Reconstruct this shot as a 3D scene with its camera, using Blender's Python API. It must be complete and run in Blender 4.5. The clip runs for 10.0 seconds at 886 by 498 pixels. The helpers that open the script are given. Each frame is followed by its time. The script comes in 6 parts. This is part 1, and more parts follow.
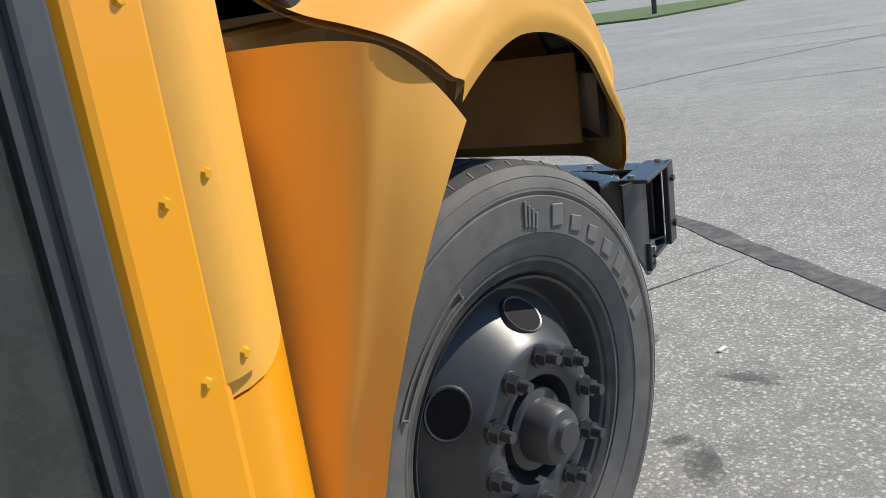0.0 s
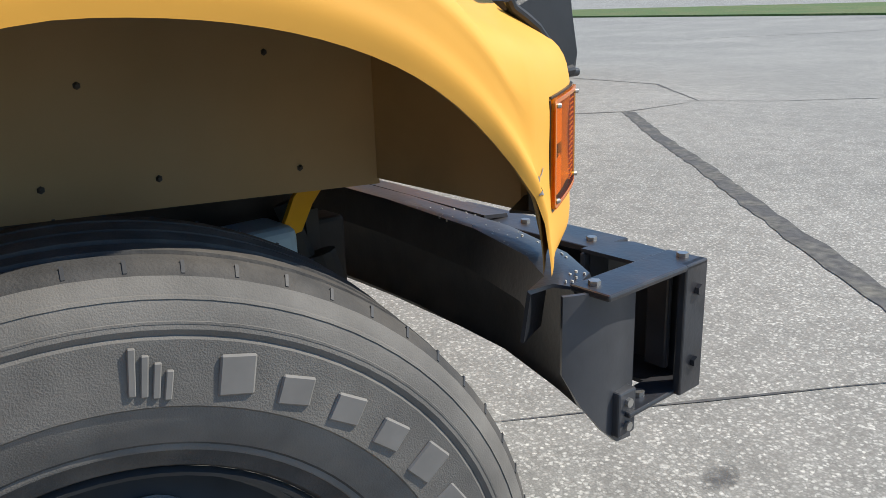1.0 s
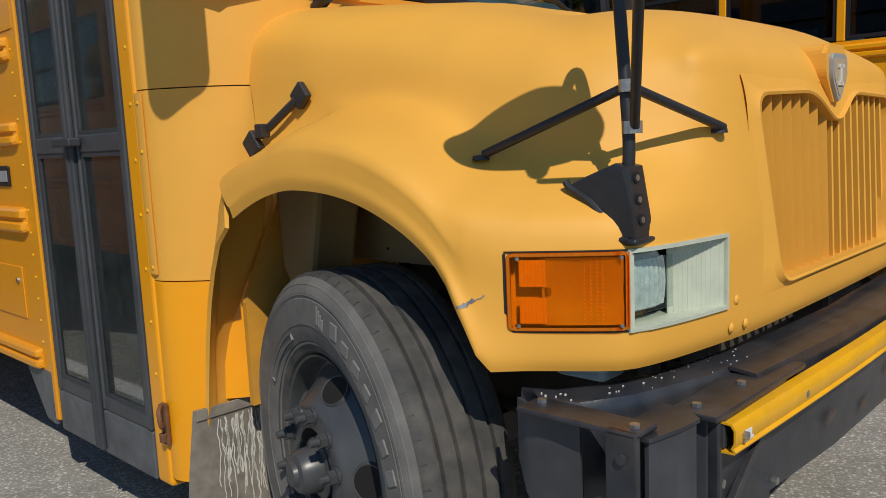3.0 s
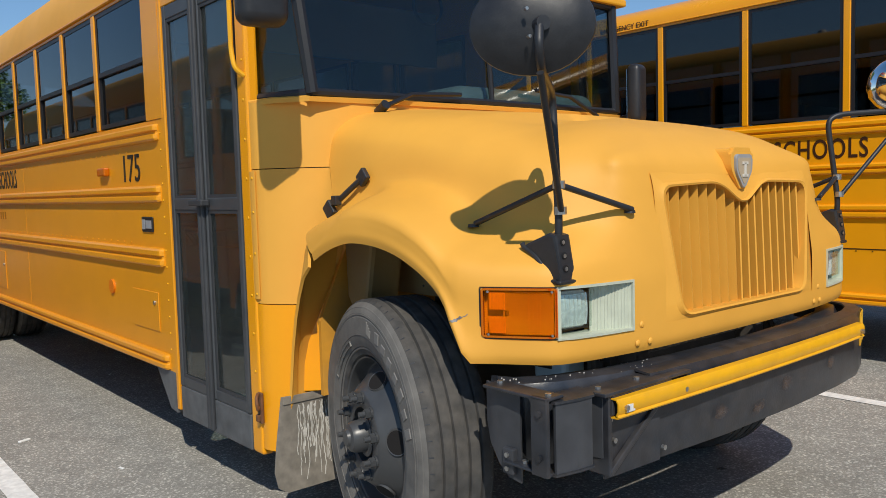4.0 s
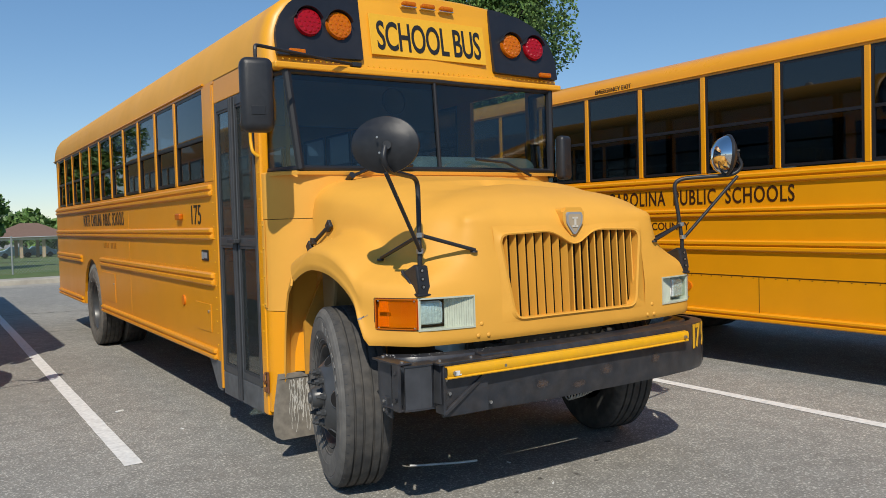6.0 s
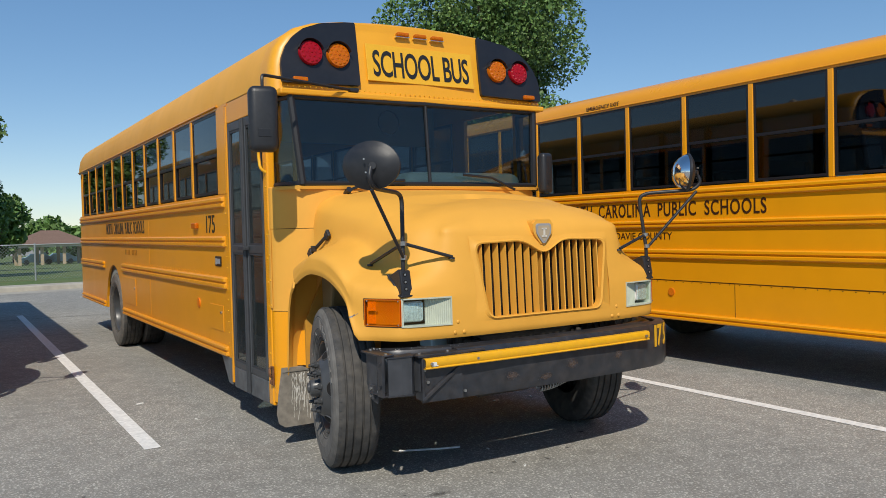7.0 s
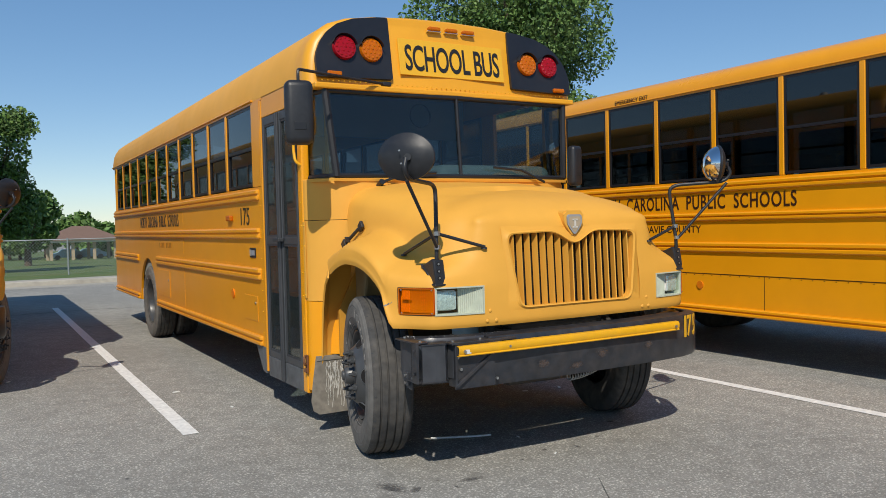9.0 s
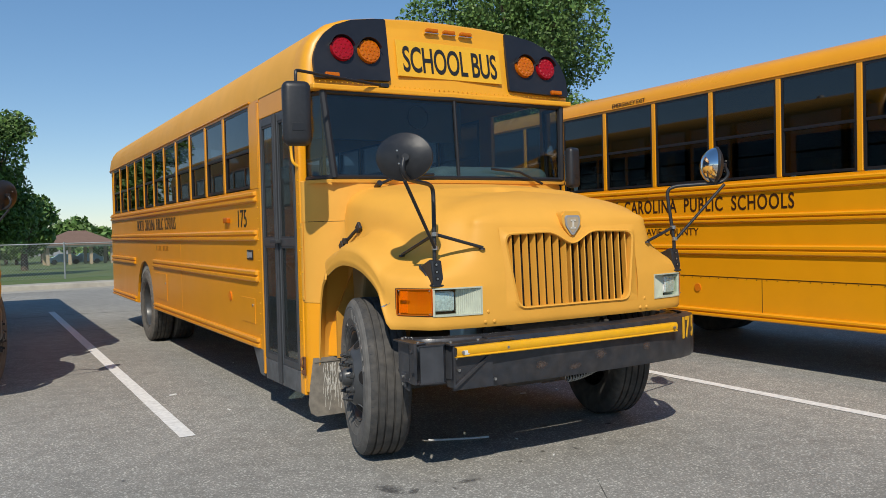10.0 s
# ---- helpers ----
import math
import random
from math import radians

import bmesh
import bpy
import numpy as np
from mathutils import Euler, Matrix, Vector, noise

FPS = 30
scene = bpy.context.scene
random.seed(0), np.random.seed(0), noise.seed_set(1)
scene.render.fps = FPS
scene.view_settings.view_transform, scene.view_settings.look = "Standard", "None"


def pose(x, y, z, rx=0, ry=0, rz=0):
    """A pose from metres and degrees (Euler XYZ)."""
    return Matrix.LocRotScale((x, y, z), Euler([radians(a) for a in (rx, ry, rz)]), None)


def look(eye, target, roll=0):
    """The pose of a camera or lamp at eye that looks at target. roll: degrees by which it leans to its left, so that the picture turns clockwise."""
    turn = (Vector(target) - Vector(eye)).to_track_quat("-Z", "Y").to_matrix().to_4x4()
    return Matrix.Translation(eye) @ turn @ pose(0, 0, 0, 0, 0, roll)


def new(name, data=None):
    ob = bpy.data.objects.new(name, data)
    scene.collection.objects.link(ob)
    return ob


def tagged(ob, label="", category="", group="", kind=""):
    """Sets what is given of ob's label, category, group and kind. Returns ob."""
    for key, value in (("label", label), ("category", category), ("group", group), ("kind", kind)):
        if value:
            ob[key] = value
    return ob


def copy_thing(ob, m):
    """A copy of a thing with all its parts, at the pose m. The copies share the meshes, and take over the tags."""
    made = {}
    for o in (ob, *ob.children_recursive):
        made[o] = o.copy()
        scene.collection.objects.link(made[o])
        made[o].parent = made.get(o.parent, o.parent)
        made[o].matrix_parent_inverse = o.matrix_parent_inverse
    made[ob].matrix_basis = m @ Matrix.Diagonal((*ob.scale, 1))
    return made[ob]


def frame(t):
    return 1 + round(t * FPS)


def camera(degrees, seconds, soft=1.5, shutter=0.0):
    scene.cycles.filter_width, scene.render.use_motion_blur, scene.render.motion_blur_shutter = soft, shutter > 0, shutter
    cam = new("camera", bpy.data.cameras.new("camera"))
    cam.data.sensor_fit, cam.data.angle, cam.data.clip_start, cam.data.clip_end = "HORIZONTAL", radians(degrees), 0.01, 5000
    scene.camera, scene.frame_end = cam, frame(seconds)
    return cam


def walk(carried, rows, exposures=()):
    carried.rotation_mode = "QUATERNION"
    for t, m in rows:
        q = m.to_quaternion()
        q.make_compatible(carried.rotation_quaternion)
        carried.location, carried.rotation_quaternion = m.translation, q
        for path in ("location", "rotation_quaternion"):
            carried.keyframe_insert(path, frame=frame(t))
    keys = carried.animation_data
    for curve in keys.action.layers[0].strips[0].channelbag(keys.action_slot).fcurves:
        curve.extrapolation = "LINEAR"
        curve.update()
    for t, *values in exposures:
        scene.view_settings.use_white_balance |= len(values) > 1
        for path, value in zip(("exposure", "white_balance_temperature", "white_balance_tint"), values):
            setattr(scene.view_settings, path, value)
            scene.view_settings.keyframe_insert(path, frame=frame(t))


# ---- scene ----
from mathutils.bvhtree import BVHTree

cam = camera(58.0, 10.0, soft=0.45)
PATH = [
    (0, (1.761, -0.6, 1.286), (0.768, 1.054, 0.76), -8.0),
    (0.3, (1.796, -0.341, 1.257), (0.693, 1.225, 0.684), -6.4),
    (0.4, (1.802, -0.23, 1.259), (0.655, 1.306, 0.688), -5.9),
    (0.7, (1.836, 0.106, 1.262), (0.549, 1.527, 0.694), -4.2),
    (1, (1.879, 0.491, 1.258), (0.419, 1.732, 0.684), -1.8),
    (1.2, (1.871, 0.737, 1.276), (0.28, 1.811, 0.716), -0.0),
    (1.4, (1.828, 0.969, 1.257), (0.094, 1.815, 0.729), 1.1),
    (1.6, (1.784, 1.18, 1.283), (-0.085, 1.695, 0.793), 1.7),
    (1.8, (1.772, 1.358, 1.298), (-0.172, 1.431, 0.831), 1.8),
    (2, (1.802, 1.523, 1.261), (-0.099, 1.103, 0.804), 0.6),
    (2.3, (1.926, 1.792, 1.284), (0.212, 0.838, 0.896), -1.5),
    (2.5, (2.036, 1.961, 1.311), (0.411, 0.843, 0.982), -1.4),
    (2.7, (2.186, 2.113, 1.343), (0.658, 0.862, 1.03), -1.8),
    (3.8, (2.722, 2.966, 1.409), (1.41, 1.467, 1.234), -2.1),
    (4, (2.85, 3.159, 1.452), (1.559, 1.639, 1.301), -1.6),
    (4.5, (2.972, 3.671, 1.447), (1.755, 2.089, 1.32), -1.6),
    (5, (3.071, 4.117, 1.469), (1.903, 2.496, 1.374), -1.6),
    (5.5, (3.122, 4.565, 1.525), (1.997, 2.913, 1.444), -1.5),
    (6, (3.063, 4.921, 1.535), (1.971, 3.248, 1.458), -1.6),
    (6.2, (3.141, 5.073, 1.546), (2.056, 3.395, 1.474), -1.6),
    (7.5, (3.218, 5.586, 1.536), (2.178, 3.878, 1.488), -1.3),
    (8, (3.261, 5.584, 1.528), (2.243, 3.863, 1.478), -1.2),
    (8.5, (3.287, 5.576, 1.52), (2.277, 3.85, 1.463), -1.2),
    (9, (3.292, 5.556, 1.51), (2.285, 3.829, 1.447), -1.4),
    (9.5, (3.293, 5.546, 1.501), (2.285, 3.82, 1.441), -1.4),
    (10, (3.291, 5.545, 1.485), (2.278, 3.822, 1.434), -1.4),
]
walk(cam, [(t, look(eye, target, roll)) for t, eye, target, roll in PATH],
     [(0.0, 0.47), (0.5, 0.52), (1.0, 0.65), (1.2, 0.55), (1.4, 0.33), (1.6, 0.05), (1.8, -0.1), (2.3, -0.08), (2.5, -0.2), (2.7, -0.2), (4.0, 0.03), (10.0, 0.03)])

# ---- light ----
world = bpy.data.worlds.new("sky")
scene.world = world
world.use_nodes = True
wn, wl = world.node_tree.nodes, world.node_tree.links
SUN = Vector((0.557, 0.832, 1.0)).normalized()
sky = wn.new("ShaderNodeTexSky")
sky.sky_type = "NISHITA"
sky.sun_disc = False
sky.sun_elevation = math.asin(SUN.z)
sky.sun_rotation = math.atan2(SUN.x, SUN.y)
sky.air_density, sky.dust_density, sky.ozone_density = 1.0, 0.0, 1.6
sky.altitude = 1500
tone = wn.new("ShaderNodeVectorMath")
tone.operation = "MULTIPLY"
tone.inputs[1].default_value = (0.98, 1.03, 1.09)
flat = wn.new("ShaderNodeGamma")
flat.inputs["Gamma"].default_value = 0.68
rich = wn.new("ShaderNodeHueSaturation")
rich.inputs["Saturation"].default_value = 1.4
wl.new(sky.outputs[0], flat.inputs["Color"])
wl.new(flat.outputs[0], rich.inputs["Color"])
wl.new(rich.outputs[0], tone.inputs[0])
wl.new(tone.outputs[0], wn["Background"].inputs[0])
wn["Background"].inputs[1].default_value = 0.174
sun = new("sun", bpy.data.lights.new("sun", "SUN"))
sun.data.energy, sun.data.angle, sun.data.color = 3.75, radians(0.53), (1.0, 0.93, 0.81)
sun.matrix_world = look(SUN * 60, (0, 0, 0))

# ---- materials ----


def material(name, colour, rough=0.5, metal=0.0, vary=0.12, scale=6.0, bump=0.0, bump_scale=200.0, second=None,
             second_scale=1.2, second_amount=0.3, coat=0.0, random_amount=0.0, spec=0.5):
    """Two scales of noise over a base colour, with bump and uneven roughness."""
    m = bpy.data.materials.new(name)
    m.use_nodes = True
    n, l = m.node_tree.nodes, m.node_tree.links
    b = n["Principled BSDF"]
    b.inputs["Metallic"].default_value = metal
    b.inputs["Coat Weight"].default_value = coat
    b.inputs["Coat Roughness"].default_value = 0.15
    b.inputs["Specular IOR Level"].default_value = spec
    tc = n.new("ShaderNodeTexCoord")
    fine = n.new("ShaderNodeTexNoise")
    fine.inputs["Scale"].default_value, fine.inputs["Detail"].default_value = scale, 6
    l.new(tc.outputs["Object"], fine.inputs["Vector"])
    broad = n.new("ShaderNodeTexNoise")
    broad.inputs["Scale"].default_value, broad.inputs["Detail"].default_value = second_scale, 5
    l.new(tc.outputs["Object"], broad.inputs["Vector"])
    ramp = n.new("ShaderNodeMapRange")
    ramp.inputs["From Min"].default_value, ramp.inputs["From Max"].default_value = 0.3, 0.7
    ramp.inputs["To Min"].default_value, ramp.inputs["To Max"].default_value = 1 - vary, 1 + vary
    l.new(fine.outputs["Fac"], ramp.inputs["Value"])
    mix = n.new("ShaderNodeMix")
    mix.data_type, mix.blend_type = "RGBA", "MIX"
    mix.inputs["A"].default_value = (*colour, 1)
    mix.inputs["B"].default_value = (*(second or [c * 0.8 for c in colour]), 1)
    sharp = n.new("ShaderNodeMapRange")
    sharp.inputs["From Min"].default_value, sharp.inputs["From Max"].default_value = 0.42, 0.72
    sharp.inputs["To Max"].default_value = second_amount
    l.new(broad.outputs["Fac"], sharp.inputs["Value"])
    l.new(sharp.outputs[0], mix.inputs["Factor"])
    mul = n.new("ShaderNodeVectorMath")
    mul.operation = "SCALE"
    l.new(mix.outputs["Result"], mul.inputs[0])
    if random_amount:
        info = n.new("ShaderNodeObjectInfo")
        rr = n.new("ShaderNodeMapRange")
        rr.inputs["To Min"].default_value, rr.inputs["To Max"].default_value = 1 - random_amount, 1 + random_amount
        l.new(info.outputs["Random"], rr.inputs["Value"])
        mm = n.new("ShaderNodeMath")
        mm.operation = "MULTIPLY"
        l.new(ramp.outputs[0], mm.inputs[0])
        l.new(rr.outputs[0], mm.inputs[1])
        l.new(mm.outputs[0], mul.inputs["Scale"])
    else:
        l.new(ramp.outputs[0], mul.inputs["Scale"])
    l.new(mul.outputs[0], b.inputs["Base Color"])
    rg = n.new("ShaderNodeMapRange")
    rg.inputs["To Min"].default_value, rg.inputs["To Max"].default_value = max(0.02, rough - 0.1), min(1, rough + 0.1)
    l.new(broad.outputs["Fac"], rg.inputs["Value"])
    l.new(rg.outputs[0], b.inputs["Roughness"])
    if bump:
        bn = n.new("ShaderNodeTexNoise")
        bn.inputs["Scale"].default_value, bn.inputs["Detail"].default_value = bump_scale, 3
        l.new(tc.outputs["Object"], bn.inputs["Vector"])
        bp = n.new("ShaderNodeBump")
        bp.inputs["Strength"].default_value, bp.inputs["Distance"].default_value = bump, 0.004
        l.new(bn.outputs["Fac"], bp.inputs["Height"])
        l.new(bp.outputs[0], b.inputs["Normal"])
    return m


def glass(name, tint, gloss=0.03, ior=1.5, edge=0.75, dirt_haze=0.0):
    """A thin pane: tinted see-through with a Fresnel gloss and a grey film of dirt and painted-in reflected haze."""
    m = bpy.data.materials.new(name)
    m.use_nodes = True
    n, l = m.node_tree.nodes, m.node_tree.links
    n.remove(n["Principled BSDF"])
    tr = n.new("ShaderNodeBsdfTransparent")
    tr.inputs[0].default_value = (*tint, 1)
    gl = n.new("ShaderNodeBsdfGlossy")
    gl.inputs["Roughness"].default_value = gloss
    lw = n.new("ShaderNodeLayerWeight")
    lw.inputs["Blend"].default_value = 0.5
    pw = n.new("ShaderNodeMath")
    pw.operation = "POWER"
    pw.inputs[1].default_value = 4.0
    l.new(lw.outputs["Facing"], pw.inputs[0])
    fr = n.new("ShaderNodeMapRange")
    fr.inputs["To Min"].default_value, fr.inputs["To Max"].default_value = ((ior - 1) / (ior + 1)) ** 2, edge
    l.new(pw.outputs[0], fr.inputs["Value"])
    mx = n.new("ShaderNodeMixShader")
    l.new(fr.outputs[0], mx.inputs[0])
    film_ = n.new("ShaderNodeMixShader")
    film_.inputs[0].default_value = dirt_haze
    if dirt_haze:
        grain = n.new("ShaderNodeTexNoise")
        grain.inputs["Scale"].default_value, grain.inputs["Detail"].default_value = 9.0, 6.0
        spread = n.new("ShaderNodeMapRange")
        spread.inputs["From Min"].default_value, spread.inputs["From Max"].default_value = 0.3, 0.7
        spread.inputs["To Min"].default_value, spread.inputs["To Max"].default_value = dirt_haze * 0.6, dirt_haze * 1.4
        l.new(grain.outputs[0], spread.inputs["Value"])
        l.new(spread.outputs[0], film_.inputs[0])
    # pale grey colour paints in reflected haze along with the dirt
    df = n.new("ShaderNodeBsdfDiffuse")
    df.inputs[0].default_value = (0.40, 0.45, 0.44, 1)
    l.new(tr.outputs[0], film_.inputs[1])
    l.new(df.outputs[0], film_.inputs[2])
    l.new(film_.outputs[0], mx.inputs[1])
    l.new(gl.outputs[0], mx.inputs[2])
    l.new(mx.outputs[0], n["Material Output"].inputs["Surface"])
    return m


YB = (0.76, 0.31, 0.008)
YH = (0.78, 0.385, 0.050)
M = {
    "yellow": material("school_bus_yellow_paint", YB, 0.34, vary=0.03, scale=3, second=(0.72, 0.285, 0.009), second_scale=0.9, second_amount=0.5, bump=0.02, bump_scale=25, coat=0.15),
    "capyellow": material("cap_yellow_paint", (0.80, 0.37, 0.018), 0.4, vary=0.03, scale=4, second=(0.76, 0.34, 0.018), second_scale=1.2, second_amount=0.5, bump=0.02, bump_scale=30),
    "faded": material("sun_faded_yellow_paint", YH, 0.6, vary=0.03, scale=5, second=(0.72, 0.345, 0.04), second_scale=1.6, second_amount=0.6, bump=0.025, bump_scale=60),
    "orange": material("deep_yellow_paint", (0.88, 0.36, 0.004), 0.30, vary=0.03, scale=3, second=(0.83, 0.33, 0.005), second_scale=0.7, second_amount=0.5, bump=0.02, bump_scale=25, coat=0.2),
    "black": material("black_plastic", (0.018, 0.019, 0.022), 0.42, vary=0.15, scale=40, second=(0.035, 0.036, 0.04), second_scale=4, second_amount=0.4, bump=0.15, bump_scale=900),
    "blackpaint": material("black_paint", (0.012, 0.013, 0.018), 0.38, vary=0.1, scale=20, second=(0.022, 0.022, 0.026), second_scale=3, second_amount=0.5),
    "steel": material("worn_black_steel", (0.024, 0.027, 0.034), 0.33, vary=0.3, scale=16, second=(0.058, 0.050, 0.047), second_scale=9, second_amount=0.6, bump=0.12, bump_scale=90, spec=0.6),
    "greysteel": material("grey_bent_steel", (0.05, 0.053, 0.06), 0.34, metal=0.0, vary=0.25, scale=9, second=(0.04, 0.042, 0.05), second_scale=6, second_amount=0.7, bump=0.06, bump_scale=60),
    "tyre": material("tyre_rubber", (0.135, 0.129, 0.12), 0.75, vary=0.16, scale=18, second=(0.20, 0.187, 0.165), second_scale=5, second_amount=0.55, bump=0.25, bump_scale=500, spec=0.3),
    "tread": material("worn_tread_rubber", (0.060, 0.059, 0.058), 0.85, vary=0.2, scale=24, second=(0.125, 0.113, 0.098), second_scale=9, second_amount=0.75, bump=0.3, bump_scale=300, spec=0.25),
    "letters": material("raised_sidewall_rubber", (0.20, 0.192, 0.18), 0.7, vary=0.1, scale=30, spec=0.35),
    "rim": material("black_wheel_paint", (0.055, 0.058, 0.062), 0.36, vary=0.12, scale=14, second=(0.065, 0.063, 0.06), second_scale=6, second_amount=0.5, bump=0.03, bump_scale=80),
    "housing": material("white_lamp_housing", (0.88, 0.87, 0.84), 0.35, vary=0.06, scale=30),
    # near-black that stands in for the shade inside openings
    "void_shade": material("void_shade_black", (0.006, 0.005, 0.005), 0.9, vary=0.1),
    "rubber": material("door_seal_rubber", (0.035, 0.038, 0.043), 0.55, vary=0.12, scale=18, second=(0.06, 0.06, 0.062), second_scale=5, second_amount=0.4, bump=0.05),
    "frame": material("dark_grey_door_aluminium", (0.060, 0.066, 0.073), 0.45, metal=0.2, vary=0.08, scale=12, second=(0.11, 0.115, 0.12), second_scale=3, second_amount=0.4),
    "kick": material("scuffed_grey_door_panel", (0.13, 0.14, 0.15), 0.5, metal=0.3, vary=0.2, scale=16, second=(0.07, 0.075, 0.08), second_scale=5, second_amount=0.7),
    "winframe": material("black_window_frame", (0.015, 0.015, 0.017), 0.4, vary=0.1),
    "chrome": material("dull_chrome", (0.75, 0.75, 0.74), 0.2, metal=1.0, vary=0.08, scale=20),
    "zinc": material("zinc_bolt", (0.45, 0.44, 0.42), 0.4, metal=0.9, vary=0.2, scale=60),
    "grime": material("grimy_wheel_well", (0.40, 0.26, 0.09), 0.7, vary=0.25, scale=7, second=(0.20, 0.14, 0.075), second_scale=3.5, second_amount=0.9, bump=0.1, bump_scale=60),
    "splash": material("dirty_yellow_panel", (0.62, 0.29, 0.03), 0.6, vary=0.1, scale=12, second=(0.40, 0.22, 0.06), second_scale=5, second_amount=0.8, bump=0.05, bump_scale=60),
    "liner": material("grimy_fender_liner", (0.45, 0.305, 0.14), 0.75, vary=0.15, scale=5, second=(0.30, 0.22, 0.12), second_scale=2.5, second_amount=0.8, bump=0.08, bump_scale=50),
    "under": material("dark_chassis", (0.062, 0.054, 0.046), 0.7, vary=0.3, scale=8, bump=0.1, bump_scale=60),
    "interior": material("interior_grey_panel", (0.30, 0.35, 0.35), 0.6, vary=0.08, scale=5),
    "dash": material("grey_green_dashboard", (0.34, 0.41, 0.37), 0.6, vary=0.06, scale=10),
    "seat": material("dark_green_vinyl", (0.018, 0.022, 0.022), 0.5, vary=0.12, scale=10),
    "bezel": material("pale_green_bezel", (0.50, 0.535, 0.43), 0.5, vary=0.07, scale=25, second=(0.42, 0.45, 0.35), second_scale=8, second_amount=0.5),
    "dirty": material("grey_mud_flap_plate", (0.24, 0.215, 0.18), 0.6, vary=0.2, scale=25, second=(0.13, 0.12, 0.10), second_scale=6, second_amount=0.7),
    "drip": material("white_dried_drips", (0.62, 0.60, 0.55), 0.8, vary=0.12, scale=40),
    "letterblack": material("black_lettering", (0.012, 0.012, 0.012), 0.5, vary=0.1, scale=20),
    "letterbrown": material("dark_brown_lettering", (0.045, 0.016, 0.004), 0.45, vary=0.12, scale=20),
    "faintwords": material("faint_brown_lettering", (0.38, 0.15, 0.006), 0.45, vary=0.15, scale=20),
    "signyellow": material("reflective_sign_yellow", (0.80, 0.43, 0.022), 0.4, vary=0.03, scale=30),
    "baryellow": material("yellow_gate_bar", (0.80, 0.40, 0.008), 0.35, vary=0.05, scale=20, second=(0.66, 0.33, 0.02), second_scale=8, second_amount=0.5),
    "rust": material("rusty_clip", (0.16, 0.07, 0.03), 0.7, vary=0.3, scale=40),
    "patch": material("bare_primer_patch", (0.12, 0.085, 0.07), 0.8, vary=0.25, scale=30),
    "chip": material("chipped_paint", (0.25, 0.25, 0.25), 0.6, vary=0.3, scale=120, second=(0.06, 0.05, 0.05), second_scale=60, second_amount=0.9),
    "white": material("road_paint_white", (0.80, 0.80, 0.77), 0.75, vary=0.12, scale=30, second=(0.55, 0.55, 0.53), second_scale=14, second_amount=0.5, bump=0.3, bump_scale=200),
    "sealant": material("crack_sealant", (0.085, 0.083, 0.08), 0.85, vary=0.35, scale=20, second=(0.20, 0.19, 0.15), second_scale=5, second_amount=0.6, bump=0.4, bump_scale=120),
    "oil": material("oil_stain", (0.105, 0.10, 0.095), 0.7, vary=0.3, scale=25, bump=0.3, bump_scale=250),
    "concrete": material("pale_concrete", (0.40, 0.37, 0.31), 0.9, vary=0.1, scale=6, second=(0.30, 0.28, 0.24), second_scale=1.0, second_amount=0.6, bump=0.2, bump_scale=80),
    "bark": material("tree_bark", (0.10, 0.075, 0.055), 0.9, vary=0.3, scale=12, bump=0.6, bump_scale=30),
    "roof": material("brown_shingle_roof", (0.19, 0.12, 0.09), 0.9, vary=0.2, scale=8),
    "galv": material("galvanised_steel", (0.42, 0.43, 0.43), 0.45, metal=0.7, vary=0.1, scale=20),
    "tan": material("tan_column_paint", (0.42, 0.33, 0.22), 0.7, vary=0.1),
    "cream": material("cream_eaves_paint", (0.62, 0.58, 0.5), 0.7, vary=0.1),
    "blue": material("translucent_blue_tank", (0.45, 0.63, 0.74), 0.4, vary=0.06, scale=9),
    "skylight": material("grey_trim", (0.3, 0.31, 0.32), 0.5, vary=0.1),
    "pane": glass("tinted_window_glass", (0.24, 0.27, 0.29), 0.02, 1.8),
    "screen": glass("windscreen_glass", (0.60, 0.66, 0.68), 0.02, 1.6),
    "doorpane": glass("door_glass", (0.56, 0.64, 0.64), 0.03, 1.8, dirt_haze=0.045),
    "amberglass": glass("amber_lens_glass", (0.93, 0.50, 0.075), 0.08, 1.5),
    "lensglass": glass("amber_signal_glass", (0.975, 0.655, 0.10), 0.06, 1.25, 0.2),
    "clear": glass("clear_glass", (0.85, 0.9, 0.88), 0.02),
}


def lens_material(name, colour, rough=0.2):
    m = material(name, colour, rough, vary=0.1, scale=120, coat=0.0, spec=0.3)
    b = m.node_tree.nodes["Principled BSDF"]
    b.inputs["Subsurface Weight"].default_value = 0.15
    b.inputs["Subsurface Radius"].default_value = (0.02, 0.006, 0.002)
    return m


M["amber"] = lens_material("amber_lens", (0.52, 0.125, 0.002))
M["amberbright"] = lens_material("bright_amber_bowl", (0.85, 0.33, 0.008), 0.15)
M["amberdark"] = lens_material("deep_amber_reflector", (0.72, 0.19, 0.008), 0.3)
M["rimamber"] = lens_material("orange_lens_rim", (0.50, 0.13, 0.003), 0.25)
M["red"] = lens_material("red_lens", (0.34, 0.006, 0.014))
M["bowl"] = material("polished_bowl", (0.90, 0.88, 0.84), 0.25, metal=0.5, vary=0.05, scale=80)
M["mirror"] = material("convex_mirror_glass", (0.85, 0.85, 0.85), 0.04, metal=1.0, vary=0.02)
M["headglass"] = material("headlamp_reflector", (0.93, 0.95, 0.96), 0.28, metal=0.3, vary=0.2, scale=60, coat=0.8)


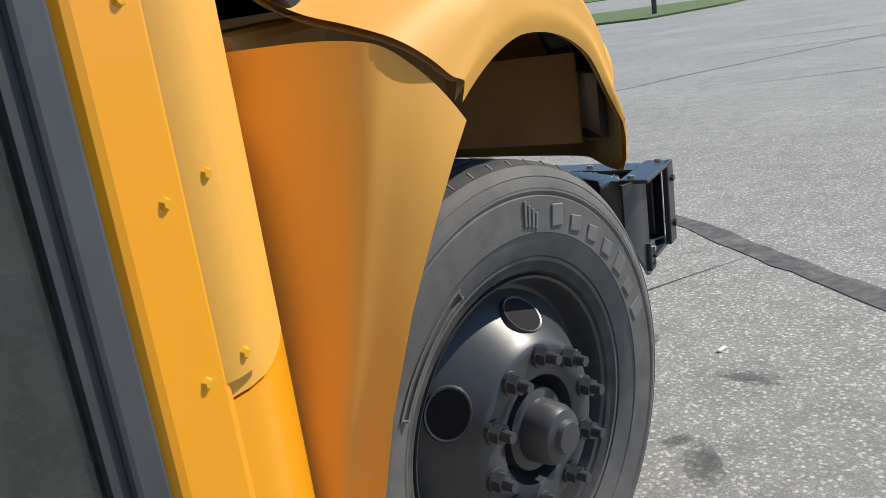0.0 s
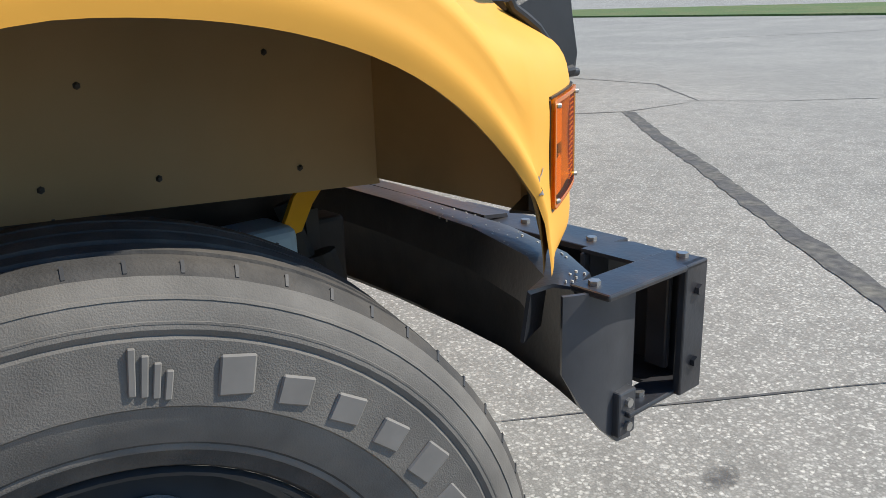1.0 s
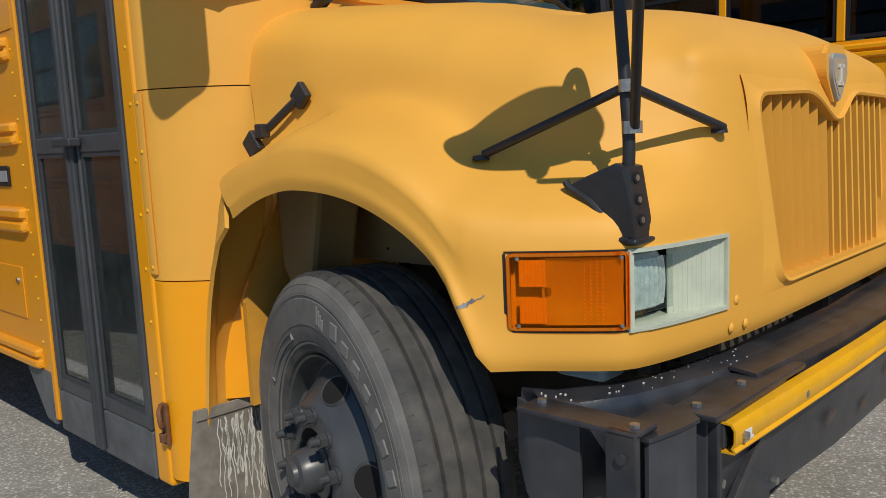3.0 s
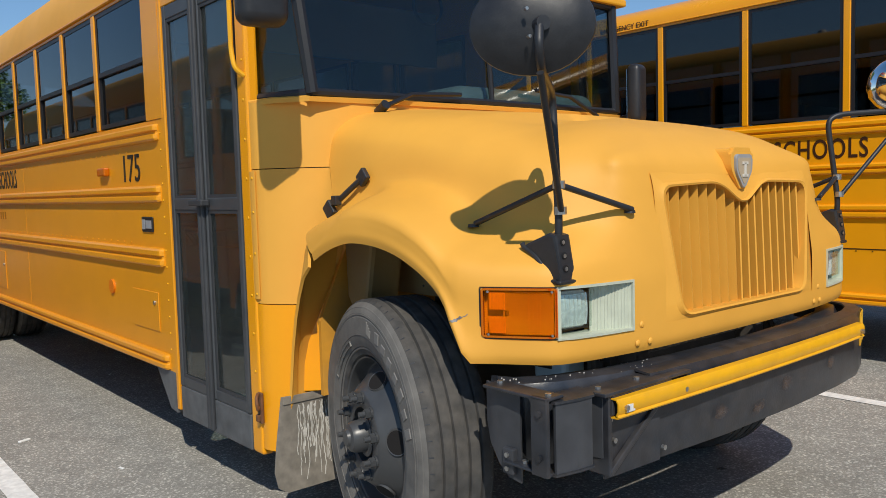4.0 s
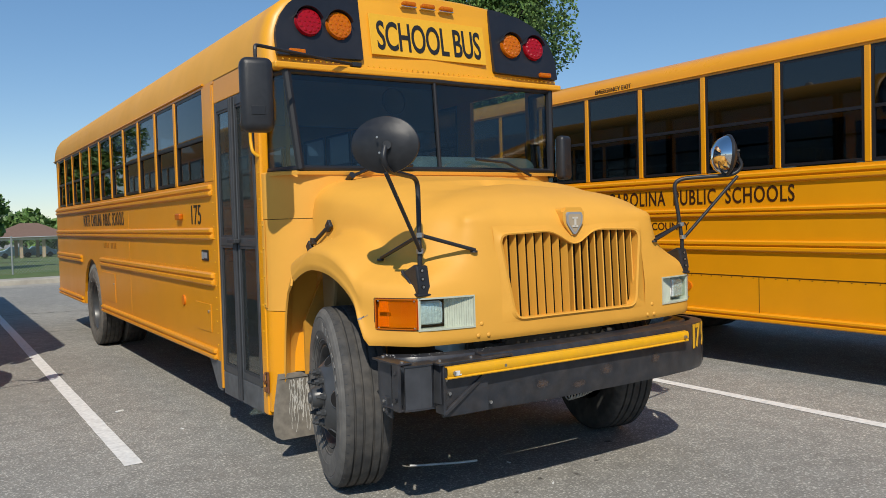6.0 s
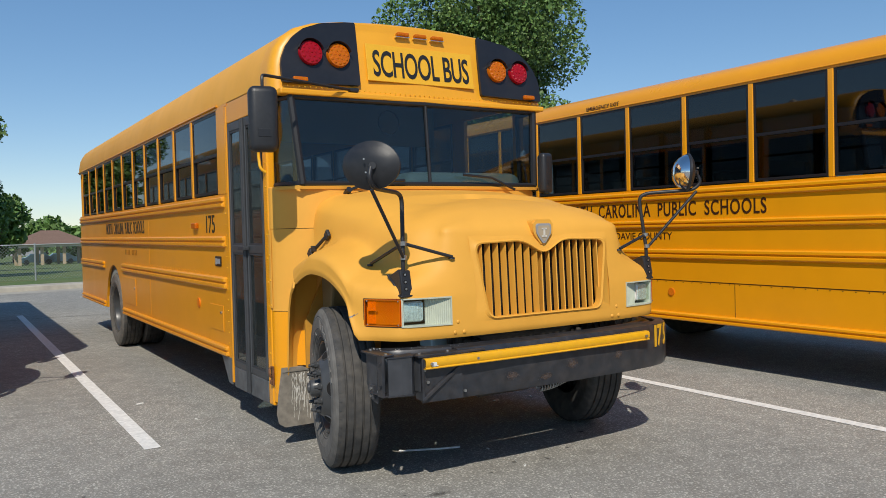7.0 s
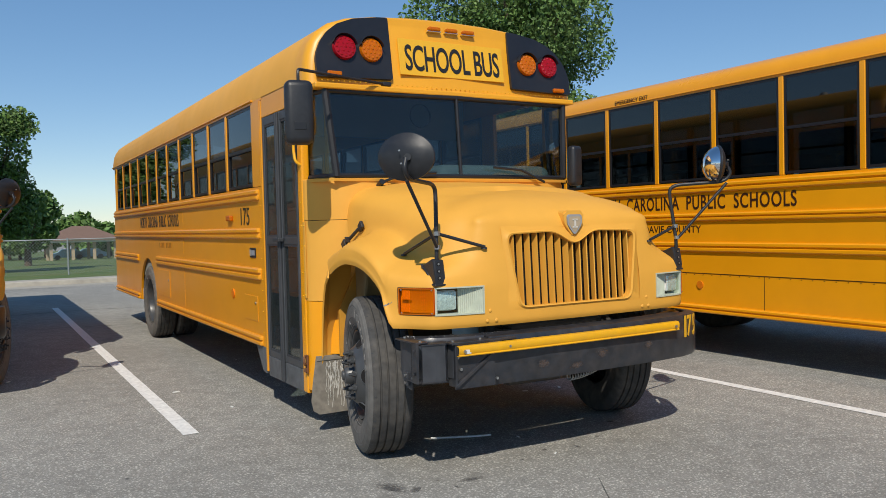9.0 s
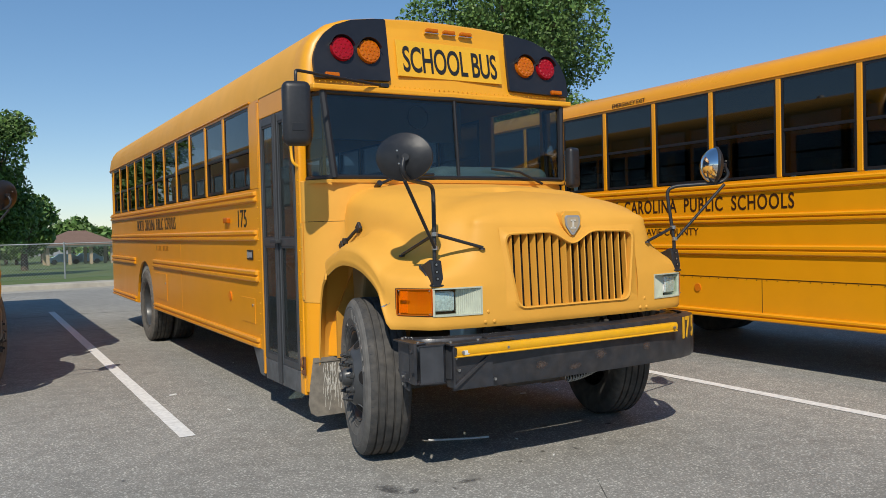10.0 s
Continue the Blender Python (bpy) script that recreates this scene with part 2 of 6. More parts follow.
def asphalt():
    m = material("parking_lot_asphalt", (0.308, 0.299, 0.27), 0.9, vary=0.15, scale=55, second=(0.385, 0.372, 0.335), second_scale=0.35, second_amount=0.9, bump=0.55, bump_scale=140, spec=0.3)
    n, l = m.node_tree.nodes, m.node_tree.links
    b = n["Principled BSDF"]
    src = b.inputs["Base Color"].links[0].from_socket
    tc = n.new("ShaderNodeTexCoord")
    vor = n.new("ShaderNodeTexVoronoi")
    vor.inputs["Scale"].default_value = 95
    l.new(tc.outputs["Object"], vor.inputs["Vector"])
    sp = n.new("ShaderNodeMapRange")
    sp.inputs["From Min"].default_value, sp.inputs["From Max"].default_value = 0.0, 0.55
    sp.inputs["To Min"].default_value, sp.inputs["To Max"].default_value = 1.28, 0.82
    l.new(vor.outputs["Distance"], sp.inputs["Value"])
    grit = n.new("ShaderNodeTexWhiteNoise")
    l.new(vor.outputs["Color"], grit.inputs["Vector"])
    gm = n.new("ShaderNodeMapRange")
    gm.inputs["From Min"].default_value, gm.inputs["To Min"].default_value, gm.inputs["To Max"].default_value = 0.72, 0.9, 1.75
    l.new(grit.outputs["Value"], gm.inputs["Value"])
    p = n.new("ShaderNodeMath")
    p.operation = "MULTIPLY"
    l.new(sp.outputs[0], p.inputs[0])
    l.new(gm.outputs[0], p.inputs[1])
    blot = n.new("ShaderNodeTexNoise")
    blot.inputs["Scale"].default_value, blot.inputs["Detail"].default_value = 5.5, 9
    l.new(tc.outputs["Object"], blot.inputs["Vector"])
    bm_ = n.new("ShaderNodeMapRange")
    bm_.inputs["From Min"].default_value, bm_.inputs["From Max"].default_value = 0.35, 0.6
    bm_.inputs["To Min"].default_value, bm_.inputs["To Max"].default_value = 0.90, 1.06
    l.new(blot.outputs["Fac"], bm_.inputs["Value"])
    p2 = n.new("ShaderNodeMath")
    p2.operation = "MULTIPLY"
    l.new(p.outputs[0], p2.inputs[0])
    l.new(bm_.outputs[0], p2.inputs[1])
    sc = n.new("ShaderNodeVectorMath")
    sc.operation = "SCALE"
    l.new(src, sc.inputs[0])
    l.new(p2.outputs[0], sc.inputs["Scale"])
    l.new(sc.outputs[0], b.inputs["Base Color"])
    return m


def honeycomb():
    """Moulded cells of a reflex reflector."""
    m = material("honeycomb_reflector", (0.97, 0.80, 0.62), 0.25, vary=0.05, scale=60)
    n, l = m.node_tree.nodes, m.node_tree.links
    b = n["Principled BSDF"]
    tc = n.new("ShaderNodeTexCoord")
    vor = n.new("ShaderNodeTexVoronoi")
    vor.feature = "DISTANCE_TO_EDGE"
    vor.inputs["Scale"].default_value, vor.inputs["Randomness"].default_value = 260, 0.15
    l.new(tc.outputs["Object"], vor.inputs["Vector"])
    mr = n.new("ShaderNodeMapRange")
    mr.inputs["From Max"].default_value, mr.inputs["To Min"].default_value = 0.2, 0.78
    l.new(vor.outputs["Distance"], mr.inputs["Value"])
    sc = n.new("ShaderNodeVectorMath")
    sc.operation = "SCALE"
    l.new(b.inputs["Base Color"].links[0].from_socket, sc.inputs[0])
    l.new(mr.outputs[0], sc.inputs["Scale"])
    l.new(sc.outputs[0], b.inputs["Base Color"])
    return m


def soft_stain(m):
    """Lets a stain fade out raggedly towards its rim."""
    n, l = m.node_tree.nodes, m.node_tree.links
    tc = n.new("ShaderNodeTexCoord")
    off = n.new("ShaderNodeVectorMath")
    off.operation = "MULTIPLY_ADD"
    off.inputs[1].default_value, off.inputs[2].default_value = (2, 2, 0), (-1, -1, 0)
    l.new(tc.outputs["Generated"], off.inputs[0])
    ln = n.new("ShaderNodeVectorMath")
    ln.operation = "LENGTH"
    l.new(off.outputs[0], ln.inputs[0])
    ns = n.new("ShaderNodeTexNoise")
    ns.inputs["Scale"].default_value, ns.inputs["Detail"].default_value = 38, 5
    l.new(tc.outputs["Object"], ns.inputs["Vector"])
    ad = n.new("ShaderNodeMath")
    ad.operation = "ADD"
    l.new(ln.outputs["Value"], ad.inputs[0])
    l.new(ns.outputs["Fac"], ad.inputs[1])
    mr = n.new("ShaderNodeMapRange")
    mr.inputs["From Min"].default_value, mr.inputs["From Max"].default_value = 0.65, 1.30
    mr.inputs["To Min"].default_value, mr.inputs["To Max"].default_value = 0.62, 0.0
    l.new(ad.outputs[0], mr.inputs["Value"])
    l.new(mr.outputs[0], n["Principled BSDF"].inputs["Alpha"])
    return m


M["honey"] = honeycomb()
soft_stain(M["oil"])
soft_stain(M["patch"])
M["asphalt"] = asphalt()
M["grass"] = material("mown_grass", (0.085, 0.14, 0.03), 0.9, vary=0.4, scale=9, second=(0.16, 0.16, 0.06), second_scale=0.5, second_amount=0.8, bump=0.8, bump_scale=40)


def leaf_material(name, a, b_):
    m = material(name, a, 0.55, vary=0.2, scale=1.0, second=b_, second_scale=0.6, second_amount=0.9)
    n, l = m.node_tree.nodes, m.node_tree.links
    geo = n.new("ShaderNodeNewGeometry")
    mr = n.new("ShaderNodeMapRange")
    mr.inputs["To Min"].default_value, mr.inputs["To Max"].default_value = 0.6, 1.35
    l.new(geo.outputs["Random Per Island"], mr.inputs["Value"])
    b = n["Principled BSDF"]
    src = b.inputs["Base Color"].links[0].from_socket
    sc = n.new("ShaderNodeVectorMath")
    sc.operation = "SCALE"
    l.new(src, sc.inputs[0])
    l.new(mr.outputs[0], sc.inputs["Scale"])
    l.new(sc.outputs[0], b.inputs["Base Color"])
    return m


M["leaf"] = leaf_material("green_leaves", (0.09, 0.175, 0.04), (0.15, 0.235, 0.055))

# ---- mesh helpers ----


def mesh_of(bm, name, smooth=False):
    me = bpy.data.meshes.new(name)
    bmesh.ops.recalc_face_normals(bm, faces=bm.faces[:])
    bm.to_mesh(me)
    bm.free()
    if smooth:
        me.polygons.foreach_set("use_smooth", [True] * len(me.polygons))
        me.set_sharp_from_angle(angle=radians(35))
    return me


def part(name, bm, mat, parent, label="", smooth=False, m=None):
    me = bm if isinstance(bm, bpy.types.Mesh) else mesh_of(bm, name, smooth)
    if not me.materials:
        me.materials.append(M[mat])
    ob = new(name, me)
    ob.parent = parent
    if m is not None:
        ob.matrix_basis = m
    if label:
        tagged(ob, label)
    return ob


def thing(name, bm, mat, label, category, group="", kind="", smooth=False, m=None):
    ob = part(name, bm, mat, None, "", smooth, m)
    return tagged(ob, label, category, group, kind)


def empty(name, label, category, group="", at=(0, 0, 0)):
    ob = new(name)
    ob.location = at
    ob.empty_display_size = 0.2
    return tagged(ob, label, category, group)


def box(lo, hi, bevel=0.0, bm=None, m=None, seg=2):
    bm = bm or bmesh.new()
    c = [(a + b) / 2 for a, b in zip(lo, hi)]
    s = [abs(b - a) for a, b in zip(lo, hi)]
    mat = Matrix.Translation(c) @ Matrix.Diagonal((*s, 1))
    v = bmesh.ops.create_cube(bm, size=1, matrix=mat)["verts"]
    if bevel:
        e = {e for q in v for e in q.link_edges}
        r = bmesh.ops.bevel(bm, geom=list(e), offset=bevel, segments=seg, affect="EDGES", profile=0.5)
        v = list({q for f in r["faces"] for q in f.verts} | {q for q in v if q.is_valid})
    if m is not None:
        bmesh.ops.transform(bm, matrix=m, verts=v)
    return bm


def cyl(a, b, r, n=16, r2=None, bm=None, cap=True):
    bm = bm or bmesh.new()
    a, b = Vector(a), Vector(b)
    d = b - a
    m = Matrix.Translation((a + b) / 2) @ d.to_track_quat("Z", "Y").to_matrix().to_4x4()
    bmesh.ops.create_cone(bm, cap_ends=cap, segments=n, radius1=r, radius2=r if r2 is None else r2, depth=d.length, matrix=m)
    return bm


def tube(pts, r, n=8, bm=None, bend=0.0):
    """A round bar along a line of points, with rounded bends."""
    bm = bm or bmesh.new()
    P = [Vector(p) for p in pts]
    if bend:
        Q = [P[0]]
        for i in range(1, len(P) - 1):
            a, b, c = P[i - 1], P[i], P[i + 1]
            d1 = min(bend, (a - b).length * 0.45)
            d2 = min(bend, (c - b).length * 0.45)
            s, e = b + (a - b).normalized() * d1, b + (c - b).normalized() * d2
            for k in range(6):
                t = k / 5
                Q.append((1 - t) ** 2 * s + 2 * t * (1 - t) * b + t * t * e)
        P = Q + [P[-1]]
    rings, up = [], None
    for i, p in enumerate(P):
        d = (P[min(i + 1, len(P) - 1)] - P[max(i - 1, 0)]).normalized()
        if up is None:
            up = d.orthogonal().normalized()
        up = (up - d * up.dot(d)).normalized()
        side = d.cross(up)
        rings.append([bm.verts.new(p + r * (math.cos(k * math.tau / n) * up + math.sin(k * math.tau / n) * side)) for k in range(n)])
    for a, b in zip(rings, rings[1:]):
        for k in range(n):
            bm.faces.new((a[k], a[(k + 1) % n], b[(k + 1) % n], b[k]))
    bm.faces.new(rings[0][::-1])
    bm.faces.new(rings[-1])
    return bm


def prism(pts, axis, a, b, bm=None, bevel=0.0):
    """A polygon pushed along an axis. pts are the two other coordinates, in the axes' order."""
    bm = bm or bmesh.new()

    def at(p, v):
        q = list(p)
        q.insert("xyz".index(axis), v)
        return q
    lo = [bm.verts.new(at(p, a)) for p in pts]
    hi = [bm.verts.new(at(p, b)) for p in pts]
    n = len(pts)
    fs = [bm.faces.new(lo), bm.faces.new(hi[::-1])]
    for i in range(n):
        fs.append(bm.faces.new((lo[i], lo[(i + 1) % n], hi[(i + 1) % n], hi[i])))
    if bevel:
        es = list({e for f in fs[:2] for e in f.edges})
        bmesh.ops.bevel(bm, geom=es, offset=bevel, segments=2, affect="EDGES", profile=0.5)
    return bm


def lathe(profile, n=48, bm=None, closed=False):
    """Turns (radius, x) pairs about the x axis."""
    bm = bm or bmesh.new()
    rings = []
    for r, x in profile:
        if r < 1e-5:
            rings.append([bm.verts.new((x, 0, 0))])
        else:
            rings.append([bm.verts.new((x, r * math.cos(k * math.tau / n), r * math.sin(k * math.tau / n))) for k in range(n)])
    pairs = list(zip(rings, rings[1:])) + ([(rings[-1], rings[0])] if closed else [])
    for a, b in pairs:
        for k in range(n):
            j = (k + 1) % n
            if len(a) == 1 and len(b) == 1:
                continue
            if len(a) == 1:
                bm.faces.new((a[0], b[j], b[k]))
            elif len(b) == 1:
                bm.faces.new((a[k], a[j], b[0]))
            else:
                bm.faces.new((a[k], a[j], b[j], b[k]))
    return bm


def grid(rows, bm=None, close=False):
    """A sheet through rows of points."""
    bm = bm or bmesh.new()
    vs = [[bm.verts.new(p) for p in r] for r in rows]
    for a, b in zip(vs, vs[1:]):
        for i in range(len(a) - 1):
            bm.faces.new((a[i], a[i + 1], b[i + 1], b[i]))
    return bm


def thick(bm, t):
    bmesh.ops.recalc_face_normals(bm, faces=bm.faces[:])
    bmesh.ops.solidify(bm, geom=bm.faces[:], thickness=t)
    return bm


def lettering(name, text, mat, parent, m, height, width, label="", spacing=1.0, bold=0.0, words=1.0):
    """Words with the built-in font, stretched to a height and width, lying in the x-y plane of m."""
    cu = bpy.data.curves.new(name, "FONT")
    cu.body, cu.size, cu.extrude, cu.space_character = text, 1.0, 0.002, spacing
    cu.align_x, cu.resolution_u = "LEFT", 4
    cu.offset, cu.space_word = bold, words
    tmp = bpy.data.objects.new("letters_tmp", cu)
    scene.collection.objects.link(tmp)
    dg = bpy.context.evaluated_depsgraph_get()
    dg.update()
    me = bpy.data.meshes.new_from_object(tmp.evaluated_get(dg))
    bpy.data.objects.remove(tmp)
    co = np.array([v.co for v in me.vertices])
    lo, hi = co.min(0), co.max(0)
    co[:, 0] = (co[:, 0] - lo[0]) / (hi[0] - lo[0]) * width
    co[:, 1] = (co[:, 1] - lo[1]) / (hi[1] - lo[1]) * height
    # one mesh for each letter
    faces = [tuple(p.vertices) for p in me.polygons]
    spans = sorted((min(co[v, 0] for v in f), max(co[v, 0] for v in f)) for f in faces)
    cuts, reach = [], 0.0
    for a, c in spans:
        if a - reach > 0.004 * height:
            cuts.append((a + reach) / 2)
        reach = max(reach, c)
    word = np.array([sum(v[0] > q for q in cuts) for v in co], dtype=int)
    made = []
    for k in range(word.max() + 1):
        idx = np.flatnonzero(word == k)
        back = {int(v): i for i, v in enumerate(idx)}
        wm = bpy.data.meshes.new(name)
        wm.from_pydata([tuple(c) for c in co[idx]], [], [[back[v] for v in f] for f in faces if f[0] in back])
        made.append(part(name, wm, mat, parent, label, m=m))
    bpy.data.meshes.remove(me)
    return made[0]

SIDE = Matrix(((0, 0, 1, 0), (1, 0, 0, 0), (0, 1, 0, 0), (0, 0, 0, 1)))      # words on the right side
FRONT = Matrix(((-1, 0, 0, 0), (0, 0, 1, 0), (0, 1, 0, 0), (0, 0, 0, 1)))    # words on the front


def on_side(x, y, z):
    return Matrix.Translation((x, y, z)) @ SIDE


# ---- setting: ground ----
def ground_height(x, y):
    if y > 20:
        return min(5.6, (y - 20) * 0.02)
    return 0.0 if y > -21 else max(-2.6, (y + 21) * 0.023)


def drape(bm):
    """Lets a flat piece follow the ground."""
    for v in bm.verts:
        v.co.z += ground_height(v.co.x, v.co.y)
    return bm


def strip(pts, width, z=0.004, jitter=0.0, bm=None, seed=1, taper=False):
    """A flat band along a line on the ground, with uneven edges."""
    rnd = random.Random(seed)
    bm = bm or bmesh.new()
    P = [Vector((*p, 0)) for p in pts]
    fine = []
    for a, b in zip(P, P[1:]):
        n = max(1, int((b - a).length / 0.12)) if jitter else 1
        fine += [a.lerp(b, k / n) for k in range(n)]
    fine.append(P[-1])
    prev = None
    for i, p in enumerate(fine):
        d = (fine[min(i + 1, len(fine) - 1)] - fine[max(i - 1, 0)]).normalized()
        s = Vector((-d.y, d.x, 0))
        w = width / 2 * (1 + jitter * rnd.uniform(-1, 1))
        if taper:
            w *= min(1, 0.15 + 2.2 * min(i, len(fine) - 1 - i) / len(fine))
        o = s * width * jitter * rnd.uniform(-0.5, 0.5)
        q = [bm.verts.new((p + o + s * w).to_tuple()[:2] + (z,)), bm.verts.new((p + o - s * w).to_tuple()[:2] + (z,))]
        if prev:
            bm.faces.new((prev[0], prev[1], q[1], q[0]))
        prev = q
    return bm


def blob(x, y, rx, ry, z=0.003, seed=0, bm=None, turn=0.0):
    rnd = random.Random(seed)
    bm = bm or bmesh.new()
    n = 26
    ph = [rnd.uniform(0, 6.28) for _ in range(4)]
    vs = []
    for k in range(n):
        a = k * math.tau / n
        r = 1 + 0.16 * math.sin(2 * a + ph[0]) + 0.12 * math.sin(3 * a + ph[1]) + 0.1 * math.sin(5 * a + ph[2]) + 0.05 * math.sin(9 * a + ph[3])
        px, py = rx * r * math.cos(a), ry * r * math.sin(a)
        vs.append(bm.verts.new((x + px * math.cos(turn) - py * math.sin(turn), y + px * math.sin(turn) + py * math.cos(turn), z)))
    bm.faces.new(vs)
    return bm


def setting():
    ys = [900, 300, 120, 60, 20, 0, -10, -20, -21, -40, -70, -104, -135, -200, -900]
    xs = [-900, -200, -60, -20, 0, 20, 60, 200, 900]
    g = thing("ground", grid([[(x, y, ground_height(x, y)) for x in xs] for y in ys]), "asphalt", "grey weathered asphalt of a school bus parking lot", "ground", kind="structure")
    # verge behind the buses
    rows = []
    for y in (-20.75, -40, -70, -104, -135, -198):
        rows.append([(x, y, ground_height(x, y) + (0.16 if y > -22 else 0.05)) for x in (-190, -60, -20, 0, 20, 60, 190)])
    thing("grass_verge", grid(rows), "grass", "mown green grass verge behind the kerb", "grass", kind="structure")
    thing("kerb", prism([(-20.75, -0.05), (-20.75, 0.165), (-20.28, 0.15), (-20.22, 0.12), (-20.2, -0.05)], "x", -120, 120), "concrete", "pale concrete kerb along the lot", "kerb", kind="structure")
    thing("gutter", grid([[(-120, -20.2, 0.004), (120, -20.2, 0.004)], [(-120, -19.2, 0.004), (120, -19.2, 0.004)]]), "concrete", "pale worn concrete gutter pan at the kerb", "gutter", kind="structure")
    # far verge ahead of the buses
    thing("grass_island", drape(prism([(-60, 47), (-14, 40.5), (-9, 39.5), (-6.2, 45), (-4.6, 55), (-12, 58), (-60, 60)], "z", -0.02, 0.1)), "grass", "green grass island beyond the lot", "grass", kind="structure")
    thing("far_verge", drape(prism([(-190, 168), (-90, 150), (-48, 130), (-20, 122), (190, 118), (190, 290), (-190, 290)], "z", -0.02, 0.12)), "grass", "distant green grass across the road", "grass", kind="structure")
    # parking lines
    for i, (x, y0, y1) in enumerate(((1.975, -0.46, -12.3), (-2.51, 3.96, -8.0), (-6.9, 8.6, -3.4), (6.45, -4.9, -16.6))):
        thing("parking_line", strip([(x, y0), (x, y1)], 0.115, 0.004, 0.02, seed=i), "white", "worn white painted parking line on asphalt", "parking line", "parking lines", "structure")
    thing("road_dash", drape(strip([(-9, 61), (-3, 61.5)], 0.14, 0.004)), "white", "white painted dash on the far road", "road marking", kind="structure")
    # sealed cracks
    cr = strip([(2.6, 1.97), (1.71, 2.85), (0.72, 3.97), (-0.24, 4.87), (-1.44, 6.04), (-2.7, 7.2), (-4.05, 8.55)], 0.15, 0.004, 0.12, seed=5)
    thing("sealed_crack", cr, "sealant", "dark ragged sealed crack with dry weeds", "crack", "cracks in the asphalt", "structure")
    for i, (pts, w) in enumerate([([(-6.2, 6.3), (-4.88, 7.4), (-4.08, 8.57), (-4.0, 9.95)], 0.045), ([(-11, 12.4), (-8.1, 11.9), (-5.8, 11.65), (-4.0, 10.0), (-3.2, 10.5)], 0.05), ([(-4.2, 9.9), (-3.2, 10.5), (-2.0, 11.85), (-1.49, 13.1), (1.36, 18.1), (3.0, 21.5)], 0.06),
                                  ([(-14.5, 22.0), (-12.9, 24.6), (-10.1, 27.8), (-6.5, 33.0)], 0.09), ([(6, 12.5), (2, 12.0), (-1.6, 10.6)], 0.03), ([(4, 18), (0.2, 17.6), (-2.5, 16.8)], 0.05), ([(3, 21.5), (-3, 20.4)], 0.05),
                                  ([(4.5, -11.2), (1.5, -11.4), (-0.5, -11.0)], 0.05), ([(3.5, -8.8), (1.2, -8.2), (0.4, -8.6)], 0.03), ([(0.2, 2.0), (0.9, 3.1), (1.1, 3.4)], 0.012)]):
        thing("hairline_crack", drape(strip(pts, w, 0.0035, 0.35, seed=20 + i, taper=True)), "sealant", "thin dark crack in the asphalt", "crack", "cracks in the asphalt", "structure")
    # oil spots
    spots = [(0.84, 1.595, 0.12, 0.035), (1.19, 1.575, 0.09, 0.03), (0.97, 1.66, 0.03, 0.02), (1.28, 1.46, 0.16, 0.07), (1.33, 2.05, 0.14, 0.07), (1.0, 1.5, 0.02, 0.015), (0.1, 1.35, 0.035, 0.025), (-0.12, 1.42, 0.05, 0.02),
             (-0.4, 1.3, 0.03, 0.02), (0.35, 1.45, 0.03, 0.02), (-0.75, 1.05, 0.05, 0.03), (2.55, 0.4, 0.03, 0.02), (0.9, 2.3, 0.1, 0.05)]
    for i, (x, y, a, b) in enumerate(spots):
        thing("oil_spot", blob(x, y, a, b, 0.003, i, turn=i * 0.7), "oil", "dark dried oil spot on asphalt", "oil spot", "oil spots on the asphalt", "structure")
    # a scrap of bent white strip and crumbs of litter
    thing("plastic_strip", tube([(0.59, 0.687, 0.008), (0.46, 0.765, 0.011), (0.32, 0.825, 0.010), (0.198, 0.855, 0.008)], 0.007, 6), "white", "thin pale plastic strip lying on asphalt", "litter", "litter on the asphalt")
    rnd = random.Random(7)
    for i in range(14):
        x, y = rnd.uniform(-2.2, 3.2), rnd.uniform(-4, 2.6)
        s = rnd.uniform(0.008, 0.022)
        thing("paper_scrap", box((-s * 1.6, -s * 0.5, 0), (s * 1.6, s * 0.5, s * 0.5), s * 0.15), "white", "tiny pale scrap of litter on asphalt", "litter", "litter on the asphalt", m=pose(x, y, 0.001, 0, 0, rnd.uniform(0, 180)))
    return g


# ---- wheels ----
R = 0.51


def tyre_mesh():
    prof = [(0.292, 0.105), (0.30, 0.118), (0.32, 0.124), (0.36, 0.138), (0.41, 0.142), (0.445, 0.139), (0.452, 0.141), (0.472, 0.136), (0.488, 0.127), (0.500, 0.116), (0.507, 0.106)]
    top = []
    for gx in (0.072, 0.026):
        top += [(0.5085, gx + 0.007), (0.497, gx + 0.004), (0.497, gx - 0.004), (0.5095, gx - 0.007)]
    half = prof + top
    full = half + [(r, -x) for r, x in reversed(half)]
    bm = lathe(full, 96)
    return bm


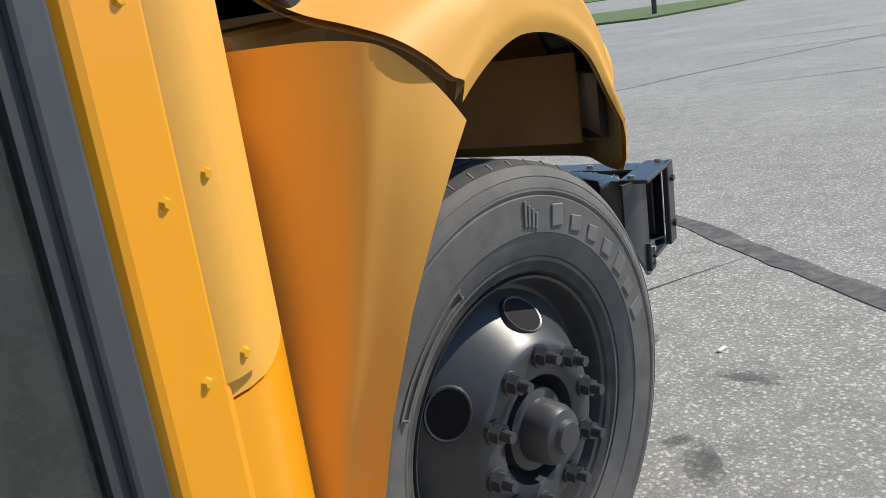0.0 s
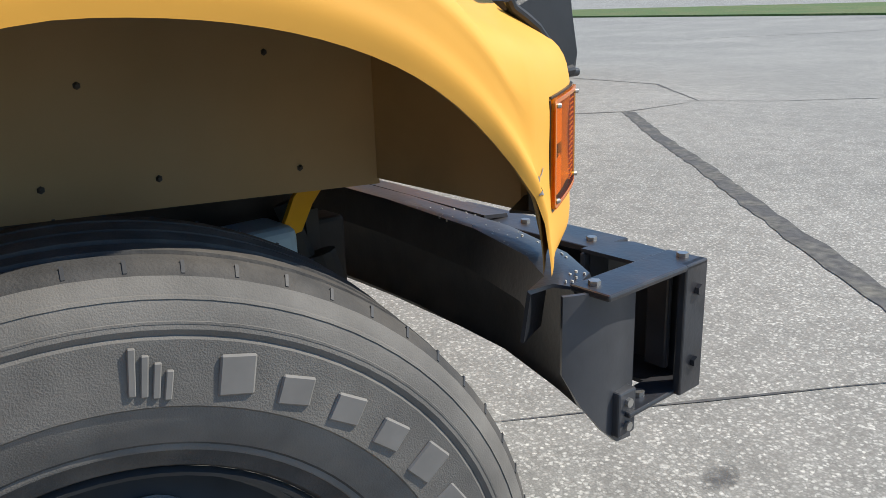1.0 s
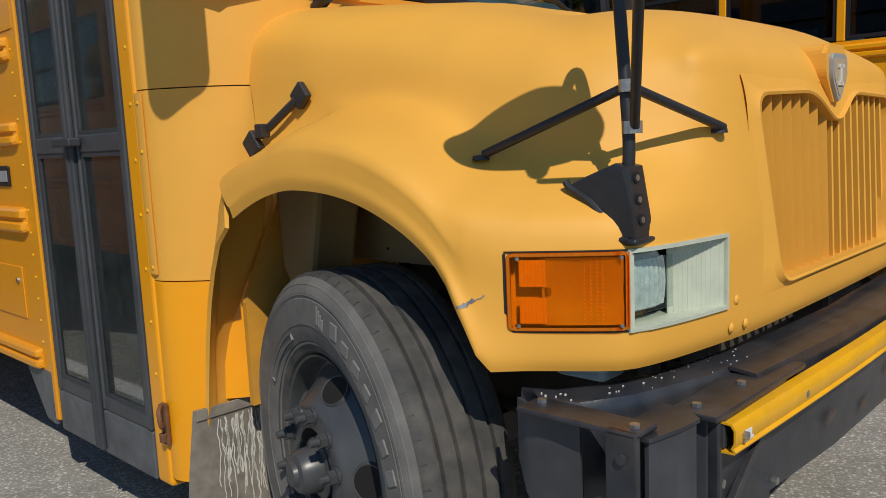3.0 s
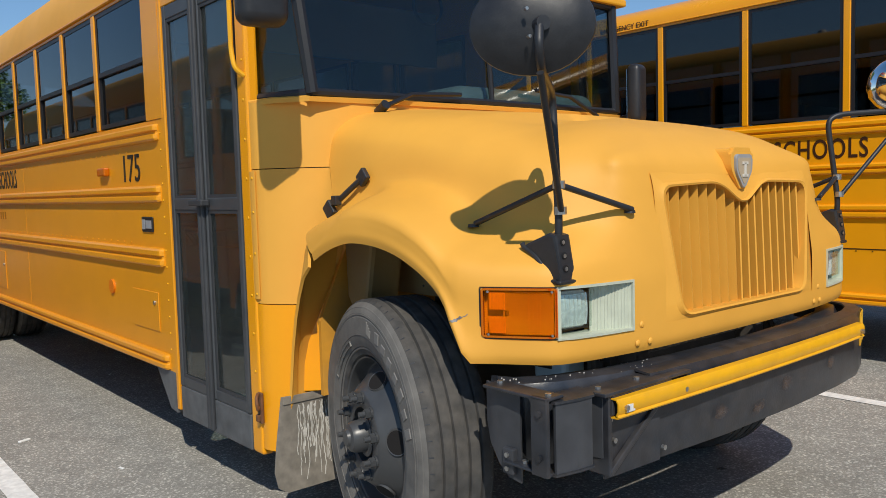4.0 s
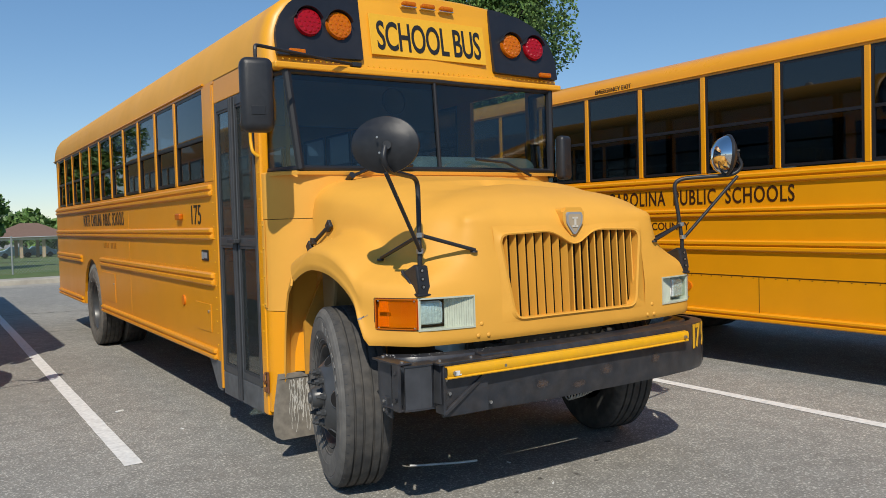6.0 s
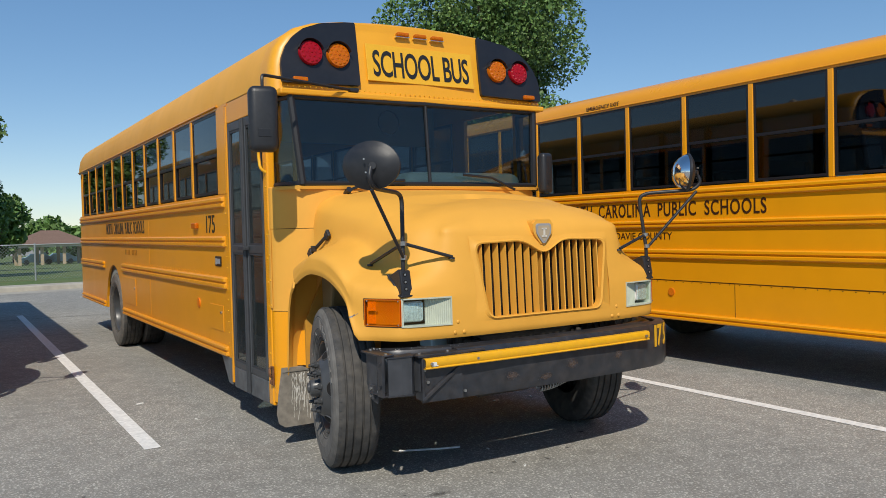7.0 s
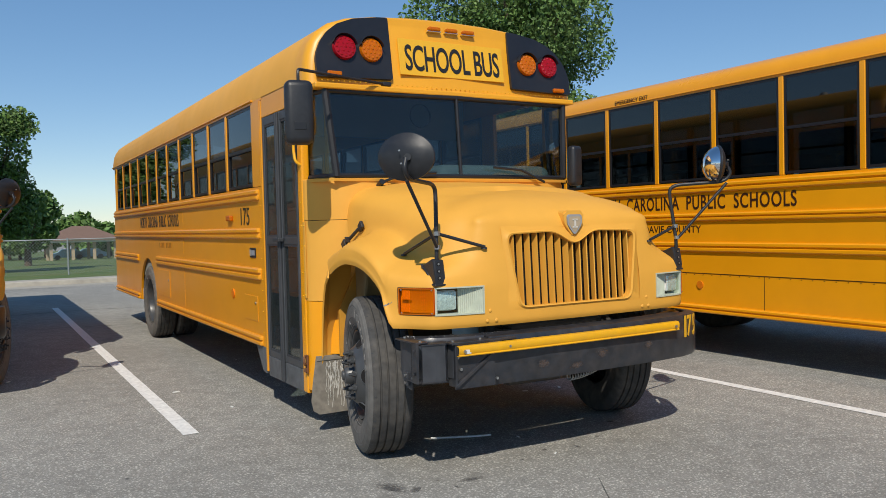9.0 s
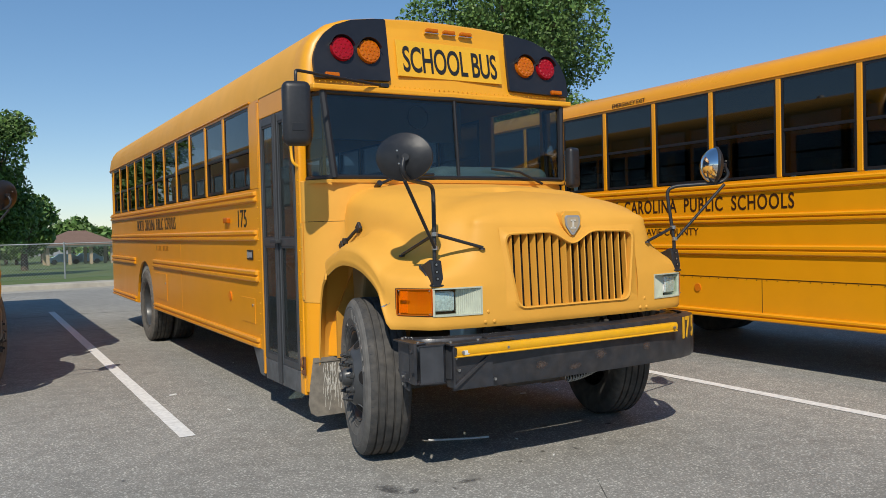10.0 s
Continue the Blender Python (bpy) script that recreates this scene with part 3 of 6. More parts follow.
def wheel(parent, front, y, x, turn, right=True):
    """A tyre on a disc wheel with hand holes, hub and nuts; the outer face looks along +x."""
    w = new("wheel")
    w.parent = parent
    s = 1 if right else -1
    k = 1.02 if front else 1.0
    w.matrix_basis = pose(s * x, y, R * k, 0, 0, turn + (0 if right else 180)) @ Matrix.Scale(k, 4)
    tagged(w, "black disc wheel with a worn tyre")
    ty = tyre_mesh()
    part("tyre", ty, "tread", w, "dusty black rubber tyre", smooth=True)
    # sidewall band and raised plain marks
    side = lathe([(0.372, 0.1400), (0.375, 0.1435), (0.442, 0.1418), (0.446, 0.1385)], 96)
    part("sidewall_band", side, "tyre", w, smooth=True)
    part("dusty_sidewall", lathe([(0.330, 0.1292), (0.345, 0.1345), (0.36, 0.1392), (0.373, 0.1415)], 96), "tyre", w, smooth=True)
    part("dusty_sidewall", lathe([(0.4455, 0.1395), (0.452, 0.1422), (0.472, 0.1372), (0.488, 0.1283), (0.498, 0.1192)], 96), "tyre", w, smooth=True)
    for i in range(7):
        bm = bmesh.new()
        a = radians(70 - i * 9.2)
        tall = 0.043 if i in (0, 4, 6) else 0.032
        m = Matrix.Rotation(-(radians(90) - a), 4, "X") @ Matrix.Translation((0.143, 0, 0.388 + tall / 2)) @ pose(0, 0, 0, 10, 0, 0)
        box((-0.002, -0.019, -tall / 2), (0.0030, 0.017, tall / 2), 0.002, bm, m, seg=1)
        part("raised_mark", bm, "letters", w)
    bm = bmesh.new()
    for k in range(4):
        m = Matrix.Rotation(-radians(6 + k * 1.6), 4, "X") @ Matrix.Translation((0.143, 0, 0.412 - k * 0.002))
        box((-0.002, -0.0035, -0.024), (0.003, 0.0035, 0.024 - k * 0.006), 0.001, bm, m, seg=1)
    part("raised_fan", bm, "letters", w, "raised plain strokes on the sidewall")
    part("sidewall_rib", lathe([(0.4555, 0.1385), (0.457, 0.1415), (0.4595, 0.1412), (0.461, 0.1375)], 96), "tyre", w, smooth=True)
    part("sidewall_rib", lathe([(0.478, 0.131), (0.4795, 0.1345), (0.4825, 0.1325), (0.484, 0.128)], 96), "tyre", w, smooth=True)
    part("bead_rib", lathe([(0.318, 0.122), (0.32, 0.1265), (0.324, 0.1275), (0.328, 0.126)], 96), "tyre", w, smooth=True)
    bm = bmesh.new()
    for k in range(12):
        m = Matrix.Rotation(radians(26 + k * 3.2), 4, "X")
        box((0.136, -0.0115, 0.343), (0.1405, 0.0115, 0.3455), 0, bm, m)
        box((0.139, -0.0115, 0.361), (0.1432, 0.0115, 0.363), 0, bm, m)
    for k in (25.0, 62.5):
        box((0.136, -0.0012, 0.343), (0.1425, 0.0012, 0.363), 0, bm, Matrix.Rotation(radians(k), 4, "X"))
    tagged(part("raised_outline", bm, "letters", w, "thin raised outline of a plain panel"), kind="stuff")
    # thin dark slivers stand in for the shade inside the shoulder slits
    bm = bmesh.new()
    for k in range(60):
        a = k * math.tau / 60
        for sx in (1, -1):
            m = Matrix.Rotation(a, 4, "X")
            sl = Matrix.Translation((sx * 0.1105, 0, 0.5035)) @ pose(0, 0, 0, 0, sx * 36, 0)
            box((-0.009, -0.0018, -0.002), (0.007, 0.0018, 0.0012), 0, bm, m @ sl)
    tagged(part("notch_shade_slivers", bm, "rubber", w), kind="stuff")
    if front:
        prof = [(0.292, 0.105), (0.290, 0.116), (0.284, 0.112), (0.276, 0.09), (0.272, 0.066), (0.266, 0.058), (0.258, 0.058), (0.248, 0.067), (0.216, 0.104), (0.190, 0.131), (0.180, 0.143), (0.172, 0.153), (0.166, 0.158), (0.160, 0.160), (0.112, 0.160), (0.106, 0.156), (0.103, 0.08)]
    else:
        prof = [(0.292, 0.105), (0.288, 0.112), (0.282, 0.108), (0.270, 0.085), (0.266, 0.0), (0.258, -0.07), (0.24, -0.10), (0.19, -0.105), (0.12, -0.10), (0.1, -0.095), (0.09, -0.1)]
    part("rim", lathe(prof, 64), "rim", w, "glossy black painted steel rim", smooth=True)
    holes = 5
    for k in range(holes):
        a = radians(k * 72 - 12)
        r0 = 0.214 if front else 0.2
        xx = 0.1068 if front else -0.1
        tilt = 45 if front else 0
        m = Matrix.Rotation(a, 4, "X") @ Matrix.Translation((xx, 0, r0)) @ pose(0, 0, 0, 0, -tilt, 0)
        bm = bmesh.new()
        ring = [[bm.verts.new((d, 0.045 * f * math.cos(t * math.tau / 24), 0.039 * f * math.sin(t * math.tau / 24))) for t in range(24)] for d, f in ((-0.004, 1.14), (0.004, 1.06), (0.003, 0.98), (-0.02, 0.94))]
        for r0_, r1_ in zip(ring, ring[1:]):
            for t in range(24):
                bm.faces.new((r0_[t], r0_[(t + 1) % 24], r1_[(t + 1) % 24], r1_[t]))
        rimh = part("hand_hole", bm, "rim", w, smooth=True, m=m)
        # a near-black disc paints the shade of a hole on the closed rim
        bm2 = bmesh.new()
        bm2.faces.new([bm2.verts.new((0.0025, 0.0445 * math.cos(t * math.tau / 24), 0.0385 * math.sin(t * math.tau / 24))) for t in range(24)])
        part("hand_hole_shade", bm2, "void_shade", rimh)
    nx = 0.160 if front else -0.1
    part("hub", lathe([(0.082, nx - 0.05), (0.08, nx - 0.01), (0.062, nx - 0.005), (0.058, nx + 0.035), (0.05, nx + 0.05), (0.034, nx + 0.055), (0.03, nx + 0.066), (0.0, nx + 0.068)], 28), "rim", w, "black hub cap", smooth=True)
    nut = bmesh.new()
    cyl((0, 0, 0), (0.024, 0, 0), 0.019, 6, bm=nut)
    cyl((-0.002, 0, 0), (0.006, 0, 0), 0.023, 16, bm=nut)
    cyl((0.024, 0, 0), (0.046, 0, 0), 0.0115, 12, 0.010, bm=nut)
    me = mesh_of(nut, "lug_nut")
    me.materials.append(M["rim"])
    nr = 0.1475
    for k in range(10):
        a = k * math.tau / 10 + 0.2
        part("lug_nut", me, "rim", w, m=Matrix.Translation((nx, nr * math.cos(a), nr * math.sin(a))))
    return w


# ---- hood ----
Y0, NEXP = 1.0, 3.4
# half width behind, half width in front, front, z behind, z at the wheel, z in front, back edge
RINGS = [
    (1.208, 1.192, 1.590, None, None, 0.893, 0.435),
    (1.216, 1.198, 1.600, None, None, 0.921, 0.435),
    (1.216, 1.195, 1.602, 1.195, 1.305, 0.976, 0.427),
    (1.210, 1.195, 1.602, 1.222, 1.328, 1.053, 0.408),
    (1.198, 1.194, 1.601, 1.252, 1.350, 1.136, 0.37),
    (1.172, 1.172, 1.594, 1.283, 1.376, 1.196, 0.33),
    (1.120, 1.105, 1.590, 1.308, 1.394, 1.238, 0.305),
    (1.050, 1.015, 1.585, 1.335, 1.408, 1.285, 0.285),
    (0.995, 0.955, 1.580, 1.385, 1.433, 1.330, 0.25),
    (0.970, 0.920, 1.570, 1.480, 1.500, 1.400, 0.215),
    (0.955, 0.890, 1.555, 1.600, 1.580, 1.475, 0.18),
    (0.930, 0.845, 1.530, 1.700, 1.640, 1.540, 0.18),
    (0.850, 0.760, 1.465, 1.775, 1.705, 1.605, 0.18),
    (0.690, 0.600, 1.360, 1.812, 1.745, 1.660, 0.18),
    (0.420, 0.370, 1.200, 1.832, 1.765, 1.700, 0.18),
    (0.0, 0.0, 1.000, 1.838, 1.772, 1.735, 0.18),
]
XCOLS = [0.0, 0.08, 0.16, 0.24, 0.32, 0.40, 0.47, 0.54, 0.60, 0.655, 0.705, 0.76, 0.815, 0.865, 0.91, 0.95, 0.985, 1.02, 1.05, 1.08, 1.105, 1.125, 1.143, 1.158, 1.17, 1.18, 1.188]


# plan of the nose at lamp height: half width, distance ahead
NOSE = [(0.0, 1.602), (0.455, 1.598), (0.60, 1.592), (0.707, 1.581), (0.85, 1.561), (0.95, 1.540), (1.0, 1.520), (1.024, 1.499), (1.08, 1.417), (1.138, 1.322), (1.165, 1.270), (1.182, 1.225), (1.195, 1.15)]


def nose_y(x, inset=0.0):
    """Front of the nose at a half width: a smooth line through NOSE."""
    x = min(abs(x), NOSE[-1][0] - 1e-6)
    i = max(k for k in range(len(NOSE) - 1) if NOSE[k][0] <= x)
    def slope(k):
        a, b = NOSE[max(k - 1, 0)], NOSE[min(k + 1, len(NOSE) - 1)]
        return (b[1] - a[1]) / (b[0] - a[0]) if k else 0.0
    (xa, ya), (xb, yb) = NOSE[i], NOSE[i + 1]
    h = xb - xa
    t = (x - xa) / h
    return (2 * t ** 3 - 3 * t * t + 1) * ya + (t ** 3 - 2 * t * t + t) * h * slope(i) + (3 * t * t - 2 * t ** 3) * yb + (t ** 3 - t * t) * h * slope(i + 1) - inset


def arch(y):
    u, e = abs(y - 0.70) / 0.59, 2.2 if y > 0.70 else 1.65
    return max(0.893, 0.794 + 0.466 * (1 - u ** e) ** (1 / e)) if u < 1 else 0.893


def ring_half(i, shrink=0.0):
    wb, wf, yf, zb, zm, zf, yb = RINGS[i]
    pts = []
    for xc in XCOLS:                       # front, from the middle outwards
        u = xc / 1.204
        w = min(1, max(0, (9 - i) / 4))
        y = Y0 + (yf - Y0) * ((1 - w) * (1 - u ** NEXP) ** (1 / NEXP) + w * (nose_y(1.195 * u) - Y0) / (NOSE[0][1] - Y0))
        s = min(1, max(0, (xc - 0.55) / 0.5)) if 2 <= i <= 11 else 1
        s = s * s * (3 - 2 * s)
        pts.append((xc * 0.9925 * (1 - s) + wf * u * s, y, zf))
    ylast = pts[-1][1]
    n = 26
    for k in range(1, n + 1):              # side, towards the back
        t = k / n
        y = ylast + (yb - ylast) * t
        s = min(1, max(0, (1.25 - y) / 1.0))
        s = s * s * (3 - 2 * s)
        x = wf * (0.987 + 0.013 * min(1, 4 * t)) * (1 - s) + wb * s
        pts.append((x, y, zf))
    out = []
    for x, y, z in pts:
        if zb is None:
            a = arch(y) if x > 1.05 and y < 1.28 else 0.893
            zz = a + (0.0 if i == 0 else 0.028)
            if y > 1.28:
                zz = zf
        else:
            fr = yf - 0.25
            if y >= fr:
                zz = zf
            elif y >= 0.77:
                t = (y - 0.77) / (fr - 0.77)
                t = t * t * (3 - 2 * t) if i < 9 else t
                zz = zm + (zf - zm) * t
            else:
                t = (0.77 - y) / (0.77 - yb)
                zz = zm + (zb - zm) * (t * t if i < 8 else t)
        if zb is not None and i < 9 and x > 0.9 and y < 1.285:
            zz = max(zz, arch(y) + 0.028 + (i - 1) * 0.026 * min(1, max(0.4, (y - 0.36) / 0.25)))
        if i < 3 and x > 1.0:                  # lip flares out round the wheel opening
            x += (0.026, 0.020, 0.007)[i] * math.exp(-((y - 1.265) / 0.06) ** 2)
        out.append(Vector((x, y, zz)))
    return out


def hood_rows():
    """Rows from the lower lip to the middle of the top, each from right rear round the nose to left rear; the rings stay in it at every fourth row."""
    ctl = [ring_half(i) for i in range(len(RINGS))]
    rows, marks = [], []
    for i in range(len(ctl) - 1):
        p0, p1, p2, p3 = ctl[max(i - 1, 0)], ctl[i], ctl[i + 1], ctl[min(i + 2, len(ctl) - 1)]
        for k in range(4):
            t = k / 4
            rows.append([0.5 * ((2 * b) + (c - a) * t + (2 * a - 5 * b + 4 * c - d) * t * t + (3 * b - a - 3 * c + d) * t ** 3) for a, b, c, d in zip(p0, p1, p2, p3)])
            marks.append(i + t)
    rows.append(ctl[-1])
    marks.append(len(ctl) - 1)
    return rows, marks


def hood_sheet(offset, holes):
    rows, marks = hood_rows()
    n = len(rows[0])
    bm = bmesh.new()
    grid_v = []
    for r in rows:
        right = [bm.verts.new(p) for p in r]
        left = [right[0]] + [bm.verts.new((-p.x, p.y, p.z)) for p in r[1:]]
        grid_v.append((right, left))
    for j in range(len(rows) - 1):
        for side in (0, 1):
            a, b = grid_v[j][side], grid_v[j + 1][side]
            for i in range(n - 1):
                if holes and i + 1 < len(XCOLS):
                    x0 = XCOLS[i]
                    m = marks[j]
                    if x0 < 0.54 - 1e-6 and 2 <= m < 10:
                        continue
                    if 0.705 - 1e-6 <= x0 < 1.143 - 1e-6 and 2 <= m < 4:
                        continue
                vs = [a[i], a[i + 1], b[i + 1], b[i]]
                co = [v.co for v in vs]
                if (co[0] - co[3]).length < 1e-6 and (co[1] - co[2]).length < 1e-6:
                    continue
                bm.faces.new(vs if side == 0 else vs[::-1])
    bmesh.ops.remove_doubles(bm, verts=bm.verts[:], dist=1e-4)
    bmesh.ops.recalc_face_normals(bm, faces=bm.faces[:])
    if offset:
        bm.normal_update()
        c = Vector((0, 0.8, 1.0))
        sign = 1 if sum((f.calc_center_median() - c).dot(f.normal) for f in bm.faces) > 0 else -1
        for v, d in [(v, v.normal.copy()) for v in bm.verts]:
            v.co -= d * offset * sign
    return bm


def curved_plate(x0, x1, z0, z1, proud, depth, n=10, side=1, corner=0.012):
    """A plate that follows the nose between two x, of some depth."""
    bm = bmesh.new()
    xs = [x0 + (x1 - x0) * k / n for k in range(n + 1)]
    if corner:                                # closer columns towards the rounded ends
        xs = [x0 + (x1 - x0) * (0.5 - 0.5 * math.cos(math.pi * k / n)) for k in range(n + 1)]
    dist = [0.0]
    for a_, b_ in zip(xs, xs[1:]):
        dist.append(dist[-1] + math.hypot(b_ - a_, nose_y(b_) - nose_y(a_)))
    def nrm(x):
        d = 1e-3
        v = Vector((-(nose_y(x + d) - nose_y(x - d)), 2 * d, 0)).normalized()
        return v
    def ring(off):
        lo, hi = [], []
        for k, x in enumerate(xs):
            e = min(dist[k], dist[n] - dist[k])
            c = corner - math.sqrt(max(0.0, corner ** 2 - (corner - e) ** 2)) if e < corner else 0.0
            p = Vector((x, nose_y(x), 0)) + nrm(x) * off
            lo.append((side * p.x, p.y, z0 + c))
            hi.append((side * p.x, p.y, z1 - c))
        return lo, hi
    fl, fh = ring(proud)
    bl, bh = ring(proud - depth)
    V = [[bm.verts.new(p) for p in r] for r in (fl, fh, bl, bh)]
    for k in range(n):
        bm.faces.new((V[0][k], V[0][k + 1], V[1][k + 1], V[1][k]))
        bm.faces.new((V[2][k + 1], V[2][k], V[3][k], V[3][k + 1]))
        bm.faces.new((V[0][k + 1], V[0][k], V[2][k], V[2][k + 1]))
        bm.faces.new((V[1][k], V[1][k + 1], V[3][k + 1], V[3][k]))
    bm.faces.new((V[0][0], V[1][0], V[3][0], V[2][0]))
    bm.faces.new((V[0][n], V[2][n], V[3][n], V[1][n]))
    return bm


def smooth_outline(pts, rad, seg=5):
    out = []
    n = len(pts)
    for i in range(n):
        a, b, c = Vector(pts[i - 1]), Vector(pts[i]), Vector(pts[(i + 1) % n])
        d1, d2 = min(rad, (a - b).length * 0.45), min(rad, (c - b).length * 0.45)
        s, e = b + (a - b).normalized() * d1, b + (c - b).normalized() * d2
        for k in range(seg + 1):
            t = k / seg
            out.append(((1 - t) ** 2 * s + 2 * t * (1 - t) * b + t * t * e).to_tuple())
    return out


def grille(bus, paint):
    inner = smooth_outline([(-0.44, 0.995), (0.44, 0.995), (0.515, 1.435), (0.16, 1.445), (0.0, 1.355), (-0.16, 1.445), (-0.515, 1.435)], 0.06)
    # surround: between the opening in the hood and the rounded outline
    def lean(x, z):
        back = max(0.0, z - 1.40)
        return nose_y(x) - 0.003 - 0.075 * max(0.0, z - 1.0) - 1.5 * back * back
    bm = bmesh.new()
    c = Vector((0, 1.2))
    rows = []
    for f_, dy in ((1.0, -0.035), (1.0, 0.012), (1.03, 0.016), (1.06, 0.004), (None, 0.0)):
        row = []
        for p in inner:
            q = Vector(p)
            if f_ is None:
                d = q - c
                s = min((0.55 / abs(d.x)) if abs(d.x) > 1e-6 else 99, (0.288 / d.y) if d.y > 0 else (0.235 / -d.y if d.y < 0 else 99))
                q = c + d * s
            else:
                q = c + (q - c) * f_
            row.append(bm.verts.new((q.x, lean(q.x, q.y) + dy, q.y)))
        rows.append(row)
    for a, b in zip(rows, rows[1:]):
        for i in range(len(a)):
            bm.faces.new((a[i], a[(i + 1) % len(a)], b[(i + 1) % len(a)], b[i]))
    g = part("grille", bm, paint, bus, "sun-faded yellow grille with upright slats", smooth=True)
    # upright slats
    for k in range(17):
        x = -0.475 + k * 0.95 / 16
        zt = 1.44 if abs(x) > 0.17 else 1.375 + abs(x) * 0.5
        zb = 0.99 if abs(x) < 0.42 else 1.025
        y = lean(x, 1.2)
        f2 = -1 if x > 0.01 else 1
        pts = [(x + f2 * 0.008, y - 0.001), (x + f2 * 0.015, y - 0.003), (x + f2 * 0.008, y - 0.048), (x + f2 * 0.001, y - 0.046)]
        bm = bmesh.new()
        lo = [bm.verts.new((px, py, zb)) for px, py in pts]
        hi = [bm.verts.new((px, py + lean(x, zt) - y, zt)) for px, py in pts]
        for i in range(4):
            bm.faces.new((lo[i], lo[(i + 1) % 4], hi[(i + 1) % 4], hi[i]))
        bm.faces.new(lo)
        bm.faces.new(hi)
        part("slat", bm, paint, g)
    # flat near-black sheet puts the shade behind the slats into colour
    part("grille_backing", box((-0.54, 1.47, 0.93), (0.54, 1.475, 1.49)), "void_shade", g, "near-black sheet standing for the shade behind the slats")
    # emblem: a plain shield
    out = smooth_outline([(-0.060, 1.550), (0.060, 1.550), (0.058, 1.487), (0.0, 1.415), (-0.058, 1.487)], 0.02)
    bm = prism([(x * 1.35, 1.465 + (z - 1.465) * 1.3) for x, z in out], "y", 1.50, 1.574)
    bmesh.ops.bevel(bm, geom=[e for e in bm.edges if all(v.co.y > 1.56 for v in e.verts)], offset=0.012, segments=2, affect="EDGES")
    sh = part("emblem_boss", bm, paint, bus, "yellow moulded boss for the emblem")
    part("emblem_rim", prism(out, "y", 1.570, 1.584, bevel=0.004), "skylight", sh, "grey metal shield emblem")
    part("emblem_field", prism([(x * 0.78, 1.490 + (z - 1.490) * 0.78) for x, z in out], "y", 1.580, 1.5855), "tan", sh)
    bm = box((-0.007, 1.582, 1.467), (0.007, 1.589, 1.520))
    box((-0.02, 1.582, 1.512), (0.02, 1.589, 1.522), bm=bm)
    box((-0.02, 1.582, 1.465), (0.02, 1.589, 1.475), bm=bm)
    part("emblem_mark", bm, "cream", sh, "pale plain bars on the shield")


def lamps(bus, side):
    o = part("turn_signal", curved_plate(1.0030, 1.1380, 0.9780, 1.1360, 0.007, 0.004, 26, side, 0.016), "lensglass", bus, "orange ribbed turn signal lens", smooth=False)
    part("signal_housing", curved_plate(1.0011, 1.1361, 0.9760, 1.1370, -0.020, 0.006, 14, side), "housing", o, "bright reflector behind the lens")
    # rounded bowl round the bulb
    rows = []
    for j in range(9):
        row = []
        for i in range(13):
            u, v = i / 6 - 1, j / 4 - 1
            x = 1.0536 + u * 0.046
            row.append((side * x, nose_y(x) - 0.002 - 0.017 * max(0.0, 1 - 0.85 * (u * u + v * v)), 1.0570 + v * 0.068))
        rows.append(row)
    part("reflector_bowl", grid(rows), "bowl", o, "polished bowl round the bulb", smooth=True)
    # moulded rim of the lens
    rim = bmesh.new()
    loops = []
    for inset, off in ((0.0, -0.002), (0.0, 0.0060), (0.0015, 0.0076), (0.0068, 0.0076), (0.0075, 0.0066)):
        loop = []
        for cx, cz, a0 in ((1.1295, 1.1270, 0), (1.0115, 1.1270, 90), (1.0115, 0.9870, 180), (1.1295, 0.9870, 270)):
            for k in range(6):
                a_ = radians(a0 + k * 18)
                x_ = cx + (0.0085 - inset * 0.56) * math.cos(a_)
                z_ = cz + (0.009 - inset) * math.sin(a_)
                loop.append((x_, z_))
        fine = []
        for (xa, za), (xb, zb_) in zip(loop, loop[1:] + loop[:1]):
            m_ = 8 if abs(xb - xa) > 0.05 else 1
            fine += [(xa + (xb - xa) * k / m_, za + (zb_ - za) * k / m_) for k in range(m_)]
        loops.append([rim.verts.new((side * (x_ + 0.84 * off), nose_y(x_) + 0.54 * off, z_)) for x_, z_ in fine])
    for la, lb in zip(loops, loops[1:]):
        for k in range(len(la)):
            rim.faces.new((la[k], la[(k + 1) % len(la)], lb[(k + 1) % len(la)], lb[k]))
    part("lens_rim", rim, "rimamber", o, "orange moulded lens rim", smooth=True)
    dots = bmesh.new()
    for x_ in (1.040, 1.046, 1.053, 1.060):
        for k in range(17):
            p_ = Vector((side * x_, nose_y(x_) + 0.006, 0.995 + k * 0.0078))
            box(p_ - Vector((0.0006, 0.0006, 0.0008)), p_ + Vector((0.0006, 0.0024, 0.0008)), bm=dots)
    tagged(part("lens_dots", dots, "amberbright", o, "columns of tiny moulded prisms"), kind="stuff")
    for za, zb_ in ((0.9740, 0.9780), (1.1365, 1.1395)):
        part("signal_gasket", curved_plate(1.0011, 1.1399, za, zb_, 0.002, 0.06, 14, side, 0.0), "winframe", o)
    part("signal_gasket", curved_plate(1.1385, 1.1413, 0.9800, 1.1340, 0.001, 0.03, 2, side, 0.0), "winframe", o)
    part("signal_gasket", curved_plate(1.0002, 1.0028, 0.9800, 1.1340, 0.004, 0.06, 2, side, 0.0), "amberdark", o)
    part("bulb_socket", box((min(side * 1.0836, side * 1.0977), nose_y(1.0902) - 0.016, 1.0480), (max(side * 1.0836, side * 1.0977), nose_y(1.0902) - 0.006, 1.0660), 0.003), "skylight", o)
    part("reflector", curved_plate(1.0977, 1.1249, 1.0680, 1.1220, 0.002, 0.003, 4, side, 0.0), "honey", o)
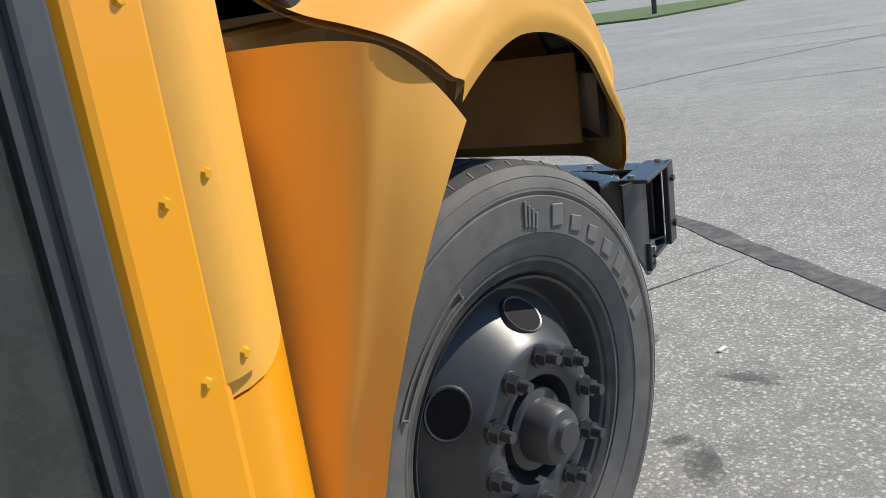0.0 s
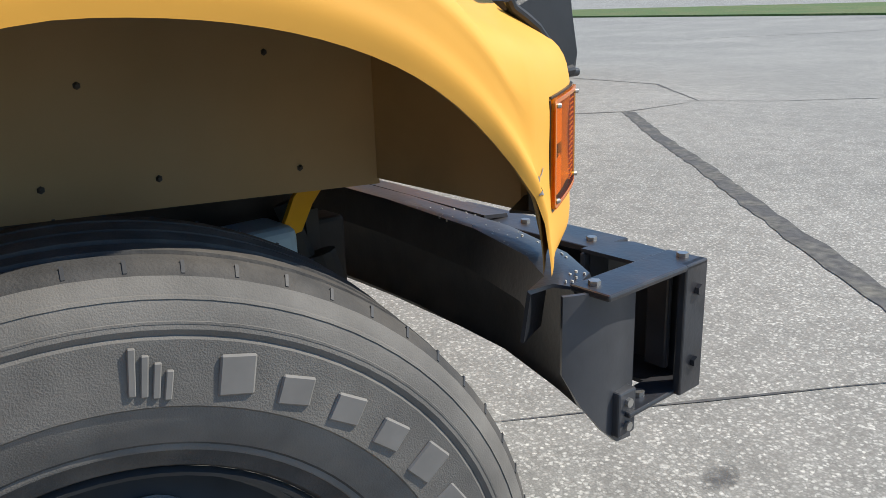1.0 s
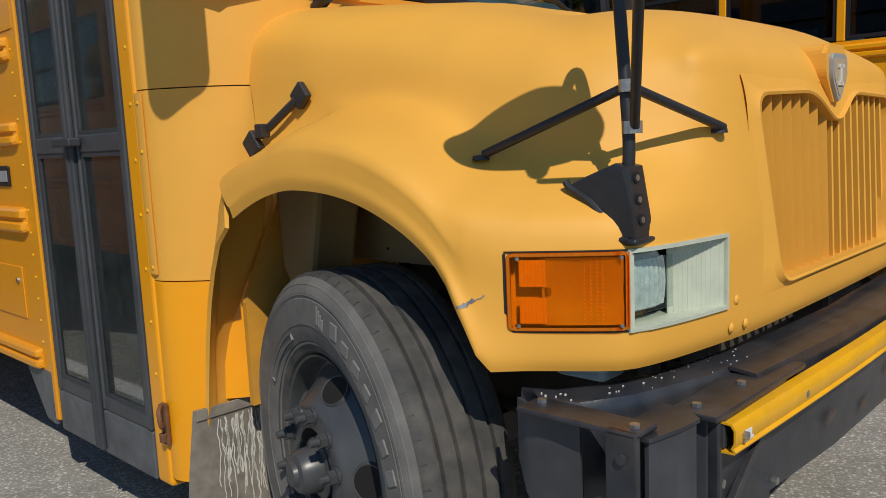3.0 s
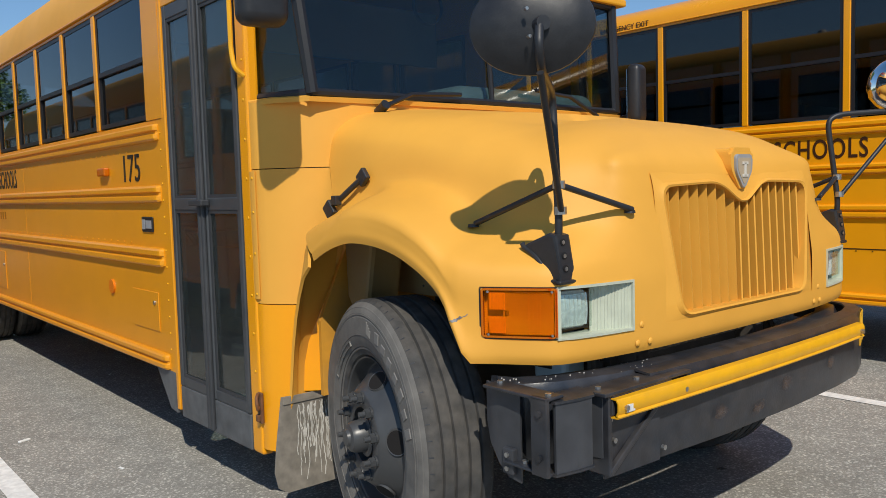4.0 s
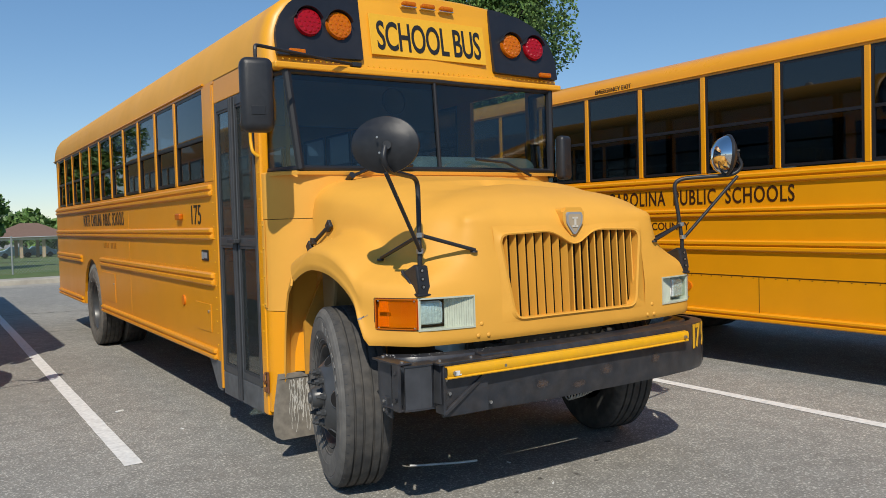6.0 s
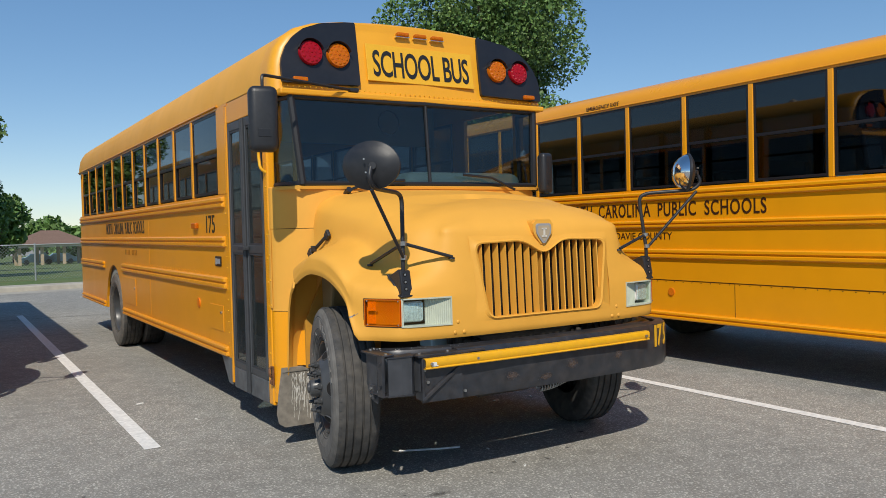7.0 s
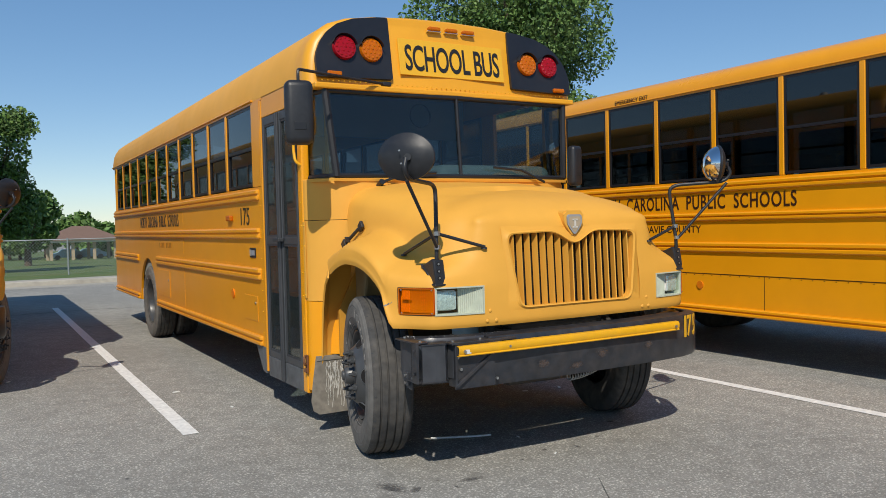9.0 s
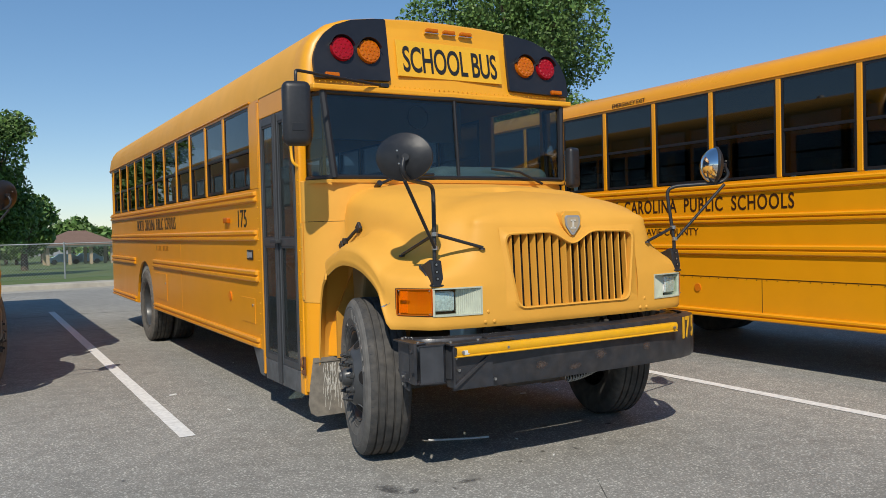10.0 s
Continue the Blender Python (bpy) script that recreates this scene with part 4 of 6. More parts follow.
    part("reflector", curved_plate(1.0977, 1.1249, 0.9930, 1.0450, 0.002, 0.003, 4, side, 0.0), "honey", o)
    for x, z in ((1.1296, 1.1250), (1.1296, 0.9890), (1.0180, 1.1250), (1.0180, 0.9890)):
        y = nose_y(x)
        part("screw", cyl((side * x, y + 0.002, z), (side * (x + 0.004), y + 0.0115, z), 0.004, 10), "zinc", o)
    # headlamp in its bezel
    z0, z1 = 0.976, 1.135
    bm = bmesh.new()
    # rim
    def p3(x, z, off):
        return (side * x, nose_y(x) + off, z)
    frame_o = [(0.700, z0 - 0.004), (1.003, z0 - 0.004), (1.003, z1 + 0.004), (0.700, z1 + 0.004)]
    frame_i = [(0.707, z0 + 0.004), (0.999, z0 + 0.004), (0.999, z1 - 0.004), (0.707, z1 - 0.004)]
    def run(fr, off):
        out = []
        for i in range(4):
            a, b = fr[i], fr[(i + 1) % 4]
            for k in range(6):
                out.append((a[0] + (b[0] - a[0]) * k / 6, a[1] + (b[1] - a[1]) * k / 6, off))
        return out
    loops = [[bm.verts.new(p3(*q)) for q in run(f_, o_)] for f_, o_ in ((frame_o, -0.01), (frame_o, 0.006), (frame_i, 0.006), (frame_i, -0.02))]
    for a, b in zip(loops, loops[1:]):
        for i in range(len(a)):
            bm.faces.new((a[i], a[(i + 1) % len(a)], b[(i + 1) % len(a)], b[i]))
    bz = part("headlamp_bezel", bm, "bezel", bus, "pale green ribbed plastic headlamp bezel")
    part("bezel_side", curved_plate(0.990, 0.9975, z0, z1, 0.0, 0.10, 2, side, 0.0), "bezel", bz)
    # ribbed slope from the rim to the lamp
    bm = bmesh.new()
    rows = []
    n = 24
    for j in range(n + 1):
        x = 0.708 + 0.137 * j / n
        w = 0.0045 if j % 2 else 0.0
        y = nose_y(x) - 0.002 - 0.040 * j / n - w
        rows.append([(side * x, y, z0 + 0.004), (side * x, y, z1 - 0.004)])
    part("ribbed_reflector", thick(grid(rows), 0.003), "bezel", bz)
    part("bezel_back", box((side * 0.66 if side > 0 else -1.04, 1.365, z0 - 0.02), (side * 1.04 if side > 0 else -0.66, 1.38, z1 + 0.05)), "liner", bz, "grimy back of the lamp opening")
    part("bezel_floor", curved_plate(0.704, 0.998, z0 - 0.001, z0 + 0.005, 0.002, 0.075, 12, side, 0.0), "bezel", bz)
    part("bezel_roof", curved_plate(0.704, 0.998, z1 - 0.005, z1 + 0.001, 0.002, 0.075, 12, side, 0.0), "bezel", bz)
    h = part("headlamp", box((-0.083, -0.03, -0.06), (0.083, 0.0, 0.06), 0.02, seg=3), "housing", bz, "square clear headlamp", m=pose(side * 0.922, 1.502, 1.057, 0, 0, -side * 9) @ Matrix.Diagonal((0.88, 1, 1, 1)))
    # reflector bowl behind a fluted clear face
    rows = []
    for j in range(13):
        row = []
        for i in range(17):
            u, v = i / 8 - 1, j / 6 - 1
            flute = 0.003 * (1 if i % 2 else 0)
            row.append((u * 0.074, 0.004 + 0.014 * (1 - 0.6 * u * u - 0.4 * v * v) - flute, v * 0.051))
        rows.append(row)
    part("headlamp_reflector", grid(rows), "headglass", h, "bright fluted reflector", smooth=True)
    part("headlamp_lens", box((-0.078, 0.022, -0.055), (0.078, 0.026, 0.055), 0.0015), "clear", h, "clear glass front")
    return bz

# ---- bus body ----
SX = 1.205


def roof_profile(top, eave):
    h = top - eave
    pts = [(SX, 0.0), (SX - 0.003, 0.12), (SX - 0.018, 0.30), (SX - 0.052, 0.49), (SX - 0.108, 0.65), (SX - 0.20, 0.785), (SX - 0.34, 0.88), (SX - 0.56, 0.945), (SX - 0.86, 0.985), (0.0, 1.0)]
    half = [(x, eave + h * f_) for x, f_ in pts]
    return half + [(-x, z) for x, z in reversed(half[:-1])]


def wall_outline(y0, y1, zbot, ztop, cy, cr, floor_z):
    """Side wall outline (y, z) with a wheel arch."""
    pts = [(y0, ztop), (y0, zbot)]
    n = 14
    for k in range(n + 1):
        a = math.pi - math.pi * k / n
        pts.append((cy + cr * math.cos(a), max(zbot, 0.53 + cr * math.sin(a)) if 0 < k < n else zbot))
    pts += [(y1, zbot), (y1, ztop)]
    return pts


def rail(bus, y0, y1, z, h, x, side, paint):
    p = 0.030
    prof = [(0, -h / 2), (p * 0.7, -h / 2 + 0.004), (p, -h / 2 + 0.014), (p, -h * 0.14), (p * 0.45, -h * 0.05), (p * 0.45, h * 0.05), (p, h * 0.14), (p, h / 2 - 0.014), (p * 0.7, h / 2 - 0.004), (0, h / 2)]
    bm = bmesh.new()
    rows = []
    for y, f_ in ((y0, 0.25), (y0 + 0.015, 0.85), (y0 + 0.04, 1.0), (y1 - 0.04, 1.0), (y1 - 0.015, 0.85), (y1, 0.25)):
        rows.append([bm.verts.new((side * (x + px * f_), y, z + pz * (0.8 + 0.2 * f_))) for px, pz in prof])
    for a, b in zip(rows, rows[1:]):
        for i in range(len(prof) - 1):
            bm.faces.new((a[i], a[i + 1], b[i + 1], b[i]))
    bm.faces.new(rows[0])
    bm.faces.new(rows[-1])
    return part("rub_rail", bm, paint, bus)


def rivets(parent, pts, d, mat, r=0.007):
    """A row of small domed rivets, joined."""
    bm = bmesh.new()
    d = Vector(d)
    for p in pts:
        p = Vector(p)
        cyl(p - d * 0.001, p + d * 0.004, r, 6, r * 0.55, bm=bm)
    ob = part("rivets", bm, mat, parent)
    return tagged(ob, kind="stuff")


def side_window(bus, y0, y1, z0, z1, side, paint, dropped=False):
    x = side * (SX - 0.012)
    fw = 0.026
    bm = bmesh.new()
    lo, hi = sorted((x - side * 0.03, x + side * 0.006))
    box((lo, y0, z0), (hi, y0 + fw, z1), bm=bm)
    box((lo, y1 - fw, z0), (hi, y1, z1), bm=bm)
    box((lo, y0 + fw, z0), (hi, y1 - fw, z0 + fw), bm=bm)
    box((lo, y0 + fw, z1 - fw), (hi, y1 - fw, z1), bm=bm)
    zm = z0 + (z1 - z0) * 0.47
    box((lo, y0 + fw, zm - 0.014), (hi + 0.004 * side, y1 - fw, zm + 0.014), bm=bm)
    w = part("window", bm, "winframe", bus, "black framed split sash window")
    for a, b, off in ((zm + 0.014, z1 - fw, 0.0), (z0 + fw, zm - 0.014, -0.012)):
        p = part("pane", box((x - 0.002 + off * side, y0 + fw, a), (x + 0.002 + off * side, y1 - fw, b)), "pane", w)
        p.visible_shadow = True
    return w


def door_leaf(bus, y0, y1, zb, zt, hinge):
    """One folding leaf: rubber edges, two panes and a kick panel."""
    x = SX - 0.004
    fw = 0.036
    bm = bmesh.new()
    zk, zm = zb + 0.18, zb + 1.14
    box((x - 0.03, y0, zb + 0.17), (x, y0 + fw, zt), 0.006, bm)
    box((x - 0.03, y1 - fw, zb + 0.17), (x, y1, zt), 0.006, bm)
    for a, b in ((zk - 0.01, zk + 0.04), (zm - 0.03, zm + 0.03), (zt - 0.07, zt)):
        box((x - 0.027, y0 + fw - 0.005, a), (x - 0.004, y1 - fw + 0.005, b), 0.004, bm)
    d = part("door_leaf", bm, "frame", bus, "dark grey folding door leaf")
    for a, b in ((zk + 0.04, zm - 0.03), (zm + 0.03, zt - 0.07)):
        part("pane", box((x - 0.020, y0 + fw, a), (x - 0.016, y1 - fw, b)), "doorpane", d)
        bm = bmesh.new()
        box((x - 0.016, y0 + fw - 0.002, a), (x - 0.008, y0 + fw + 0.016, b), bm=bm)
        box((x - 0.016, y1 - fw - 0.016, a), (x - 0.008, y1 - fw + 0.002, b), bm=bm)
        box((x - 0.016, y0 + fw + 0.016, a), (x - 0.008, y1 - fw - 0.016, a + 0.016), bm=bm)
        box((x - 0.016, y0 + fw + 0.016, b - 0.016), (x - 0.008, y1 - fw - 0.016, b), bm=bm)
        part("glazing_rubber", bm, "rubber", d)
    part("kick_panel", box((x - 0.028, y0, zb), (x - 0.001, y1, zb + 0.168), 0.006), "kick", d, "scuffed grey metal kick panel")
    yy = y1 - 0.014 if hinge else y0 + 0.014
    bm = tube([(x + 0.008, yy, zb + 0.02), (x + 0.008, yy, zt - 0.01)], 0.013, 12)
    part("edge_rubber", bm, "rubber", d, "rounded black rubber edge")
    return d


def passenger_seats(bus, y0, y1, n):
    bm = box((-0.46, -0.06, 0.38), (0.46, 0.04, 1.12), 0.04, m=pose(0, 0, 0, -6, 0, 0), seg=3)
    me = mesh_of(bm, "seat_back", True)
    me.materials.append(M["seat"])
    for k in range(n):
        y = y0 + (y1 - y0) * k / (n - 1)
        for sx in (0.68, -0.68):
            part("seat_back", me, "seat", bus, m=pose(sx, y, 0.85))


def build_bus(name, label, at, number, paint, hood_paint, pitch, nwin, top, eave, wz0, wz1, rails, detailed, style):
    bus = empty(name, label, "school bus", "parked school buses", at)
    rear = -1.21 - 0.07 - pitch * nwin - (0.16 if style == "old" else 0.66) - (0.30 if style == "old" else 0.1)
    zb = 0.50
    cy = -6.35 if style == "old" else -6.9
    # side walls
    for side in (1, -1):
        y1 = -1.03 if side > 0 else -0.10
        a, b = sorted((side * SX, side * (SX - 0.03)))
        part("side_wall", prism(wall_outline(rear, y1, zb, wz0 - 0.012, cy, 0.60, 0.53), "x", a, b), paint, bus, "yellow riveted steel side panel")
        # header above the windows
        part("window_header", box((a, rear, wz1 + 0.002), (b, -0.98 if side > 0 else -0.16, eave)), paint, bus)
    # roof
    prof = roof_profile(top, eave)
    inner = [(x * 0.975, eave + (z - eave) * 0.94) for x, z in prof]
    bm = bmesh.new()
    rows = []
    for y, f_ in ((rear - 0.10, 0.93), (rear - 0.05, 0.98), (rear + 0.02, 1.0), (-0.16, 1.0)):
        rows.append([(x * f_, y, eave + (z - eave) * f_) for x, z in prof])
    grid(rows, bm)
    grid([[(x, y, z) for x, z in inner] for y in (rear, -0.16)], bm)
    part("roof", bm, hood_paint if style == "old" else paint, bus, "faded yellow domed roof", smooth=True)
    dr = bmesh.new()
    for side in (1, -1):
        tube([(side * (SX + 0.008), rear, eave + 0.004), (side * (SX + 0.008), -1.22, eave + 0.004)], 0.009, 6, dr)
    part("drip_rail", dr, paint, bus)
    part("rear_wall", box((-SX + 0.03, rear - 0.03, zb), (SX - 0.03, rear + 0.01, eave + 0.2)), paint, bus)
    # pillars and windows
    for side in (1, -1):
        a, b = sorted((side * (SX + 0.004), side * (SX - 0.035)))
        y = -1.21
        width0 = pitch + (0.16 if style == "old" else 0.0)
        gap = 0.0 if style == "old" else 0.66
        part("pillar", box((a, -1.26 - gap, wz0 - 0.01), (b, -1.03 if side > 0 else -1.05, wz1)), paint, bus, "yellow riveted window pillar")
        if side < 0:
            part("pillar", box((a, -0.26, wz0 - 0.01), (b, -0.16, wz1)), paint, bus)
            part("driver_window", box((-SX + 0.008, -1.05, wz0), (-SX + 0.012, -0.26, wz1)), "clear", bus, "clear driver's side window")
        y = -1.262 - gap
        for k in range(nwin):
            w = (width0 if k == 0 else pitch) - 0.055
            side_window(bus, y - w, y, wz0, wz1, side, paint)
            y -= w
            part("pillar", box((a, y - 0.055, wz0 - 0.01), (b, y, wz1), 0.006), paint, bus)
            y -= 0.055
    # rails
    for side in (1, -1):
        for z, h, brk in rails:
            yend = -1.10 if side > 0 else -0.3
            if brk:
                rail(bus, rear + 0.05, cy - 0.68, z, h, SX, side, paint)
                rail(bus, cy + 0.68, yend, z, h, SX, side, paint)
            else:
                rail(bus, rear + 0.05, yend, z, h, SX, side, paint)
    # floor, inside, chassis
    part("floor_pan", box((-1.14, rear + 0.05, 0.80), (1.14, -0.1, 0.86)), "under", bus, "dark bus floor")
    passenger_seats(bus, rear + 0.4, -1.5, nwin)
    part("inner_lining", box((-1.165, rear + 0.05, 0.86), (-1.16, -0.1, wz0 - 0.02)), "interior", bus)
    part("inner_lining", box((1.16, rear + 0.05, 0.86), (1.165, -1.05, wz0 - 0.02)), "interior", bus)
    part("rear_lining", box((-1.1, rear + 0.02, 0.86), (1.1, rear + 0.03, 2.5)), "seat", bus)
    bm = bmesh.new()
    for sx in (-0.43, 0.43):
        box((sx - 0.04, rear + 0.6, 0.52), (sx + 0.04, 1.35, 0.76), bm=bm)
    box((-0.35, -4.5, 0.42), (0.35, -2.2, 0.76), bm=bm)
    cyl((-0.85, cy, R), (0.85, cy, R), 0.09, 12, bm=bm)
    box((-0.80, 0.64, 0.40), (0.80, 0.76, 0.50), bm=bm)
    part("chassis", bm, "under", bus, "dark steel chassis under the floor")
    # wheels
    turn = -14 if style == "old" else 0
    for right in (True, False):
        wheel(bus, True, 0.705 if style == "old" else 0.755, 1.006, turn, right)
        wheel(bus, False, cy, 1.055, 0, right)
        wheel(bus, False, cy, 0.745, 0, right)
    # ---- door ----
    dz0, dz1 = 0.268, 2.43
    if style == "old":
        part("skirt_step", prism([(-1.30, 0.50), (-1.03, 0.50), (-1.03, 0.28), (-1.12, 0.29)], "x", SX - 0.025, SX + 0.003), "kick", bus, "grey metal step skirt")
    else:
        part("skirt_step", prism([(-1.34, 0.50), (-1.03, 0.50), (-1.03, 0.28), (-1.12, 0.29)], "x", SX - 0.025, SX + 0.003), paint, bus, "yellow step skirt")
    part("door_jamb", box((SX - 0.06, -1.055, 0.30), (SX + 0.002, -1.00, wz1 + 0.0), 0.006), paint, bus)
    bm = box((SX - 0.05, -1.00, dz1 + 0.0), (SX - 0.004, -0.12, eave), 0.004)
    part("door_header", bm, paint, bus)
    bm = box((SX - 0.07, -1.0, 0.30), (SX - 0.03, -0.985, dz1))
    box((SX - 0.075, -0.187, 0.30), (SX - 0.035, -0.180, dz1), bm=bm)
    part("door_frame", bm, "frame", bus)
    door_leaf(bus, -0.99, -0.598, dz0, dz1, True)
    door_leaf(bus, -0.588, -0.188, dz0, dz1, False)
    part("door_latch", box((SX - 0.002, -0.66, 1.40), (SX + 0.043, -0.51, 1.43), 0.006), "rubber", bus, "grey door latch plate")
    for k, z in enumerate((0.33, 0.58, 0.82)):
        bm = box((0.55, -0.97, z), (1.14 - 0.24 * k, -0.27, z + 0.025))
        box((1.14 - 0.24 * k, -0.97, z - 0.02), (1.15 - 0.24 * k, -0.27, z + 0.028), bm=bm)
        part("entry_step", bm, "skylight", bus, "grey entry step inside the door")
    for k, z in ((0, 0.345), (1, 0.595)):
        part("step_nosing", box((1.12 - 0.24 * k, -0.96, z + 0.014), (1.156 - 0.24 * k, -0.28, z + 0.03), 0.004), "bezel", bus, "pale green worn step edge")
    part("step_well", box((0.45, -0.99, 0.30), (0.50, -0.25, 1.0)), "interior", bus)
    part("grab_rail", tube([(1.08, -0.33, 0.75), (1.05, -0.33, 1.15), (0.80, -0.40, 1.45), (0.72, -0.45, 1.5)], 0.014, 8, bend=0.1), "chrome", bus, "bright metal grab rail inside the door")
    # ---- door post and cowl ----
    bm = box((SX - 0.07, -0.184, 0.265), (SX - 0.008, -0.085, eave), 0.016, seg=3)
    part("door_post", bm, "orange" if style == "old" else paint, bus, "yellow door post with screws")
    rivets(bus, [(SX - 0.008, -0.122, 0.475 + k * 0.174) for k in range(12)], (1, 0, 0), "baryellow", 0.008)
    plan = [(SX - 0.016, -0.097), (SX - 0.014, -0.062), (SX - 0.02, -0.034), (SX - 0.034, -0.005), (SX - 0.06, 0.035), (SX - 0.095, 0.08), (SX - 0.14, 0.125), (SX - 0.20, 0.17), (0.85, 0.215), (0.5, 0.235), (0.0, 0.24)]
    for side in (1, -1):
        for z0, z1, nm in ((1.56, 1.848, "cowl_upper"), (0.965, 1.556, "cowl_column"), (0.58, 0.961, "cowl_lower"), (0.30, 0.58, "cowl_skirt")):
            pl = plan[:{"cowl_lower": 8, "cowl_skirt": 6}.get(nm, 11)]
            g = thick(grid([[(side * x, y_, z) for x, y_ in pl] for z in (z0, z0 + 0.006, z1 - 0.006, z1)]), 0.02)
            part(nm, g, ("orange" if nm in ("cowl_lower", "cowl_skirt") and style == "old" else hood_paint), bus, smooth=True)
        if style == "old":
            fas = thick(grid([[(side * (x + 0.005), y_, z) for x, y_ in ((SX - 0.014, -0.099), (SX - 0.010, -0.082), (SX - 0.012, -0.056), (SX - 0.014, -0.050))] for z in (0.985, 1.55)]), 0.004)
            part("fascia_strip", fas, hood_paint, bus, "faded yellow corner fascia strip", smooth=True)
            rivets(bus, [(side * (SX - 0.006), -0.070, z) for z in (1.006, 1.187, 1.37, 1.52)], (side, 0, 0), "baryellow", 0.008)
        # rear part of the fender
        rows = []
        for z, yo in ((0.50, 0.108), (0.6, 0.126), (0.7, 0.150), (0.8, 0.183), (0.93, 0.243), (1.03, 0.304), (1.11, 0.362), (1.157, 0.414)):
            row = []
            for k in range(19):
                t = k / 18
                yi = 0.085 + 0.15 * max(0, (z - 0.7) / 0.457) ** 1.4
                y_ = yi + (yo - yi) * t
                x = 1.0 - 0.04 * min(1, max(0, (z - 0.75) / 0.2)) * (1 - t) ** 6 + (0.165 + 0.04 * min(1, max(0, (z - 0.65) / 0.45))) * t ** 0.52 + 0.013 * math.exp(-((t - 0.42) / 0.16) ** 2) + 0.016 * min(1, max(0, (z - 0.85) / 0.25)) * t
                zz = z + (0.138 * (1 - t ** 2.6) * (z - 0.95) / 0.207 if z > 1.0 else 0)
                row.append((side * x, y_, zz))
            rows.append(row)
        part("fender_rear", thick(grid(rows), 0.012), hood_paint, bus, "yellow inner fender behind the wheel", smooth=True)
    # ---- windscreen ----
    part("screen_sill", thick(grid([[(x, y_ + o, z) for x, y_ in [(SX - 0.01, -0.12), (SX - 0.05, 0.06), (1.06, 0.20), (0.6, 0.235), (0, 0.245), (-0.6, 0.235), (-1.06, 0.20), (-SX + 0.05, 0.06), (-SX + 0.01, -0.12)]] for z, o in ((1.835, 0.006), (1.855, 0.012), (1.862, -0.02))]), 0.01), hood_paint, bus, smooth=True)
    zt = 2.50
    S = [(1.145, -0.135), (1.035, 0.19), (0.0, 0.215), (-1.035, 0.19), (-1.145, -0.135)]
    T = [(1.14, -0.16), (1.085, 0.13), (0.0, 0.165), (-1.085, 0.13), (-1.14, -0.16)]
    for i in range(4):
        (xa, ya), (xb, yb) = S[i], S[i + 1]
        bm = grid([[(xa, ya, 1.87), (xb, yb, 1.87)], [(*T[i], zt), (*T[i + 1], zt)]])
        pane_ = part("windscreen" if i in (1, 2) else "corner_glass", thick(bm, 0.005), "screen", bus, "dark windscreen glass")
    bm = bmesh.new()
    for z, line in ((1.875, S), (zt - 0.005, T)):
        tube([(x, y_ + 0.004, z) for x, y_ in line], 0.02, 8, bm)
    part("screen_frame", bm, "winframe", bus, "black rubber windscreen frame")
    for i, r in ((0, 0.022), (1, 0.028), (2, 0.014), (3, 0.028), (4, 0.022)):
        x, y_ = S[i]
        part("screen_post", tube([(x, y_ + 0.004, 1.87), (T[i][0], T[i][1] + 0.004, zt)], r, 8), "winframe", bus)
    # dash, steering wheel, mirror strip inside
    part("dash_hump", box((-1.0, -0.30, 1.7), (0.12, 0.10, 1.985), 0.09, seg=4), "dash", bus, "rounded instrument hood", smooth=True)
    part("dashboard", box((-1.0, -0.25, 1.5), (0.95, 0.15, 1.9), 0.06, seg=3), "dash", bus, "grey green dashboard behind the windscreen")
    st = lathe([(0.205, 0.0), (0.217, 0.012), (0.229, 0.0), (0.217, -0.012)], 32, closed=True)
    part("steering_wheel", st, "winframe", bus, m=pose(-0.62, -0.38, 1.87, 0, 62, 90))
    part("driver_seat", box((-0.88, -1.25, 1.1), (-0.38, -1.1, 2.05), 0.06, seg=3), "seat", bus)
    part("inside_bulkhead", box((-1.1, -1.55, 2.36), (1.1, -1.50, 2.75)), "interior", bus)
    part("stanchion", tube([(0.5, -1.3, 0.9), (0.5, -1.3, 2.75)], 0.018, 8), "baryellow", bus, "yellow padded stanchion inside")
    part("fan", lathe([(0.09, 0), (0.095, 0.012), (0.09, 0.024)], 24, closed=True), "winframe", bus, "small black round fan behind the windscreen", m=pose(0.25, 0.02, 2.36, 0, 0, 90))
    # ---- front cap ----
    cap = bmesh.new()
    rows = []
    zlow = 2.515
    def cap_y(z):
        return 0.165 - 0.15 * (z - 2.55)
    full = [(SX, zlow)] + roof_profile(top, eave) + [(-SX, zlow)]
    cz = 2.72
    for f_, dy in ((1.0, None), (1.003, -0.12), (1.002, -0.05), (0.985, -0.018), (0.95, 0.0)):
        rows.append([(x * f_, -0.17 if dy is None else cap_y(cz + (z - cz) * f_) + dy - 0.05 * (abs(x) / SX) ** 4, zlow if z == zlow else cz + (z - cz) * (f_ if z > cz else 1.0)) for x, z in full])
    grid(rows, cap)
    n = len(full)
    # face: strips between the right and left halves
    lastrow = rows[-1]
    half = n // 2
    face = [[lastrow[i], tuple((Vector(lastrow[i]) * 0.5 + Vector(lastrow[n - 1 - i]) * 0.5)), lastrow[n - 1 - i]] for i in range(half + 1)]
    face = [[a, (0, cap_y(a[2]), a[2]), c] for a, m_, c in face]
    grid(face, cap)
    bmesh.ops.remove_doubles(cap, verts=cap.verts[:], dist=1e-4)
    c = part("front_cap", cap, paint if style != "old" else "capyellow", bus, "yellow moulded front cap over the windscreen", smooth=True)
